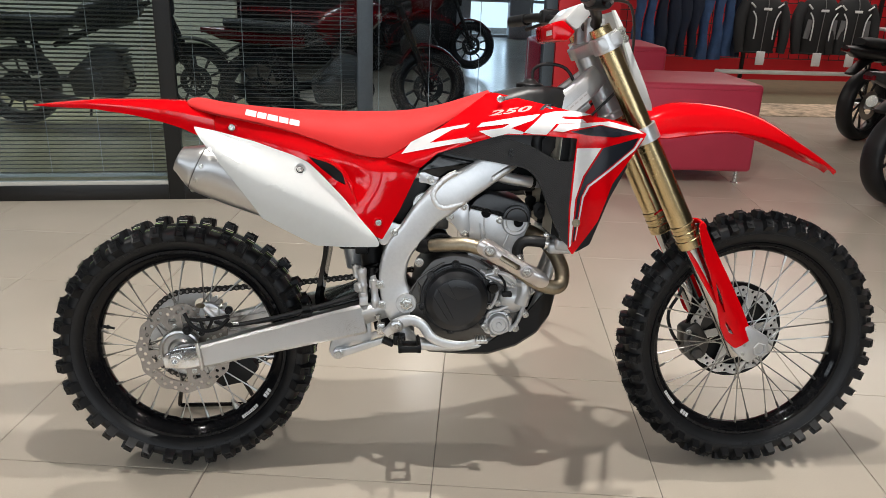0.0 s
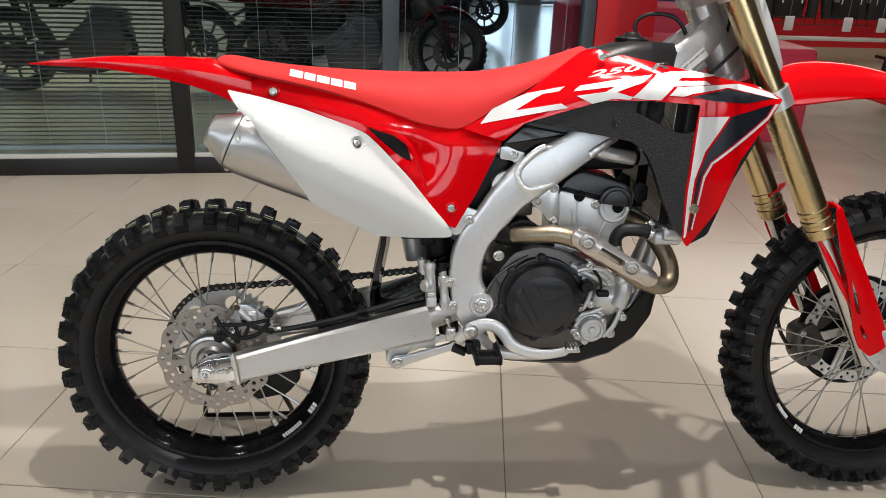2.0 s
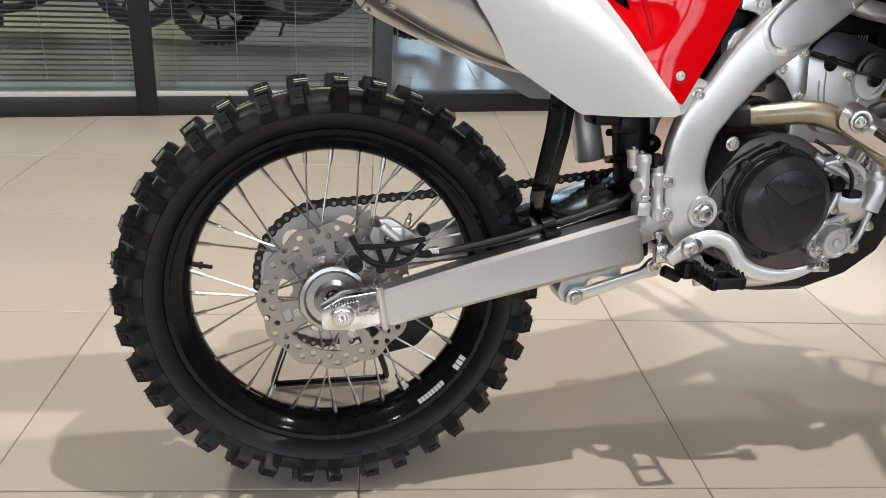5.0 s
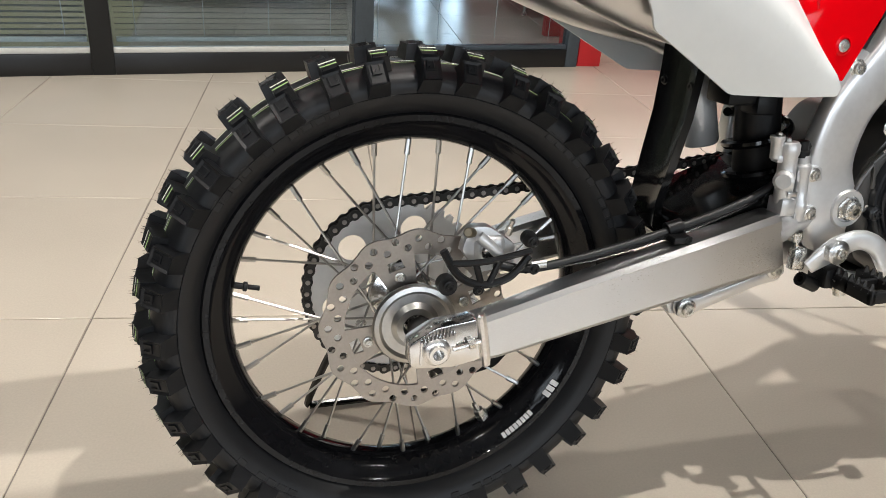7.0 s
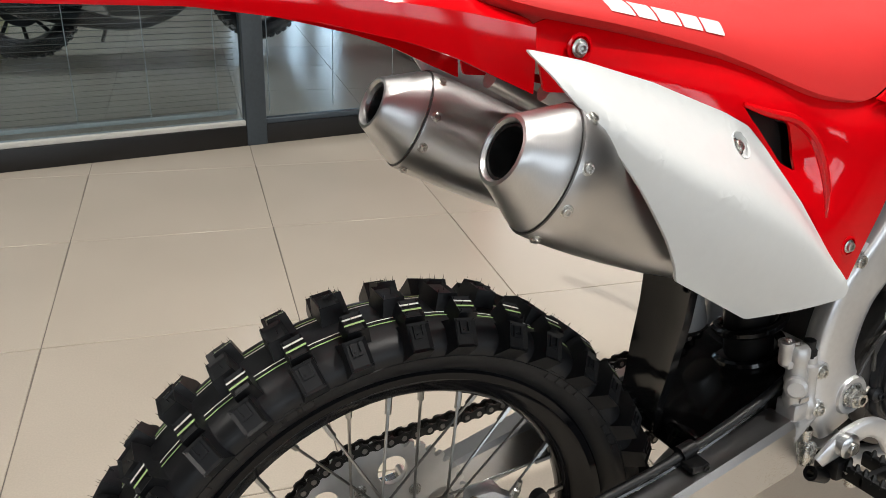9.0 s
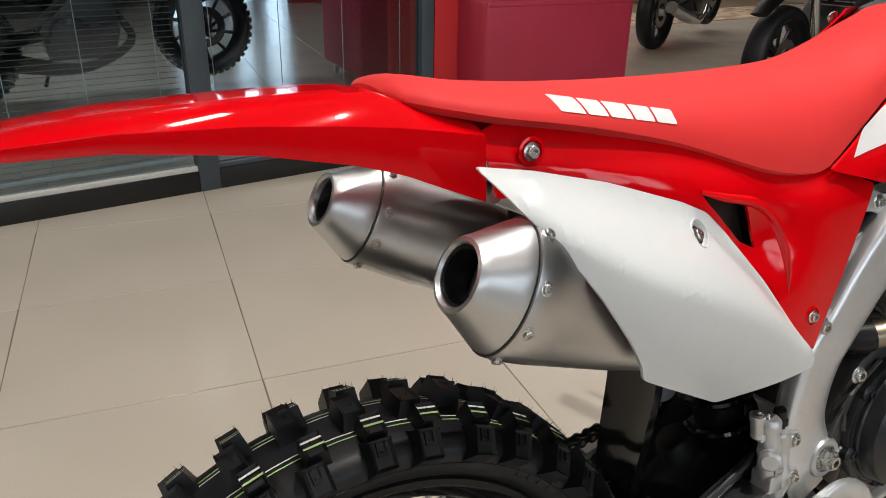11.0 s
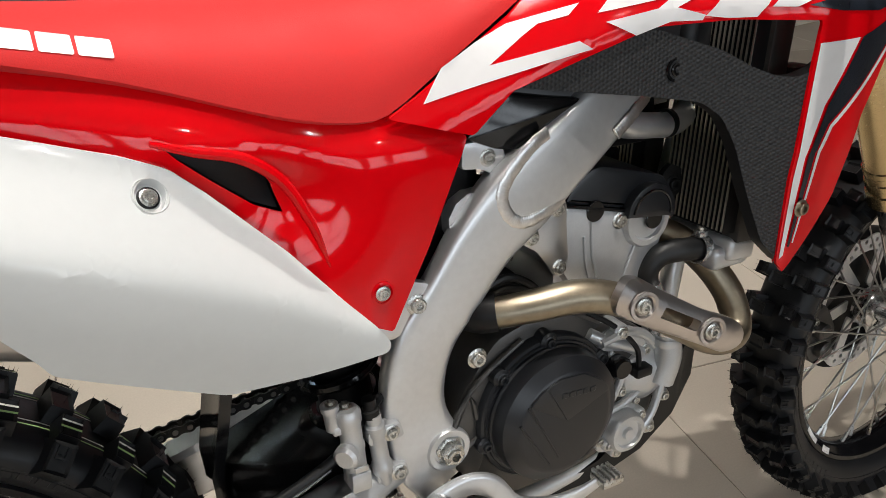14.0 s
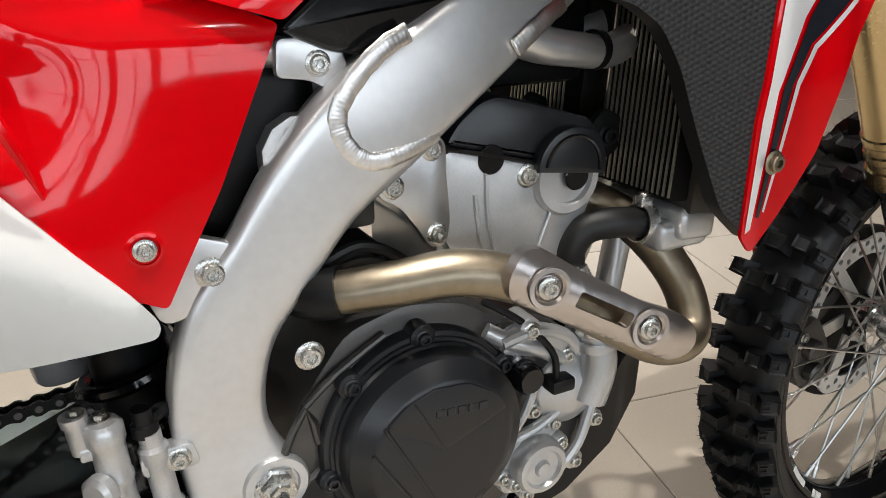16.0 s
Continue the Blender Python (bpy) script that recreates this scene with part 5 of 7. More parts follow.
# engine size in plain letters on the right shroud
txt = bpy.data.curves.new("size_mark", "FONT")
txt.body, txt.size, txt.shear, txt.space_character, txt.offset = "250", 0.026, 0.35, 1.05, 0.0008
tmp = bpy.data.objects.new("tmp", txt)
scene.collection.objects.link(tmp)
dg = bpy.context.evaluated_depsgraph_get()
me = bpy.data.meshes.new_from_object(tmp.evaluated_get(dg))
bpy.data.objects.remove(tmp)
bm = bmesh.new()
bm.from_mesh(me)
shifted(bm, Matrix.Translation((0.744, 0, 0.9365)) @ Matrix.Rotation(radians(-9), 4, "Y") @ Matrix.Rotation(radians(90), 4, "X") @ Matrix.Diagonal((2.35, 0.56, 1, 1)))
for v in bm.verts:
    v.co.y = shroud_y(v.co.x, v.co.z) - 0.001
part("size_mark", bm, M["decal_pink"], shroud, "pale red engine size number")

txt = bpy.data.curves.new("size_letter", "FONT")
txt.body, txt.size, txt.shear, txt.offset = "R", 0.026, 0.35, 0.0008
tmp = bpy.data.objects.new("tmp", txt)
scene.collection.objects.link(tmp)
dg = bpy.context.evaluated_depsgraph_get()
me = bpy.data.meshes.new_from_object(tmp.evaluated_get(dg))
bpy.data.objects.remove(tmp)
bm = bmesh.new()
bm.from_mesh(me)
shifted(bm, Matrix.Translation((0.858, 0, 0.953)) @ Matrix.Rotation(radians(-7), 4, "Y") @ Matrix.Rotation(radians(90), 4, "X") @ Matrix.Diagonal((2.2, 0.56, 1, 1)))
for v in bm.verts:
    v.co.y = shroud_y(v.co.x, v.co.z) - 0.0012
part("size_letter", bm, M["decal_black"], shroud, "black letter after the engine size")

BLACK = [(0.638, 0.848), (0.68, 0.867), (0.737, 0.887), (0.778, 0.892), (0.848, 0.868), (0.88, 0.85), (0.905, 0.84), (0.925, 0.838), (0.945, 0.846), (0.955, 0.856), (0.955, 0.78), (0.945, 0.7), (0.947, 0.626), (0.917, 0.657), (0.892, 0.715), (0.869, 0.774), (0.853, 0.802), (0.831, 0.818), (0.767, 0.829), (0.71, 0.837)]


def black_y(x, z):
    y = between([(0.58, 0.1), (0.7, 0.117), (0.8, 0.135), (0.88, 0.162), (0.95, 0.19)], x)[0]
    return -(y - max(0, 0.76 - z) * 0.06)


for s in (-1, 1):
    flip = (lambda b: b) if s < 0 else (lambda b: shifted(b, Matrix.Diagonal((1, -1, 1, 1))))
    bm = panel(BLACK, black_y, 0.016, 0.01, 0.008)
    for f in bm.faces:
        f.material_index = 0 if f.normal.y < -0.6 else 1
    part("radiator_panel", flip(bm), [M["dimple"], M["black"]], bike, "dimpled black radiator side panel", smooth=55)
    part("bolt_collar", lathe([(0.0, 0.0125), (0.0015, 0.012), (0.0015, 0.0095), (-0.001, 0.009)], (0.803, s * 0.134, 0.852), (0, s, 0), 24), M["gloss_black"], bike)
    bolt((0.803, s * 0.131, 0.852), bike, (0, s, 0), r=0.0072, mat=M["gloss_black"])
    part("inner_shroud", flip(panel([(0.955, 0.62), (0.99, 0.64), (1.03, 0.75), (1.07, 0.83), (1.05, 0.86), (1.0, 0.8), (0.96, 0.7)], lambda x, z: -0.168, 0.004, 0.03)), M["black"], bike, "black inner shroud")
    # radiators: core with louvre fins, tanks
    core = part("radiator", box(0.868, 0.9, min(s * 0.03, s * 0.134), max(s * 0.03, s * 0.134), 0.64, 0.93, 0.003), M["fin"], bike, "dark louvred radiator")
    core.matrix_basis = Matrix.Translation((0.948, 0, 0.76)) @ Matrix.Rotation(radians(4), 4, "Y") @ Matrix.Translation((-0.885, 0, -0.76))
    for k in range(15):
        y = s * (0.034 + 0.0066 * k)
        part("louvre", box(0.848, 0.868, y - 0.0016, y + 0.0016, 0.652, 0.92, 0), M["black"], core)
        part("louvre_edge", box(0.8465, 0.848, y - 0.001, y + 0.001, 0.655, 0.917, 0), M["fin_edge"], core)
    for z0, z1 in ((0.615, 0.645), (0.927, 0.945)):
        part("radiator_tank", box(0.862, 0.906, min(s * 0.028, s * 0.132), max(s * 0.028, s * 0.132), z0, z1, 0.008, 3), M["cast"], core, "alloy radiator end tank")
    # added black block that closes the opening beside the core
    part("radiator_gap_filler", box(0.9, 0.952, min(s * 0.1, s * 0.14), max(s * 0.1, s * 0.14), 0.7, 0.84, 0.004), M["black"], core, "black block added to close the gap at the radiator")
    part("radiator_bracket", prism([(0.872, 0.715), (0.884, 0.726), (0.902, 0.718), (0.902, 0.688), (0.888, 0.68), (0.876, 0.69)], s * 0.052, s * 0.06, 0.004, 0.001), M["black"], bike)
    bolt((0.889, s * 0.06, 0.701), bike, (0, s, 0), r=0.008, mat=M["black"])

    part("radiator_hose", tube([(0.905, s * 0.06, 0.905), (0.885, s * 0.075, 0.9), (0.868, s * 0.08, 0.88), (0.872, s * 0.078, 0.83)], 0.014, 14), M["hose"], bike, "black upper radiator hose")
    part("hose_clamp", lathe([(-0.005, 0.0162), (0.005, 0.0162), (0.005, 0.0145), (-0.005, 0.0145)], (0.888, s * 0.0735, 0.9015), (0.8, -s * 0.4, 0.2), 20, closed=True), M["chrome"], bike, "bright hose clamp")

# airbox, tank, inner dark parts that close the view through the frame
part("airbox", join(box(0.2, 0.5, -0.055, 0.055, 0.74, 0.88, 0.02, 3), box(0.46, 0.62, -0.072, 0.072, 0.66, 0.82, 0.02, 3)), M["black"], bike, "black airbox")
part("air_boot", tube([(0.52, 0, 0.73), (0.6, 0, 0.71), (0.68, 0, 0.7)], [0.05, 0.04, 0.03], 16), M["hose"], bike)
part("fuel_tank", loft([[(x, -w, z0), (x, -w, z1 - 0.02), (x, -w * 0.8, z1 - 0.004), (x, 0, z1), (x, w * 0.8, z1 - 0.004), (x, w, z1 - 0.02), (x, w, z0)] for x, z0, z1, w in ((0.6, 0.82, 0.86, 0.06), (0.68, 0.82, 0.93, 0.085), (0.78, 0.83, 0.992, 0.088), (0.84, 0.825, 1.007, 0.086), (0.9, 0.84, 1.008, 0.078), (0.95, 0.9, 1.004, 0.05), (0.965, 0.97, 0.998, 0.035))]), M["tank"], bike, "titanium fuel tank", smooth=50)
part("filler_cap", lathe([(0, 0.034), (0.012, 0.034), (0.016, 0.03), (0.018, 0.02), (0.026, 0.012), (0.026, 0)], (0.86, 0, 0.998), (0.05, 0, 1), 24), M["black"], bike, "black fuel filler cap")
part("breather_hose", tube([(0.866, 0, 1.025), (0.868, 0, 1.045), (0.885, -0.01, 1.058), (0.914, -0.015, 1.06), (0.945, -0.02, 1.05), (0.966, -0.02, 1.02), (0.966, -0.02, 0.99)], 0.0042, 8), M["hose"], bike, "black breather hose")
part("intake_cover", prism([(0.585, 0.805), (0.63, 0.842), (0.69, 0.832), (0.725, 0.827), (0.695, 0.802), (0.655, 0.785), (0.62, 0.79)], -0.097, 0.097, 0.006, 0.004), M["gloss_black"], bike, "gloss black plastic frame cover")

# ---- engine ----
CL = (0.679, 0.489)
part("crankcase", join(
    prism([(0.575, 0.47), (0.585, 0.54), (0.62, 0.585), (0.67, 0.598), (0.72, 0.59), (0.77, 0.56), (0.83, 0.54), (0.86, 0.5), (0.855, 0.44), (0.82, 0.395), (0.74, 0.372), (0.64, 0.372), (0.59, 0.4)], -0.095, 0.095, 0.015, 0.01)), M["case"], bike, "dark grey magnesium crankcase", smooth=30)
part("pump_backing", prism([(0.735, 0.545), (0.76, 0.565), (0.8, 0.56), (0.835, 0.53), (0.85, 0.48), (0.835, 0.42), (0.79, 0.392), (0.745, 0.41)], -0.105, -0.09, 0.012, 0.004), M["case"], bike, "dark cast backing of the pump housing")
part("pump_housing", join(prism([(0.752, 0.398), (0.748, 0.43), (0.77, 0.452), (0.8, 0.457), (0.822, 0.44), (0.82, 0.405), (0.79, 0.392)], -0.112, -0.1, 0.01, 0.004), prism([(0.748, 0.54), (0.76, 0.562), (0.798, 0.558), (0.822, 0.535), (0.806, 0.522), (0.775, 0.532)], -0.112, -0.1, 0.008, 0.004),
    tube([(0.75, -0.11, 0.55), (0.78, -0.112, 0.556), (0.812, -0.11, 0.545), (0.836, -0.108, 0.52)], 0.006, 10),
    tube([(0.757, -0.11, 0.44), (0.765, -0.113, 0.455), (0.785, -0.113, 0.46), (0.81, -0.111, 0.47)], 0.005, 10),
    tube([(0.815, -0.11, 0.405), (0.835, -0.112, 0.43), (0.85, -0.11, 0.47)], 0.0055, 10),
    tube([(0.762, -0.11, 0.535), (0.78, -0.114, 0.51), (0.775, -0.114, 0.485), (0.765, -0.112, 0.465)], 0.0045, 10)), M["cast"], bike, "grey cast pump housing", smooth=35)
for x, z, r in ((0.776, 0.558, 0.0085), (0.842, 0.538, 0.008), (0.762, 0.47, 0.007), (0.83, 0.412, 0.008), (0.752, 0.418, 0.007)):
    part("casting_lug", lathe([(-0.02, r * 1.3), (0.006, r * 1.25), (0.008, r), (0.008, 0)], (x, -0.107, z), (0, -1, 0), 16), M["cast"], bike)
    bolt((x, -0.115, z), bike, r=r * 0.72)
part("sensor_plug", join(box(0.792, 0.816, -0.128, -0.108, 0.497, 0.51, 0.003), tube([(0.8, -0.12, 0.51), (0.796, -0.118, 0.535), (0.77, -0.11, 0.565), (0.74, -0.095, 0.585)], 0.0032, 8)), M["black"], bike, "black sensor plug with its lead")
part("clamp_band", lathe([(-0.006, 0.0205), (0.006, 0.0205), (0.006, 0.018), (-0.006, 0.018)], (0.846, -0.112, 0.548), (0, 0, 1), 24, closed=True), M["chrome"], bike, "bright hose clamp")
part("clutch_housing", lathe([(-0.02, 0.088), (0.006, 0.088), (0.008, 0.0865), (0.0085, 0.083), (0.0105, 0.082), (0.011, 0.075)], (CL[0], -0.1, CL[1]), (0, -1, 0), 56), M["cover"], bike, "cast clutch housing")
clutch = part("clutch_cover", lathe([(0.0, 0.0795), (0.004, 0.0795), (0.006, 0.0775), (0.02, 0.0765), (0.0235, 0.0755), (0.032, 0.0625), (0.0332, 0.0605), (0.034, 0.056), (0.034, 0.0)], (CL[0], -0.11, CL[1]), (0, -1, 0), 64), M["cover"], bike, "satin black clutch cover", smooth=24)
ridge = lambda pts, y0, y1: prism([(CL[0] + a, CL[1] + b) for a, b in pts], y0, y1, 0.004, 0.0012)
part("cover_crest", ridge([(-0.049, 0.037), (-0.034, 0.05), (-0.01, 0.059), (0.02, 0.0565), (0.045, 0.041), (0.055, 0.026), (-0.001, 0.004)], -0.1462, -0.142), M["cover"], clutch, "raised crest on the cover")
for a, b in (((-0.06, 0.016), (-0.022, -0.046)), ((-0.05, 0.036), (-0.01, -0.04))):
    part("cover_rib", tube([(CL[0] + a[0], -0.1437, CL[1] + a[1]), (CL[0] + b[0], -0.1437, CL[1] + b[1])], 0.0016, 6, 1), M["cover"], clutch)
part("cover_rib", tube([(CL[0] - 0.027, -0.1462, CL[1] + 0.052), (CL[0] - 0.001, -0.1462, CL[1] + 0.005)], 0.0009, 6, 1), M["cover"], clutch)
for k in range(5):
    part("cover_mark", box(CL[0] - 0.009 + 0.0093 * k, CL[0] - 0.0018 + 0.0093 * k, -0.1472, -0.1458, CL[1] + 0.0345 - 0.0008 * k, CL[1] + 0.041 - 0.0008 * k, 0.0005, 1), M["cover"], clutch, "embossed maker's mark block")
for a in (-12, 30, 91, 137, 194, 262, 318):
    x, z = CL[0] + 0.0842 * math.cos(radians(a)), CL[1] + 0.0842 * math.sin(radians(a))
    part("cover_lug", lathe([(-0.02, 0.0105), (0.002, 0.0105), (0.004, 0.008), (0.004, 0)], (x, -0.108, z), (0, -1, 0), 16), M["cover"], bike)
    bolt((x, -0.112, z), bike, r=0.0058, mat=M["cover"])
part("crankcase_web", join(prism([(0.566, 0.44), (0.566, 0.5), (0.583, 0.534), (0.608, 0.556), (0.64, 0.575), (0.65, 0.54), (0.61, 0.5), (0.6, 0.44), (0.59, 0.42)], -0.099, -0.09, 0.006, 0.002),
    tube([(0.562, -0.1, 0.492), (0.583, -0.1, 0.532), (0.592, -0.1, 0.5)], 0.0035, 8, 2), tube([(0.583, -0.1, 0.534), (0.61, -0.1, 0.556), (0.65, -0.099, 0.578)], 0.0032, 8, 2), tube([(0.566, -0.1, 0.46), (0.592, -0.1, 0.475)], 0.0032, 8, 1)), M["case"], bike, "ribbed dark crankcase casting beside the clutch")
part("oil_filter_cover", lathe([(-0.03, 0.027), (0.0, 0.027), (0.004, 0.025), (0.006, 0.0235), (0.0065, 0.019), (0.003, 0.017), (0.003, 0.008), (0.007, 0.0065), (0.008, 0.0)], (0.786, -0.122, 0.425), (0, -1, 0), 40), M["cast"], bike, "cast oil filter cover")
for x, z in ((0.762, 0.412), (0.81, 0.44), (0.775, 0.398)):
    part("filter_lug", lathe([(-0.02, 0.008), (0.0, 0.008), (0.002, 0.006), (0.002, 0)], (x, -0.118, z), (0, -1, 0), 14), M["cast"], bike)
    bolt((x, -0.12, z), bike, r=0.0052)
# water pump, pipes
part("water_pump", join(lathe([(-0.03, 0.036), (0.0, 0.036), (0.006, 0.032), (0.01, 0.022), (0.016, 0.014), (0.016, 0)], (0.822, -0.105, 0.487), (0, -1, 0), 32), tube([(0.84, -0.112, 0.478), (0.848, -0.116, 0.51), (0.846, -0.112, 0.54)], [0.02, 0.0175, 0.0165], 16), lathe([(0, 0.019), (0.006, 0.02), (0.01, 0.019)], (0.847, -0.112, 0.525), (0, 0, 1), 20)), M["cast"], bike, "cast water pump cover")
for x, z in ((0.868, 0.507), (0.808, 0.456), (0.818, 0.522), (0.856, 0.446), (0.785, 0.475)):
    part("pump_lug", lathe([(-0.03, 0.0085), (0.0, 0.0085), (0.002, 0.006), (0.002, 0)], (x, -0.108, z), (0, -1, 0), 14), M["cast"], bike)
    bolt((x, -0.11, z), bike, r=0.0055)
part("coolant_pipe", tube([(0.846, -0.112, 0.535), (0.84, -0.105, 0.57), (0.832, -0.095, 0.595)], 0.0125, 14), M["chrome"], bike, "bright coolant pipe")
part("oil_plug", lathe([(0, 0.014), (0.012, 0.014), (0.016, 0.011), (0.016, 0)], (0.768, -0.115, 0.52), (0, -1, 0), 14), M["gloss_black"], bike, "black oil filler plug")
part("oil_line", tube([(0.74, -0.1, 0.56), (0.76, -0.108, 0.548), (0.79, -0.11, 0.535), (0.812, -0.108, 0.52)], 0.0075, 10), M["cast"], bike)
part("coolant_hose", tube([(0.835, -0.088, 0.588), (0.832, -0.088, 0.612), (0.845, -0.092, 0.63), (0.872, -0.098, 0.633), (0.905, -0.1, 0.628)], 0.0138, 16), M["hose"], bike, "black coolant hose")
part("radiator_pipe", join(tube([(0.9, -0.1, 0.629), (0.92, -0.1, 0.626), (0.94, -0.098, 0.622)], [0.012, 0.012, 0.015], 14), box(0.9, 0.96, -0.125, -0.06, 0.606, 0.634, 0.008, 3)), M["cast"], bike, "alloy radiator outlet")
part("hose_clamp", join(lathe([(-0.006, 0.0178), (0.006, 0.0178), (0.006, 0.0165), (-0.006, 0.0165)], (0.9, -0.1, 0.629), (1, 0, -0.15), 24, closed=True), box(0.893, 0.907, -0.106, -0.094, 0.645, 0.653, 0.001)), M["chrome"], bike, "bright hose clamp")
bolt((0.9, -0.1, 0.653), bike, (0, 0, 1), r=0.0048)
# cylinder, head, head cover
part("cylinder", prism([(0.71, 0.58), (0.71, 0.64), (0.825, 0.62), (0.835, 0.57)], -0.07, 0.07, 0.008, 0.006), M["cast"], bike, "cast cylinder barrel")
HEAD = [(0.708, 0.64), (0.704, 0.685), (0.709, 0.713), (0.785, 0.694), (0.86, 0.674), (0.854, 0.66), (0.838, 0.622), (0.828, 0.59), (0.75, 0.595), (0.722, 0.62)]
head = part("cylinder_head", prism(HEAD, -0.088, 0.085, 0.008, 0.004), M["cast"], bike, "grey cast cylinder head")
part("cam_boss", lathe([(-0.03, 0.033), (0.002, 0.033), (0.006, 0.03), (0.006, 0.024), (0.002, 0.022), (0.002, 0)], (0.823, -0.088, 0.678), (0, -1, 0), 32), M["cast"], head)
for pts in ([(0.745, 0.69), (0.748, 0.65), (0.762, 0.605)], [(0.735, 0.675), (0.74, 0.64), (0.752, 0.6)], [(0.808, 0.65), (0.792, 0.61)]):
    part("casting_rib", tube([(a, -0.0895, b) for a, b in pts], 0.0016, 6, 3), M["cast"], head)
for x, z in ((0.75, 0.61), (0.805, 0.6)):
    part("casting_pocket", prism([(x - 0.009, z - 0.01), (x - 0.007, z + 0.012), (x + 0.009, z + 0.01), (x + 0.011, z - 0.01)], -0.0905, -0.087, 0.003, 0.001, [[(x - 0.005, z - 0.007), (x - 0.004, z + 0.008), (x + 0.006, z + 0.007), (x + 0.007, z - 0.007)]]), M["cast"], head)
bolt((0.785, -0.088, 0.684), head, r=0.0078)
valve = part("valve_cover", prism([(0.71, 0.715), (0.722, 0.732), (0.742, 0.747), (0.757, 0.75), (0.79, 0.742), (0.85, 0.724), (0.864, 0.705), (0.861, 0.677), (0.785, 0.697)], -0.086, 0.083, 0.007, 0.006), M["cover"], bike, "satin black valve cover")
arch = [(0.824 + r * math.cos(radians(a)), 0.687 + r * math.sin(radians(a))) for r, a in [(0.0345, -14 + 194 * k / 14) for k in range(15)]]
part("cam_cap", prism(arch, -0.0975, -0.08, 0, 0.0025), M["cover"], valve, "raised round end of the cover")
part("cam_groove", tube([(0.824 + 0.027 * math.cos(radians(a)), -0.0975, 0.687 + 0.027 * math.sin(radians(a))) for a in range(-8, 180, 12)], 0.0018, 6, 1), M["gloss_black"], valve)
for x, z, r in ((0.75, 0.701, 0.012), (0.83, 0.679, 0.012)):
    part("rubber_plug", lathe([(0, r), (0.0012, r), (0.002, r * 0.92), (0.002, 0)], (x, -0.0875 if x < 0.76 else -0.0935, z), (0, -1, 0), 24), M["gloss_black"], valve)
part("cover_gasket", tube([(0.709, -0.0885, 0.7145), (0.785, -0.0885, 0.6955), (0.862, -0.0885, 0.6755)], 0.0018, 6, 1), M["black"], bike)
# throttle, wiring, starter: dark shapes behind the spar
part("throttle_body", join(lathe([(0, 0.03), (0.07, 0.03), (0.07, 0)], (0.63, -0.01, 0.7), (1, 0, -0.1), 24), box(0.6, 0.66, -0.07, 0.03, 0.655, 0.7, 0.006)), M["case"], bike, "dark throttle body")
part("starter_cover", box(0.585, 0.66, -0.08, 0.06, 0.6, 0.648, 0.01, 3), M["black"], bike)
part("wire_loom", join(*[tube([(0.6, -0.06 - 0.006 * k, 0.6 + 0.01 * k), (0.64, -0.08, 0.61 + 0.012 * k), (0.68, -0.075, 0.6 + 0.008 * k), (0.71, -0.06, 0.585)], 0.0045, 8) for k in range(4)]), M["hose"], bike, "black wiring loom")
part("ignition_coil", box(0.53, 0.572, -0.07, -0.03, 0.7, 0.74, 0.004), M["black"], bike)
part("ecu_connector", join(box(0.39, 0.44, -0.05, 0.0, 0.6, 0.63, 0.005), box(0.43, 0.46, -0.055, -0.02, 0.588, 0.615, 0.004)), M["black"], bike, "black electrical connector")
# added black block, in place of the dark depth above the engine
part("engine_gap_filler", box(0.69, 0.885, -0.03, 0.06, 0.745, 0.83, 0.012, 2), M["black"], bike, "black filler block added for the dark gap above the engine")
part("ignition_cap", tube([(0.72, -0.02, 0.75), (0.74, -0.03, 0.78)], 0.014, 12, 1), M["black"], bike)
# exhaust header, clamp, heat shield
part("exhaust_header", tube([(0.8, 0.0, 0.655), (0.855, -0.03, 0.65), (0.905, -0.075, 0.625), (0.936, -0.115, 0.575), (0.93, -0.142, 0.533), (0.885, -0.15, 0.535), (0.82, -0.148, 0.575), (0.755, -0.142, 0.614), (0.7, -0.132, 0.631), (0.645, -0.118, 0.627), (0.605, -0.097, 0.621), (0.578, -0.062, 0.62), (0.56, -0.045, 0.627)], [0.0182] * 9 + [0.017, 0.016, 0.0155, 0.0155], 20, 8), M["bronze"], bike, "heat-tinted titanium exhaust header")
part("header_sleeve", tube([(0.615, -0.104, 0.6228), (0.602, -0.0945, 0.6206), (0.59, -0.079, 0.62)], [0.0195, 0.0205, 0.0195], 20, 3), M["black"], bike, "black exhaust joint sleeve")
bolt((0.586, -0.112, 0.582), bike, r=0.0085)
sh = Vector((0.75, 0.623))
d = (Vector((0.84, 0.575)) - sh).normalized()
q = Vector((-d.y, d.x))
pt = lambda a, b: tuple(sh + d * a + q * b)
slot = [pt(0.028, 0.007), pt(0.028, -0.006), pt(0.082, -0.007), pt(0.082, 0.006)]
shield_line = [pt(-0.034, -0.004), pt(-0.03, 0.017), pt(-0.012, 0.025), pt(0.02, 0.021), pt(0.09, 0.017), pt(0.135, 0.02), pt(0.158, 0.012), pt(0.163, -0.008), pt(0.148, -0.022), pt(0.1, -0.02), pt(0.02, -0.022), pt(-0.02, -0.02)]
shield_y = lambda x, z: -(0.171 + (x - 0.75) * 0.16 - 20.0 * ((Vector((x, z)) - sh).dot(q)) ** 2 - 4.0 * max(0, (Vector((x, z)) - sh).dot(d) - 0.11) ** 2)
shield = part("heat_shield", panel(shield_line, shield_y, 0.011, 0.006, 0.011, [slot]), M["shield"], bike, "slotted alloy exhaust heat shield", smooth=50)
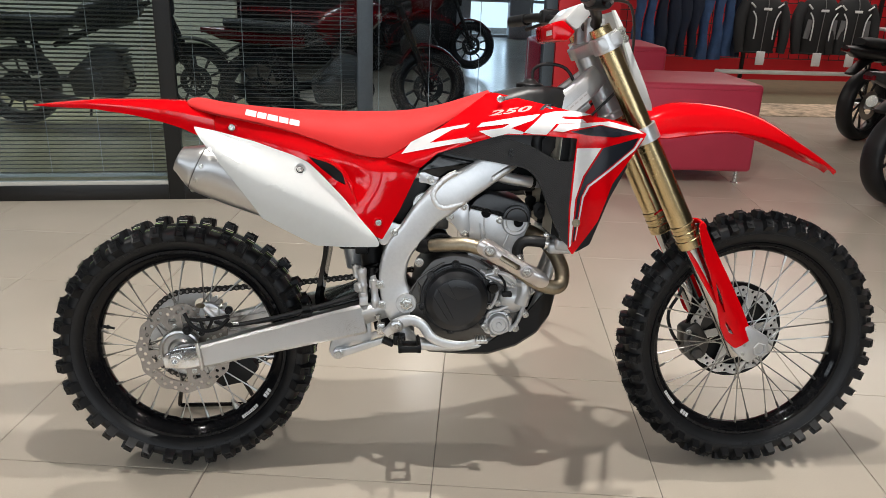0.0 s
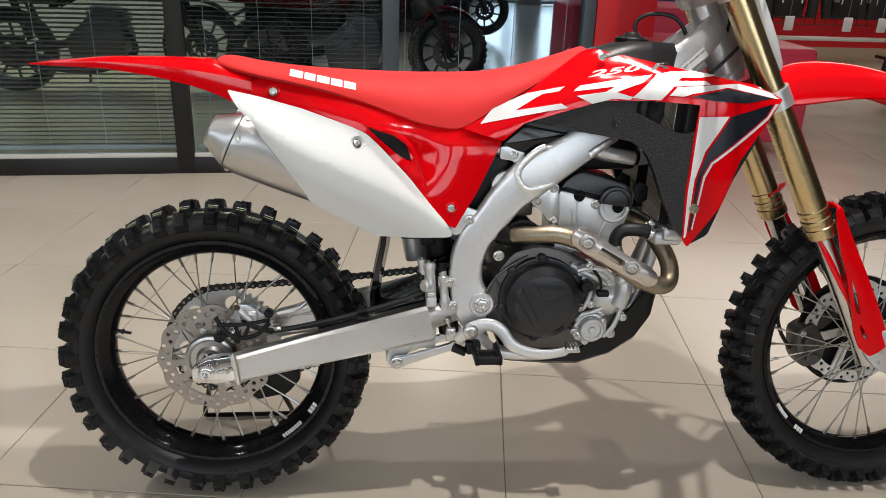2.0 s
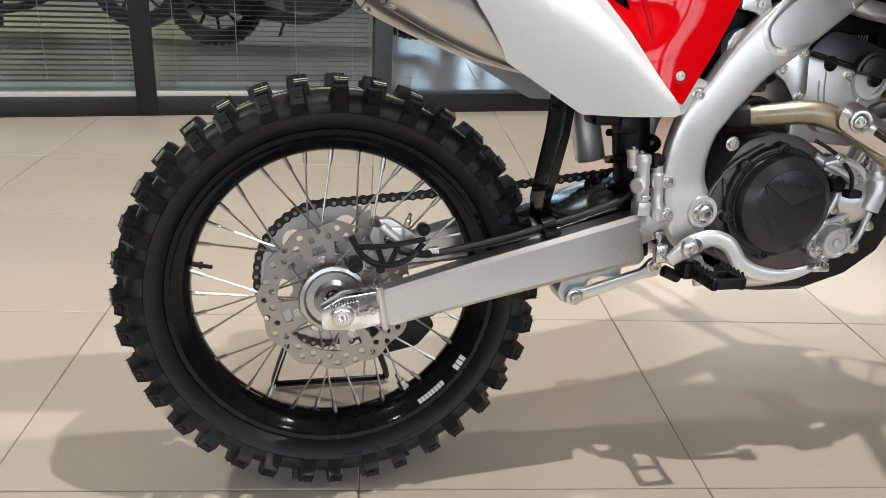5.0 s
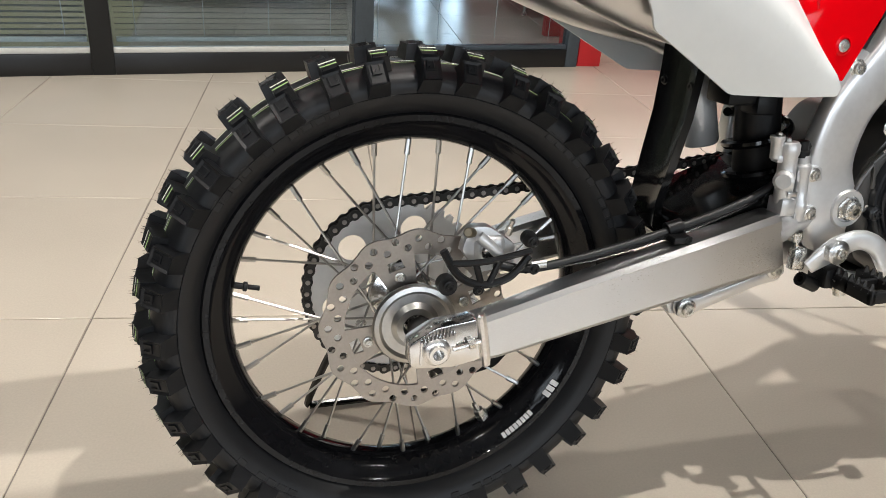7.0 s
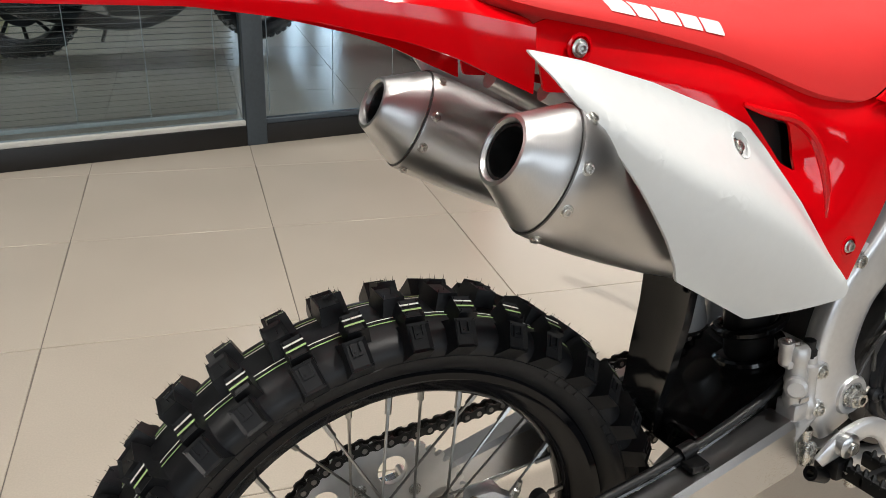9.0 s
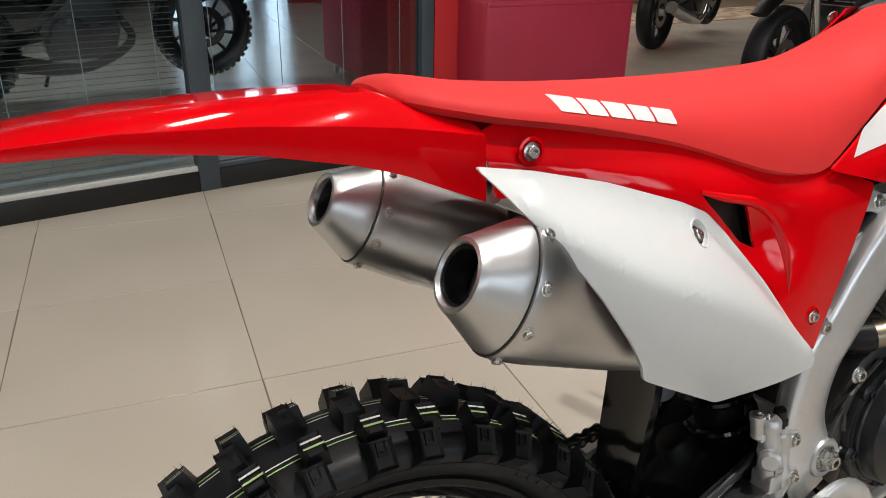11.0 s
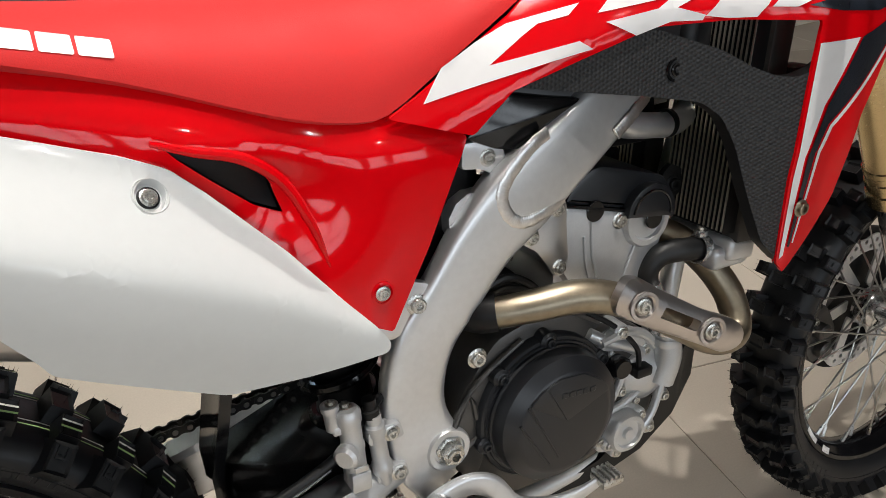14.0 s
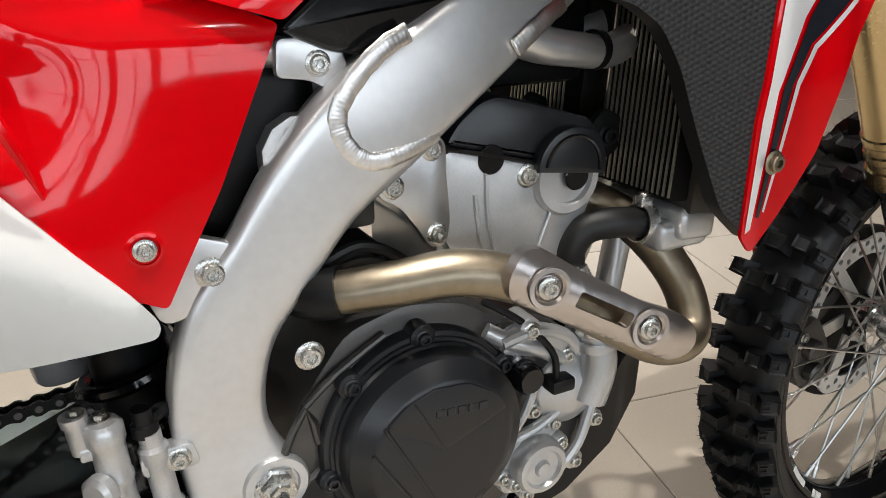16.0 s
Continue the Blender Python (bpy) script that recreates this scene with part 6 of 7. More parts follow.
for a in (0.0, 0.1):
    c = pt(a, 0)
    part("shield_dish", lathe([(0, 0.017), (0.0022, 0.0165), (0.0025, 0.013), (0.0005, 0.011)], (c[0], shield_y(*c) - 0.0005, c[1]), (-0.15, -1, 0), 28), M["shield"], shield)
    bolt((c[0], shield_y(*c) - 0.001, c[1]), shield, (-0.15, -1, 0), r=0.0068)
# skid plate
part("skid_plate", loft([[(x, -w, z + h), (x - 0.004, -w, z), (x, -w * 0.8, z - 0.012), (x, w * 0.8, z - 0.012), (x - 0.004, w, z), (x, w, z + h), (x, w * 0.92, z + h), (x, w * 0.75, z - 0.004), (x, -w * 0.75, z - 0.004), (x, -w * 0.92, z + h)] for x, z, h, w in ((0.615, 0.348, 0.004, 0.085), (0.7, 0.343, 0.01, 0.092), (0.77, 0.343, 0.028, 0.095), (0.84, 0.365, 0.055, 0.097), (0.893, 0.4, 0.085, 0.095), (0.925, 0.445, 0.075, 0.09), (0.942, 0.505, 0.02, 0.075))]), M["black"], bike, "black plastic engine skid plate", smooth=45)

# ---- front end ----
AX = (Vector((1.252, 0.66)) - Vector((1.022, 1.1))).normalized()
for s in (-1, 1):
    y = s * 0.1
    P = lambda t: Vector((1.022 + AX.x * t, y, 1.1 + AX.y * t))
    a3 = Vector((AX.x, 0, AX.y))
    part("fork_tube", lathe([(-0.05, 0.0), (-0.05, 0.025), (-0.02, 0.0265), (0.14, 0.0265), (0.15, 0.027), (0.25, 0.0285), (0.472, 0.0292), (0.474, 0.0308), (0.482, 0.0308), (0.484, 0.0294), (0.493, 0.0294), (0.495, 0.0312), (0.503, 0.0312), (0.505, 0.0298), (0.513, 0.0298), (0.515, 0.032), (0.536, 0.032), (0.539, 0.029), (0.539, 0.0)], P(0), a3, 36), M["gold"], bike, "gold anodised fork tube", smooth=30)
    part("fork_slider", lathe([(0.5, 0.0215), (0.86, 0.0215), (0.86, 0.0)], P(0), a3, 28), M["slider"], bike, "bright fork slider")
    part("fork_foot", join(prism([(1.38, 0.4), (1.395, 0.358), (1.422, 0.331), (1.448, 0.317), (1.46, 0.335), (1.496, 0.348), (1.488, 0.39), (1.47, 0.4), (1.43, 0.42)], y - 0.03, y + 0.026, 0.01, 0.005), lathe([(-0.028, 0.02), (0.031, 0.02), (0.033, 0.018), (0.033, 0.0125), (0.02, 0.012), (0.02, 0)], (1.468, y, 0.356), (0, s, 0), 6)), M["cast"], bike, "cast axle clamp")
    bolt((1.468, y + s * 0.02, 0.356), bike, (0, s, 0), r=0.009, mat=M["black"])
    for dx in (0.43, 0.44):
        bolt((1.424, y + s * 0.029, 0.345 + (dx - 0.43) * 2.5), bike, (0, s, 0), r=0.005)
    GUARD = [(1.272, 0.684), (1.282, 0.69), (1.314, 0.632), (1.362, 0.552), (1.411, 0.468), (1.443, 0.405), (1.443, 0.385), (1.398, 0.362), (1.371, 0.383), (1.354, 0.418), (1.338, 0.478), (1.313, 0.557), (1.297, 0.591), (1.28, 0.648)]
    mid = [(0.36, 1.405), (0.42, 1.378), (0.48, 1.352), (0.557, 1.318), (0.6, 1.296), (0.69, 1.272)]
    gy = lambda x, z: -(0.137 - 7.0 * max(0.0, x - between(mid, z)[0] - 0.01) ** 2)
    bm = panel(GUARD, gy, 0.005, 0.01, 0.006, [[(1.328, 0.54), (1.346, 0.508), (1.363, 0.458), (1.35, 0.464), (1.34, 0.498)], [(1.364, 0.438), (1.376, 0.423), (1.391, 0.399), (1.377, 0.406), (1.367, 0.424)]])
    part("fork_guard", bm if s < 0 else shifted(bm, Matrix.Diagonal((1, -1, 1, 1))), M["red"], bike, "gloss red fork guard", smooth=50)
    part("guard_lip", tube([(1.258, s * 0.116, 0.614), (1.279, s * 0.121, 0.58), (1.314, s * 0.122, 0.525), (1.358, s * 0.124, 0.458), (1.37, s * 0.124, 0.42)], [0.004, 0.0065, 0.0065, 0.006, 0.003], 8, flat=0.45, side=(0, 1, 0)), M["red"], bike, "red rear lip of the fork guard")
    part("guard_collar", tube([(1.235, s * 0.07, 0.672), (1.262, s * 0.082, 0.682), (1.282, s * 0.1, 0.688), (1.288, s * 0.122, 0.684), (1.28, s * 0.134, 0.678)], [0.006, 0.011, 0.013, 0.012, 0.007], 10, flat=0.35), M["red"], bike)


def clamp(t, thick, label, size=1.0):
    c = Vector((1.022 + AX.x * t, 0, 1.1 + AX.y * t))
    pts = [(-0.03, -0.128), (-0.02, -0.134), (0.028, -0.134), (0.038, -0.12), (0.03, -0.07), (0.035, -0.03), (0.035, 0.03), (0.03, 0.07), (0.038, 0.12), (0.028, 0.134), (-0.02, 0.134), (-0.03, 0.128), (-0.034, 0.07), (-0.062, 0.03), (-0.062, -0.03), (-0.034, -0.07)]
    bm = prism([(a * size, b * size) for a, b in pts], -thick / 2, thick / 2, 0.01, 0.004)
    turn = Matrix((( -AX.y, AX.x, 0, c.x), (0, 0, 1, c.y), (AX.x, AX.y, 0, c.z), (0, 0, 0, 1)))
    return part("triple_clamp", shifted(bm, turn), M["cast"], bike, label)


clamp(-0.012, 0.03, "cast upper triple clamp")
clamp(0.225, 0.036, "cast lower triple clamp", 0.9)
for s in (-1, 1):
    for t in (-0.022, -0.002):
        bolt((1.022 + AX.x * t + 0.034, s * 0.125, 1.1 + AX.y * t + 0.018), bike, (0.3, s, 0.2), r=0.0075)
    for t in (-0.012, 0.225):
        part("clamp_collar", lathe([(-0.02, 0.03), (-0.019, 0.0345), (0.019, 0.0345), (0.02, 0.03)], (1.022 + AX.x * t, s * 0.1, 1.1 + AX.y * t), (AX.x, 0, AX.y), 36), M["frame"], bike, "bright clamp collar round the fork")
# front number plate, fender
secs = []
for z, xb, xf, w in ((1.185, 1.03, 1.045, 0.088), (1.153, 1.04, 1.062, 0.1), (1.089, 1.064, 1.09, 0.105), (1.016, 1.095, 1.128, 0.1), (0.971, 1.112, 1.152, 0.085), (0.955, 1.122, 1.158, 0.075)):
    xb = xb + 0.004
    o = [(xb, -w, z), (xb + (xf - xb) * 0.55, -w * 0.97, z), (xf - 0.004, -w * 0.9, z), (xf, -w * 0.6, z), (xf + 0.002, 0, z)]
    o = o + [(a, -b, c) for a, b, c in o[-2::-1]]
    secs.append(o + [(a - 0.004, b * 0.95, c) for a, b, c in o[::-1]])
part("number_plate", loft(secs), M["white"], bike, "plain white front number plate", smooth=60)
FF = [(1.04, 0.9, 0.02, 0.045), (1.12, 0.935, 0.04, 0.055), (1.19, 0.963, 0.074, 0.062), (1.25, 0.976, 0.08, 0.066), (1.35, 0.97, 0.0635, 0.07), (1.45, 0.946, 0.052, 0.07), (1.55, 0.893, 0.035, 0.066), (1.62, 0.848, 0.02, 0.052), (1.672, 0.812, 0.006, 0.03)]
secs = []
for q in curve([(a, b, c) for a, b, c, w in FF], 3):
    w = between([(a, d) for a, b, c, d in FF], q.x)[0]
    outer = [(q.x, -w * 1.05, q.y - q.z), (q.x, -w, q.y - q.z * 0.45), (q.x, -w * 0.8, q.y - 0.012), (q.x, -w * 0.4, q.y - 0.003), (q.x, 0, q.y), (q.x, w * 0.4, q.y - 0.003), (q.x, w * 0.8, q.y - 0.012), (q.x, w, q.y - q.z * 0.45), (q.x, w * 1.05, q.y - q.z)]
    secs.append(outer + [(a, b * 0.94, c - 0.0035) for a, b, c in outer[::-1]])
part("front_fender", loft(secs), M["red"], bike, "gloss red plastic front fender", smooth=48)
# handlebar with pad, grips, levers
part("handlebar", tube([(0.885, -0.4, 1.187), (0.925, -0.27, 1.19), (0.975, -0.15, 1.172), (1.0, -0.06, 1.155), (1.0, 0.06, 1.155), (0.975, 0.15, 1.172), (0.925, 0.27, 1.19), (0.885, 0.4, 1.187)], 0.0125, 14), M["black"], bike, "black tapered handlebar")
for s in (-1, 1):
    part("bar_clamp", box(0.98, 1.025, s * 0.045 - 0.015, s * 0.045 + 0.015, 1.11, 1.17, 0.006), M["cast"], bike)
part("bar_pad", prism([(0.892, 1.112), (0.928, 1.113), (0.945, 1.135), (0.915, 1.16), (0.888, 1.152)], -0.095, 0.095, 0.008, 0.005), M["red"], bike, "red end of the handlebar pad")
part("bar_pad_top", prism([(0.916, 1.1605), (0.946, 1.136), (0.988, 1.185), (0.982, 1.205), (0.95, 1.197)], -0.098, 0.098, 0.008, 0.005), M["white"], bike, "white top of the handlebar pad")
for k in range(5):
    part("pad_mark", box(0.8895, 0.8915, -0.088 + 0.012 * k, -0.079 + 0.012 * k, 1.125, 1.142, 0.0005, 1), M["decal_white"], bike, "white bar on the pad")
for s in (-1, 1):
    part("grip", tube([(0.88, s * 0.408, 1.1868), (0.908, s * 0.325, 1.1885)], 0.0165, 14, 1), M["rubber"], bike, "black rubber grip")
    part("lever", tube([(0.95, s * 0.24, 1.19), (0.967, s * 0.28, 1.184), (0.948, s * 0.35, 1.175), (0.925, s * 0.41, 1.166)], [0.008, 0.006, 0.005, 0.006], 10), M["black"], bike, "black hand lever")
    part("lever_perch", box(0.928, 0.978, min(s * 0.21, s * 0.26), max(s * 0.21, s * 0.26), 1.172, 1.21, 0.008, 2), M["black"], bike)
    part("control_cable", tube([(0.965, s * 0.25, 1.19), (1.05, s * 0.16, 1.19), (1.09, s * 0.08, 1.11), (1.08, s * 0.05, 1.02), (1.01, s * 0.045, 0.94)], 0.0035, 8), M["hose"], bike)
# front caliper behind the wheel
part("front_caliper", join(prism([(1.369, 0.378), (1.331, 0.356), (1.334, 0.32), (1.337, 0.289), (1.359, 0.261), (1.401, 0.277), (1.41, 0.32), (1.385, 0.36)], 0.03, 0.085, 0.012, 0.006),
                          lathe([(0, 0.016), (0.014, 0.016), (0.017, 0.012), (0.017, 0)], (1.36, 0.03, 0.33), (0, -1, 0), 18), lathe([(0, 0.016), (0.014, 0.016), (0.017, 0.012), (0.017, 0)], (1.37, 0.03, 0.292), (0, -1, 0), 18),
                          prism([(1.37, 0.36), (1.385, 0.43), (1.43, 0.44), (1.445, 0.39), (1.4, 0.35)], 0.05, 0.07, 0.008, 0.003, [circle(1.41, 0.405, 0.014, 16)])), M["case"], bike, "dark cast front brake caliper", smooth=35)
bolt((1.345, 0.028, 0.35), bike, r=0.006)
part("front_brake_hose", tube([(1.335, 0.06, 0.302), (1.308, 0.065, 0.345), (1.3, 0.07, 0.397), (1.335, 0.08, 0.473), (1.3, 0.11, 0.58), (1.25, 0.125, 0.68), (1.2, 0.12, 0.75)], 0.0048, 8), M["hose"], bike, "black front brake hose")

# ---- things round the motorcycle ----
M.update(
    sofa=material("red_leatherette", (0.5, 0.036, 0.075), rough=0.42, vary=0.08, grain=320, bump=0.15),
    denim=material("blue_denim", (0.035, 0.075, 0.17), rough=0.9, vary=0.45, grain=420, bump=0.3, blotch=9),
    denim_dark=material("dark_denim", (0.008, 0.014, 0.032), rough=0.9, vary=0.3, grain=420, bump=0.3, blotch=9),
    jacket=material("black_textile", (0.012, 0.012, 0.013), rough=0.75, vary=0.3, grain=200, bump=0.3),
    jacket_grey=material("grey_textile", (0.16, 0.16, 0.165), rough=0.8, vary=0.2, grain=200, bump=0.3),
    reflective=material("pale_reflective_piping", (0.7, 0.7, 0.7), rough=0.4),
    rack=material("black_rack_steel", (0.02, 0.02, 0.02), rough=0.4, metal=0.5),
    shelf=material("white_shelf_edge", (0.6, 0.6, 0.58), rough=0.4),
    rug=material("patterned_wool_rug", (0.5, 0.38, 0.27), rough=0.95, vary=0.75, grain=13, bump=0.4, blotch=5),
    carpet=material("brown_carpet", (0.2, 0.16, 0.1), rough=0.95, vary=0.2, grain=150, bump=0.3),
    gold_carpet=material("golden_carpet", (0.34, 0.3, 0.17), rough=0.95, vary=0.15, grain=150, bump=0.2),
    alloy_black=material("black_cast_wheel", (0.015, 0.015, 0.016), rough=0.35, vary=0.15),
    paint_dark=material("dark_red_paint", (0.12, 0.005, 0.008), rough=0.2),
    chrome_pipe=material("chrome_exhaust", (0.7, 0.7, 0.7), rough=0.15, metal=1.0),
    column=material("pale_column_paint", (0.5, 0.52, 0.55), rough=0.7),
)
DAY = glowing("daylight_outside", (0.82, 0.92, 1.0), 2.4)

tagged(part("red_pillar", box(1.515, 1.64, 2.7, 2.95, 0, CEILING, 0.004), M["red_wall"]), "red painted pillar beside the glass partition", "pillar", kind="structure")
tagged(part("red_board", box(1.64, 2.1, 3.42, 3.47, 0, 2.2, 0.003), M["red_wall"]), "red display board standing behind the armchair", "board")


def armchair(place, back):
    """A square leatherette lounge block with piped edges on short chrome legs."""
    root = empty("armchair", "square red leatherette armchair on chrome legs", "armchair", "red armchairs", place)
    w, d, h = 0.485, 0.36, 0.66 if not back else 0.8
    part("body", box(-w, w, -d, d, 0.09, h, 0.028, 4), M["sofa"], root)
    part("seam", tube([(-w + 0.02, -d - 0.001, h - 0.035), (w - 0.02, -d - 0.001, h - 0.035)], 0.003, 6, 1), M["sofa"], root)
    for x in (-w + 0.07, w - 0.07):
        for y in (-d + 0.07, d - 0.07):
            part("leg", lathe([(0, 0), (0, 0.024), (0.006, 0.026), (0.01, 0.016), (0.095, 0.014), (0.095, 0)], (x, y, 0), (0, 0, 1), 18), M["chrome"], root, "chrome leg")
    return root


armchair(pose(2.487, 3.34, 0, 0, 0, -3), False)
armchair(pose(2.2, 4.35, 0, 0, 0, -3), True)


def street_bike(place, label, painted, knobbly=False, shaded=False):
    """A parked road motorcycle: wheels, frame, engine, tank, seat, fork, bars, exhaust."""
    # behind the glass, chrome and castings turn black to stand for shade
    bright, steel, cast = (M["rack"], M["alloy_black"], M["alloy_black"]) if shaded else (M["chrome_pipe"], M["disc"], M["cast"])
    root = empty("parked_motorcycle", label, "motorcycle", "parked motorcycles", place)
    for name, x, r, w in (("rear_wheel", 0.0, 0.31, 0.07), ("front_wheel", 1.38, 0.3, 0.055)):
        tyre_prof = [(-w * 0.6, r - 0.085), (-w, r - 0.055), (-w * 0.8, r - 0.015), (0, r), (w * 0.8, r - 0.015), (w, r - 0.055), (w * 0.6, r - 0.085)]
        wheel = part(name, lathe([(p.x, p.y) for p in curve(tyre_prof, 4)], (0, 0, 0), (0, 1, 0), 64), M["rubber"], root, "black road tyre", place=Matrix.Translation((x, 0, r)))
        part("wheel_rim", lathe([(-w * 0.6, r - 0.08), (-w * 0.66, r - 0.09), (-w * 0.5, r - 0.1), (0, r - 0.105), (w * 0.5, r - 0.1), (w * 0.66, r - 0.09), (w * 0.6, r - 0.08)], (0, 0, 0), (0, 1, 0), 56), M["alloy_black"], wheel)
        first = None
        bm = tube([(0.03, 0, 0.02), (0.012, 0.008, 0.09), (0.0, 0, r - 0.1)], [0.014, 0.01, 0.012], 8)
        for k in range(10):
            m = Matrix.Rotation(2 * math.pi * k / 10, 4, "Y")
            first = again(first, m, wheel) if first else part("wheel_spoke", bm, M["alloy_black"], wheel, place=m)
        part("brake_disc", lathe([(-0.05, 0.075), (-0.05, 0.125), (-0.046, 0.125), (-0.046, 0.075)], (0, 0, 0), (0, 1, 0), 40, closed=True), steel, wheel)
        part("wheel_hub", lathe([(-0.08, 0), (-0.08, 0.03), (0.08, 0.03), (0.08, 0)], (0, 0, 0), (0, 1, 0), 20), cast, wheel)
        if knobbly:
            bm = knob_mesh(0.035, 0.026, 0.016)
            first = None
            for k in range(40):
                for s in (-1, 1):
                    m = Matrix.Rotation((k + 0.25 * s) * 2 * math.pi / 40, 4, "Y") @ Matrix.Translation((0, s * w * 0.5, r - 0.008)) @ Matrix.Rotation(-0.4 * s, 4, "X")
                    first = again(first, m, wheel) if first else part("wheel_knob", bm, M["rubber"], wheel, place=m)
    part("swingarm", join(tube([(0, -0.11, 0.31), (0.5, -0.1, 0.36)], 0.025, 10, 1), tube([(0, 0.11, 0.31), (0.5, 0.1, 0.36)], 0.025, 10, 1), tube([(0.5, -0.11, 0.36), (0.5, 0.11, 0.36)], 0.03, 10, 1)), M["rack"], root)
    part("engine", join(prism([(0.45, 0.22), (0.42, 0.4), (0.55, 0.5), (0.68, 0.62), (0.82, 0.58), (0.86, 0.36), (0.8, 0.2)], -0.16, 0.16, 0.03, 0.02), lathe([(0, 0.11), (0.03, 0.11), (0.045, 0.09), (0.045, 0)], (0.58, -0.16, 0.35), (0, -1, 0), 30)), M["case"], root, "dark finned engine")
    for k in range(5):
        part("engine_fin", prism([(0.6, 0.5 + 0.026 * k), (0.6, 0.508 + 0.026 * k), (0.86, 0.47 + 0.026 * k), (0.86, 0.462 + 0.026 * k)], -0.13, 0.13, 0.002, 0), cast, root)
    part("frame_tube", join(*[tube([(0.35, s * 0.1, 0.62), (0.5, s * 0.12, 0.68), (0.8, s * 0.1, 0.8), (1.08, s * 0.04, 0.92)], 0.02, 10) for s in (-1, 1)]), M["rack"], root)
    part("fuel_tank", loft([[(x, w * math.cos(a), z + h * math.sin(a)) for a in [2 * math.pi * k / 16 for k in range(16)]] for x, w, h, z in ((0.5, 0.08, 0.04, 0.8), (0.58, 0.13, 0.1, 0.83), (0.75, 0.16, 0.14, 0.86), (0.92, 0.15, 0.13, 0.88), (1.02, 0.09, 0.07, 0.9))]), painted, root, smooth=60)
    part("seat", loft([[(x, w * math.cos(a), z + h * math.sin(a)) for a in [2 * math.pi * k / 14 for k in range(14)]] for x, w, h, z in ((-0.22, 0.06, 0.03, 0.86), (-0.1, 0.11, 0.05, 0.84), (0.2, 0.13, 0.05, 0.8), (0.45, 0.11, 0.05, 0.79), (0.54, 0.08, 0.04, 0.82))]), M["jacket"], root, "black dual seat", smooth=60)
    part("tail", loft([[(x, w * math.cos(a), z + h * math.sin(a)) for a in [2 * math.pi * k / 12 for k in range(12)]] for x, w, h, z in ((-0.4, 0.03, 0.02, 0.82), (-0.25, 0.08, 0.05, 0.78), (0.1, 0.12, 0.06, 0.72), (0.4, 0.12, 0.06, 0.7))]), painted, root, smooth=60)
    part("tail_lamp", box(-0.4, -0.38, -0.04, 0.04, 0.79, 0.82, 0.006), M["paint_dark"], root, "dark red tail lamp")
    part("rear_mudguard", tube([(0.16, 0, 0.7), (-0.08, 0, 0.69), (-0.28, 0, 0.6)], [0.07, 0.065, 0.05], 10, flat=0.25, side=(-0.3, 0, 1)), M["black"], root)
    part("exhaust", tube([(0.85, -0.1, 0.45), (0.9, -0.14, 0.28), (0.6, -0.18, 0.17), (0.2, -0.2, 0.26), (-0.25, -0.22, 0.4)], [0.022, 0.025, 0.03, 0.055, 0.05], 16), bright, root, "chrome exhaust")
    for s in (-1, 1):
        part("fork", tube([(1.38, s * 0.11, 0.3), (1.16, s * 0.1, 0.95)], 0.024, 12, 1), bright, root)
        part("shock", tube([(0.18, s * 0.13, 0.4), (0.1, s * 0.12, 0.7)], 0.028, 12, 1), bright, root)
        part("mirror", lathe([(0, 0.0), (0.002, 0.055), (0.02, 0.04), (0.025, 0)], (1.0, s * 0.36, 1.2), (1, 0, 0), 20), M["black"], root)
    part("handlebar", tube([(0.9, -0.38, 1.04), (1.02, -0.2, 1.06), (1.12, 0, 1.02), (1.02, 0.2, 1.06), (0.9, 0.38, 1.04)], 0.014, 10), M["rack"], root)
    part("headlamp", lathe([(-0.1, 0), (-0.08, 0.06), (0.0, 0.09), (0.02, 0.085), (0.03, 0)], (1.24, 0, 0.9), (1, 0, 0), 28), bright, root, "round headlamp")
    part("front_mudguard", tube([(1.15, 0, 0.5), (1.3, 0, 0.635), (1.5, 0, 0.6), (1.65, 0, 0.47)], [0.05, 0.06, 0.06, 0.04], 10, flat=0.25, side=(-0.6, 0, 0.8)), painted, root)
    part("side_stand", tube([(0.5, 0.1, 0.25), (0.42, 0.24, 0.01)], 0.012, 8, 1), M["rack"], root)
    return root


street_bike(pose(4.74, 4.6, 0, 0, -3, 25), "black roadster motorcycle with chrome exhaust parked on tiles", M["alloy_black"])
street_bike(pose(3.72, 2.54, 0, 0, -3, 12), "black street motorcycle parked near the armchairs", M["alloy_black"])
# the last three have shade put into their metal colours, as silhouettes
street_bike(pose(0.4, 8.9, 0, 0, -3, -4), "motorcycle with knobbly tyres, coloured dark as a shaded silhouette behind the glass", M["paint_dark"], True, True)
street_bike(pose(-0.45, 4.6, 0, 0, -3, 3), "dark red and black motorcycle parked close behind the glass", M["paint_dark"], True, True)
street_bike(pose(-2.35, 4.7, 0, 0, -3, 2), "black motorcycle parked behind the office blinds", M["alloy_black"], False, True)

# clothes rack against a red grid wall
tagged(part("wall_display", box(2.9, 9.5, 8.9, 9.0, 0, CEILING, 0), M["red_wall"]), "red display wall behind the clothes", "wall", kind="structure")
grid = empty("grid_panel", "red wire grid panel on the display wall", "grid panel")
for k in range(44):
    x = 3.0 + 0.15 * k
    part("wire", tube([(x, 8.86, 0.3), (x, 8.86, 1.9)], 0.006, 5, 1), M["rack"], grid)
for k in range(11):
    part("wire", tube([(3.0, 8.85, 0.3 + 0.15 * k), (9.45, 8.85, 0.3 + 0.15 * k)], 0.006, 5, 1), M["rack"], grid)
rack = empty("clothes_rack", "black steel clothes rack with a white base shelf", "rack")
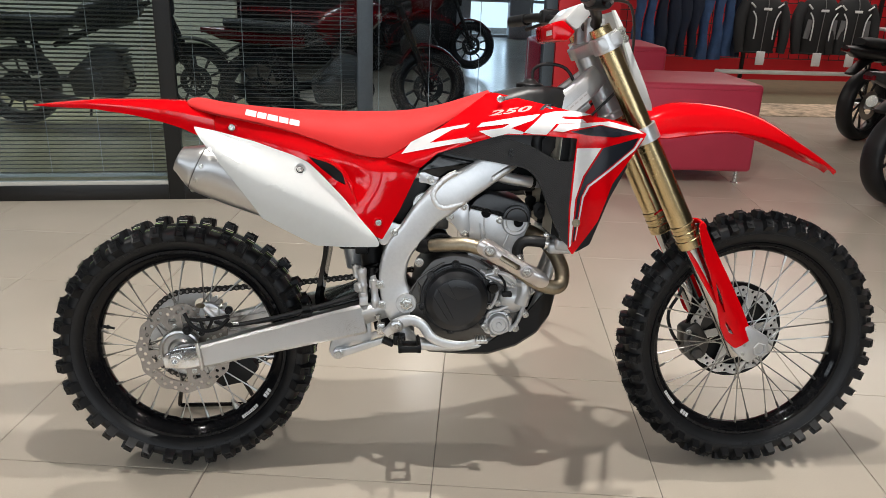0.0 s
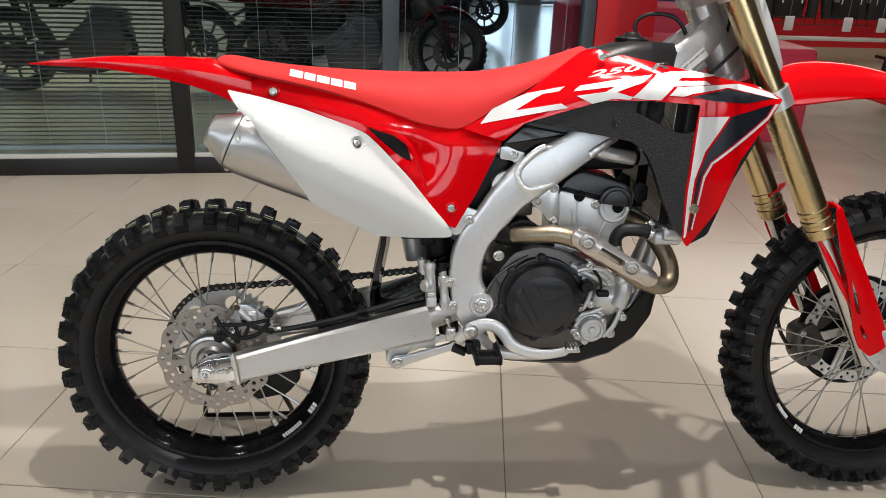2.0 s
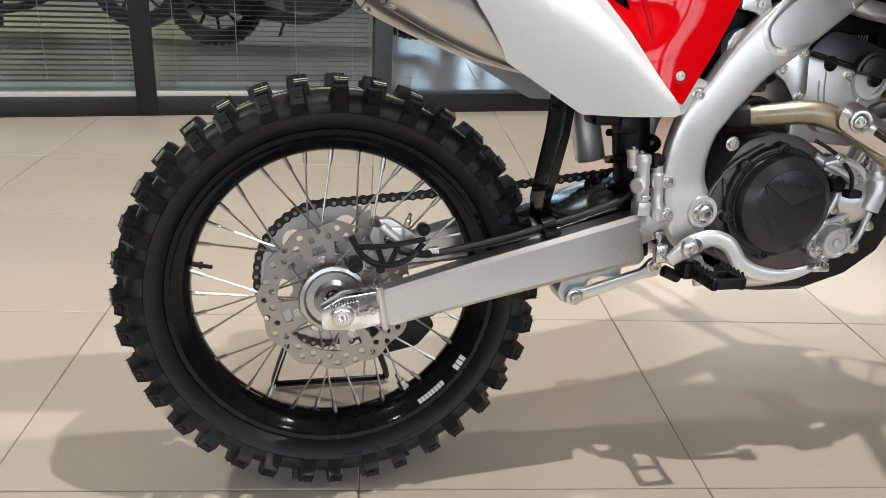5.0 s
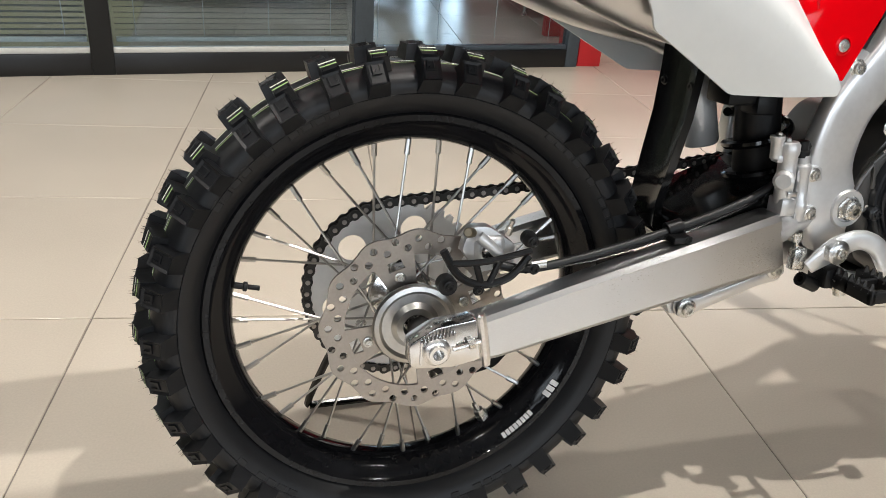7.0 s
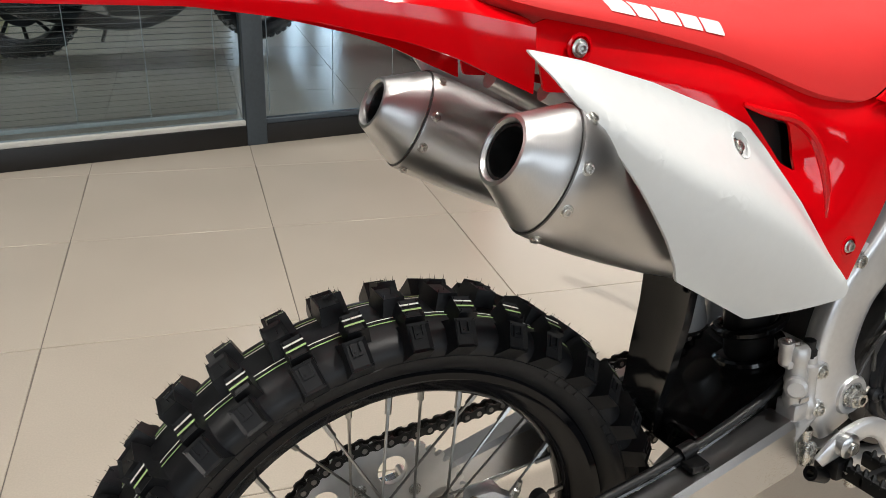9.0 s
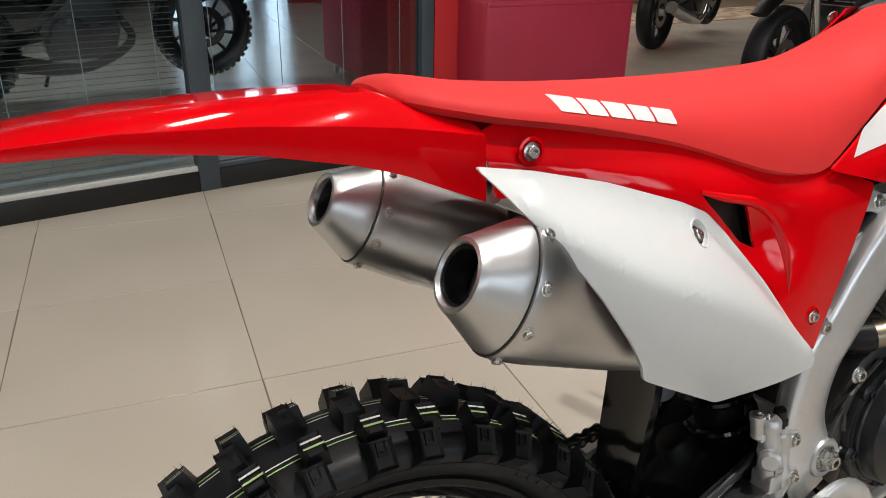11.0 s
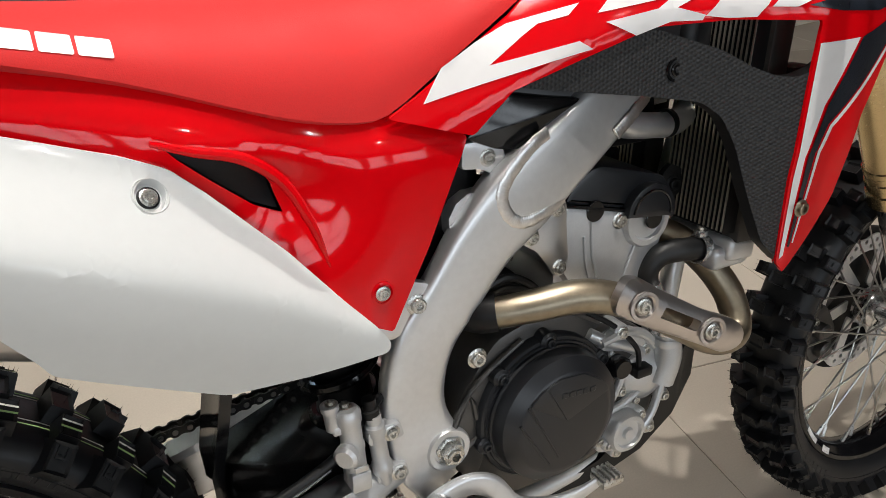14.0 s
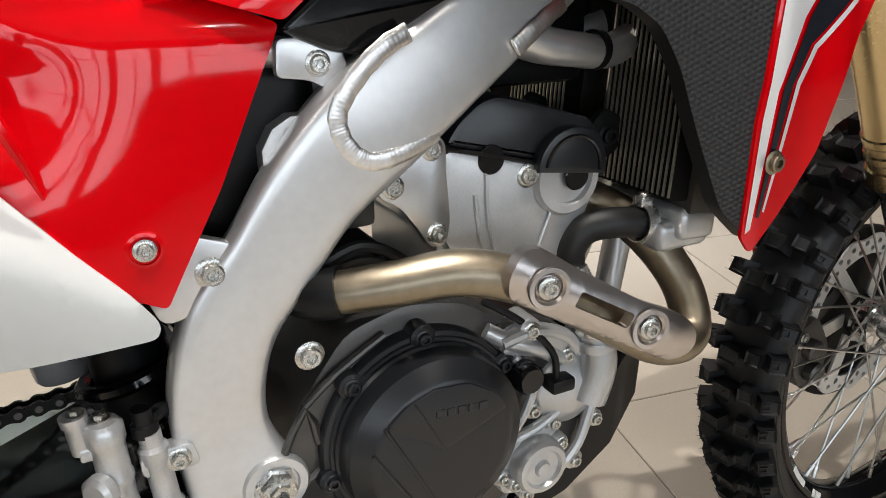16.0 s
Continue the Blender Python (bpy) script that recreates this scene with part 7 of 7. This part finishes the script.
part("rail", tube([(3.3, 7.5, 1.62), (8.0, 7.5, 1.62)], 0.016, 10, 1), M["rack"], rack)
for x in (3.3, 4.97, 6.62, 8.0):
    part("upright", box(x - 0.02, x + 0.02, 7.48, 7.52, 0.0, 1.75, 0.002), M["rack"], rack)
    part("foot", box(x - 0.025, x + 0.025, 7.2, 7.85, 0.0, 0.04, 0.004), M["rack"], rack)
part("base_shelf", box(4.6, 8.0, 7.3, 7.42, 0.25, 0.29, 0.004), M["shelf"], rack, "white base shelf")


def jeans(x, wide, low, mat, lean):
    """Folded trousers hanging from the rail: two soft flattened legs."""
    secs = []
    for t in range(9):
        z = 1.58 - (1.58 - low) * t / 8
        w = wide * (0.42 + 0.12 * math.sin(t * 0.9 + x * 7)) * (1 if t else 0.7)
        dx = lean * (t / 8) + 0.012 * math.sin(t * 1.7 + x * 9)
        secs.append([(x + dx + w * math.cos(a), 7.5 + 0.07 * math.sin(a) * (1 + 0.3 * math.sin(3 * a + t)), z) for a in [2 * math.pi * k / 14 for k in range(14)]])
    ob = empty("jeans", "blue denim jeans hanging from the clothes rack", "jeans", "hanging jeans")
    part("leg", loft(secs), mat, ob, smooth=70)
    part("hanger", tube([(x, 7.5, 1.57), (x, 7.5, 1.66)], 0.004, 6, 1), M["rack"], ob)
    return ob


rng = random.Random(4)
for k in range(10):
    jeans(3.62 + 0.137 * k, 0.16, 0.38 + 0.07 * rng.random(), M["denim"] if k in (0, 1, 6, 7, 8) else M["denim_dark"], 0.05 * (rng.random() - 0.5))


def jacket(x, pale):
    """A riding jacket on a hanger: body, collar, sleeves, piping."""
    ob = empty("riding_jacket", "black textile riding jacket with pale piping on a hanger", "jacket", "hanging jackets")
    body = [[(x + w * math.cos(a), 7.42 + d * math.sin(a), z) for a in [2 * math.pi * k / 20 for k in range(20)]] for z, w, d in ((0.5, 0.2, 0.09), (0.7, 0.21, 0.11), (0.9, 0.235, 0.12), (1.05, 0.24, 0.11), (1.14, 0.16, 0.08), (1.19, 0.08, 0.06))]
    part("body", loft(body), M["jacket"], ob, smooth=70)
    for s in (-1, 1):
        part("sleeve", tube([(x + s * 0.2, 7.42, 1.07), (x + s * 0.27, 7.4, 0.9), (x + s * 0.28, 7.36, 0.7), (x + s * 0.26, 7.34, 0.5)], [0.075, 0.072, 0.062, 0.05], 12), M["jacket"], ob)
        part("piping", tube([(x + s * 0.17, 7.31, 0.98), (x + s * 0.12, 7.3, 0.88), (x + s * 0.115, 7.31, 0.66)], 0.008, 6, 4), M["reflective"], ob, "pale piping")
        part("shoulder_stripe", tube([(x + s * 0.2, 7.32, 1.07), (x + s * 0.14, 7.33, 1.02)], 0.01, 6, 1), M["reflective"], ob, "pale shoulder stripe")
        if pale:
            part("side_insert", tube([(x + s * 0.15, 7.315, 0.9), (x + s * 0.17, 7.33, 0.68)], 0.035, 10, 1, flat=0.4, side=(0, 1, 0)), M["jacket_grey"], ob, "grey insert")
    part("collar", lathe([(0.0, 0.085), (0.03, 0.08), (0.07, 0.07), (0.072, 0.062), (0.02, 0.07)], (x, 7.42, 1.15), (0, 0, 1), 20), M["jacket"], ob, "stand-up collar")
    part("zip", tube([(x + 0.006 * math.sin(k * 1.9), 7.415 - d, z) for k, (z, d) in enumerate(((1.16, 0.075), (1.05, 0.112), (0.9, 0.122), (0.7, 0.112), (0.5, 0.092)))], 0.005, 6, 3), M["jacket_grey"], ob, "grey front zip")
    part("hem", tube([(x + 0.205 * math.cos(a), 7.42 + 0.093 * math.sin(a), 0.505) for a in [2 * math.pi * k / 20 for k in range(21)]], 0.012, 6, 1), M["jacket"], ob)
    part("hang_tag", box(x - 0.06, x + 0.05, 7.28, 7.3, 0.36, 0.52, 0.01), M["reflective"], ob, "crumpled pale hang tag")
    part("chest_mark", box(x - 0.05, x + 0.05, 7.292, 7.3, 0.99, 1.02, 0.004), M["reflective"], ob, "pale chest mark")
    part("hanger", tube([(x, 7.45, 1.18), (x, 7.5, 1.63)], 0.006, 6, 1), M["rack"], ob)
    return ob


jacket(5.09, False)
jacket(5.8, True)
jacket(6.22, True)
helm = empty("helmet", "grey full-face motorcycle helmet on a shelf", "helmet")
part("shell", lathe([(-0.13, 0), (-0.12, 0.07), (-0.05, 0.125), (0.03, 0.13), (0.1, 0.1), (0.13, 0.04), (0.135, 0)], (6.95, 7.5, 0.96), (0, 0, 1), 32), M["case"], helm)
part("visor", lathe([(-0.02, 0.128), (0.0, 0.134), (0.05, 0.126)], (6.95, 7.49, 0.94), (0, 0, 1), 32), M["gloss_black"], helm, "dark visor")
tagged(part("helmet_shelf", box(6.65, 7.6, 7.3, 7.7, 0.79, 0.82, 0.003), M["shelf"]), "white shelf holding a helmet", "shelf")
tagged(part("patterned_rug", box(3.6, 9.0, 5.75, 6.6, 0.0, 0.008, 0.002), M["rug"]), "patterned oriental rug on the floor", "rug")
tagged(part("brown_carpet", box(3.2, 9.4, 6.61, 8.85, 0.0, 0.006, 0.002), M["carpet"]), "brown carpet under the clothes rack", "carpet")

# far glazed front: daylight beyond columns
tagged(part("backdrop", box(-1, 9, 19, 19.05, 0, CEILING, 0), DAY), "bright daylight outside the far windows", "backdrop", kind="structure")
for k, x in enumerate((-1.0, 0.8, 2.2, 3.35, 4.2, 5.6, 7.4, 9.0)):
    tagged(part("column", box(x, x + (0.5 if k % 2 else 0.3), 15.2, 15.5, 0, CEILING, 0.005), M["column"]), "pale grey window column at the far end", "column", "window columns")
far_win = tagged(new("window_1"), "far shop windows with grey rails", "window", kind="structure")
for z in (0.02, 0.75, 2.4):
    part("rail", box(-1, 9.4, 15.3, 15.4, z, z + 0.06, 0.003), M["column"], far_win)
# cords of the raised blind in the pane beside the pillar, a back wall coloured dark for the shaded depth of the office
for k in range(4):
    x = (0.5 + 0.29 * k) * WALL_S
    cord = part("blind_cord", tube([(x, 0, 0.12), (x, 0, 2.7)], 0.0018, 5, 1), M["cord"], None, "", place=on_wall(0, 0.05))
    tagged(cord, "thin white cord of a raised blind", "cord", "blind cords")
tagged(part("office_carpet", box(-6.5, -0.6, 2.75, 6.15, 0.0, 0.006, 0.002), M["gold_carpet"]), "golden beige carpet on the office floor", "carpet")
# frame black on this wall stands in for shade deep in the office
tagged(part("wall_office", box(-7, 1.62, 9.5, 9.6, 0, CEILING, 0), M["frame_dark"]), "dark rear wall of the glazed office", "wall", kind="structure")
tagged(part("wall_divider", box(-7, -0.9, 6.2, 6.3, 0, CEILING, 0), M["cream"]), "cream painted rear wall of the office", "wall", kind="structure")

# ---- floor tiles, last: one by one near the motorcycle, the rest joined ----
tile_bm = box(-0.2988, 0.2988, -0.2988, 0.2988, -0.012, 0.0, 0.0015, 1)
first_tile = None
rest = []
for i in range(-16, 26):
    for j in range(-10, 28):
        m = tile_place(i, j)
        if not (-7 < m.translation.x < 12 and -4.5 < m.translation.y < 15.5):
            continue
        if -6 <= i <= 8 and -4 <= j <= 12:
            first_tile = again(first_tile, m, floor) if first_tile else part("tile", tile_bm, M["tile"], floor, place=m)
        else:
            rest.append(m)
bm = bmesh.new()
for m in rest:
    vs = [bm.verts.new(m @ Vector(p)) for p in ((-0.2988, -0.2988, 0), (0.2988, -0.2988, 0), (0.2988, 0.2988, 0), (-0.2988, 0.2988, 0))]
    bm.faces.new(vs)
tagged(part("tile_field", bm, M["tile"], floor), "more beige floor tiles", kind="stuff")
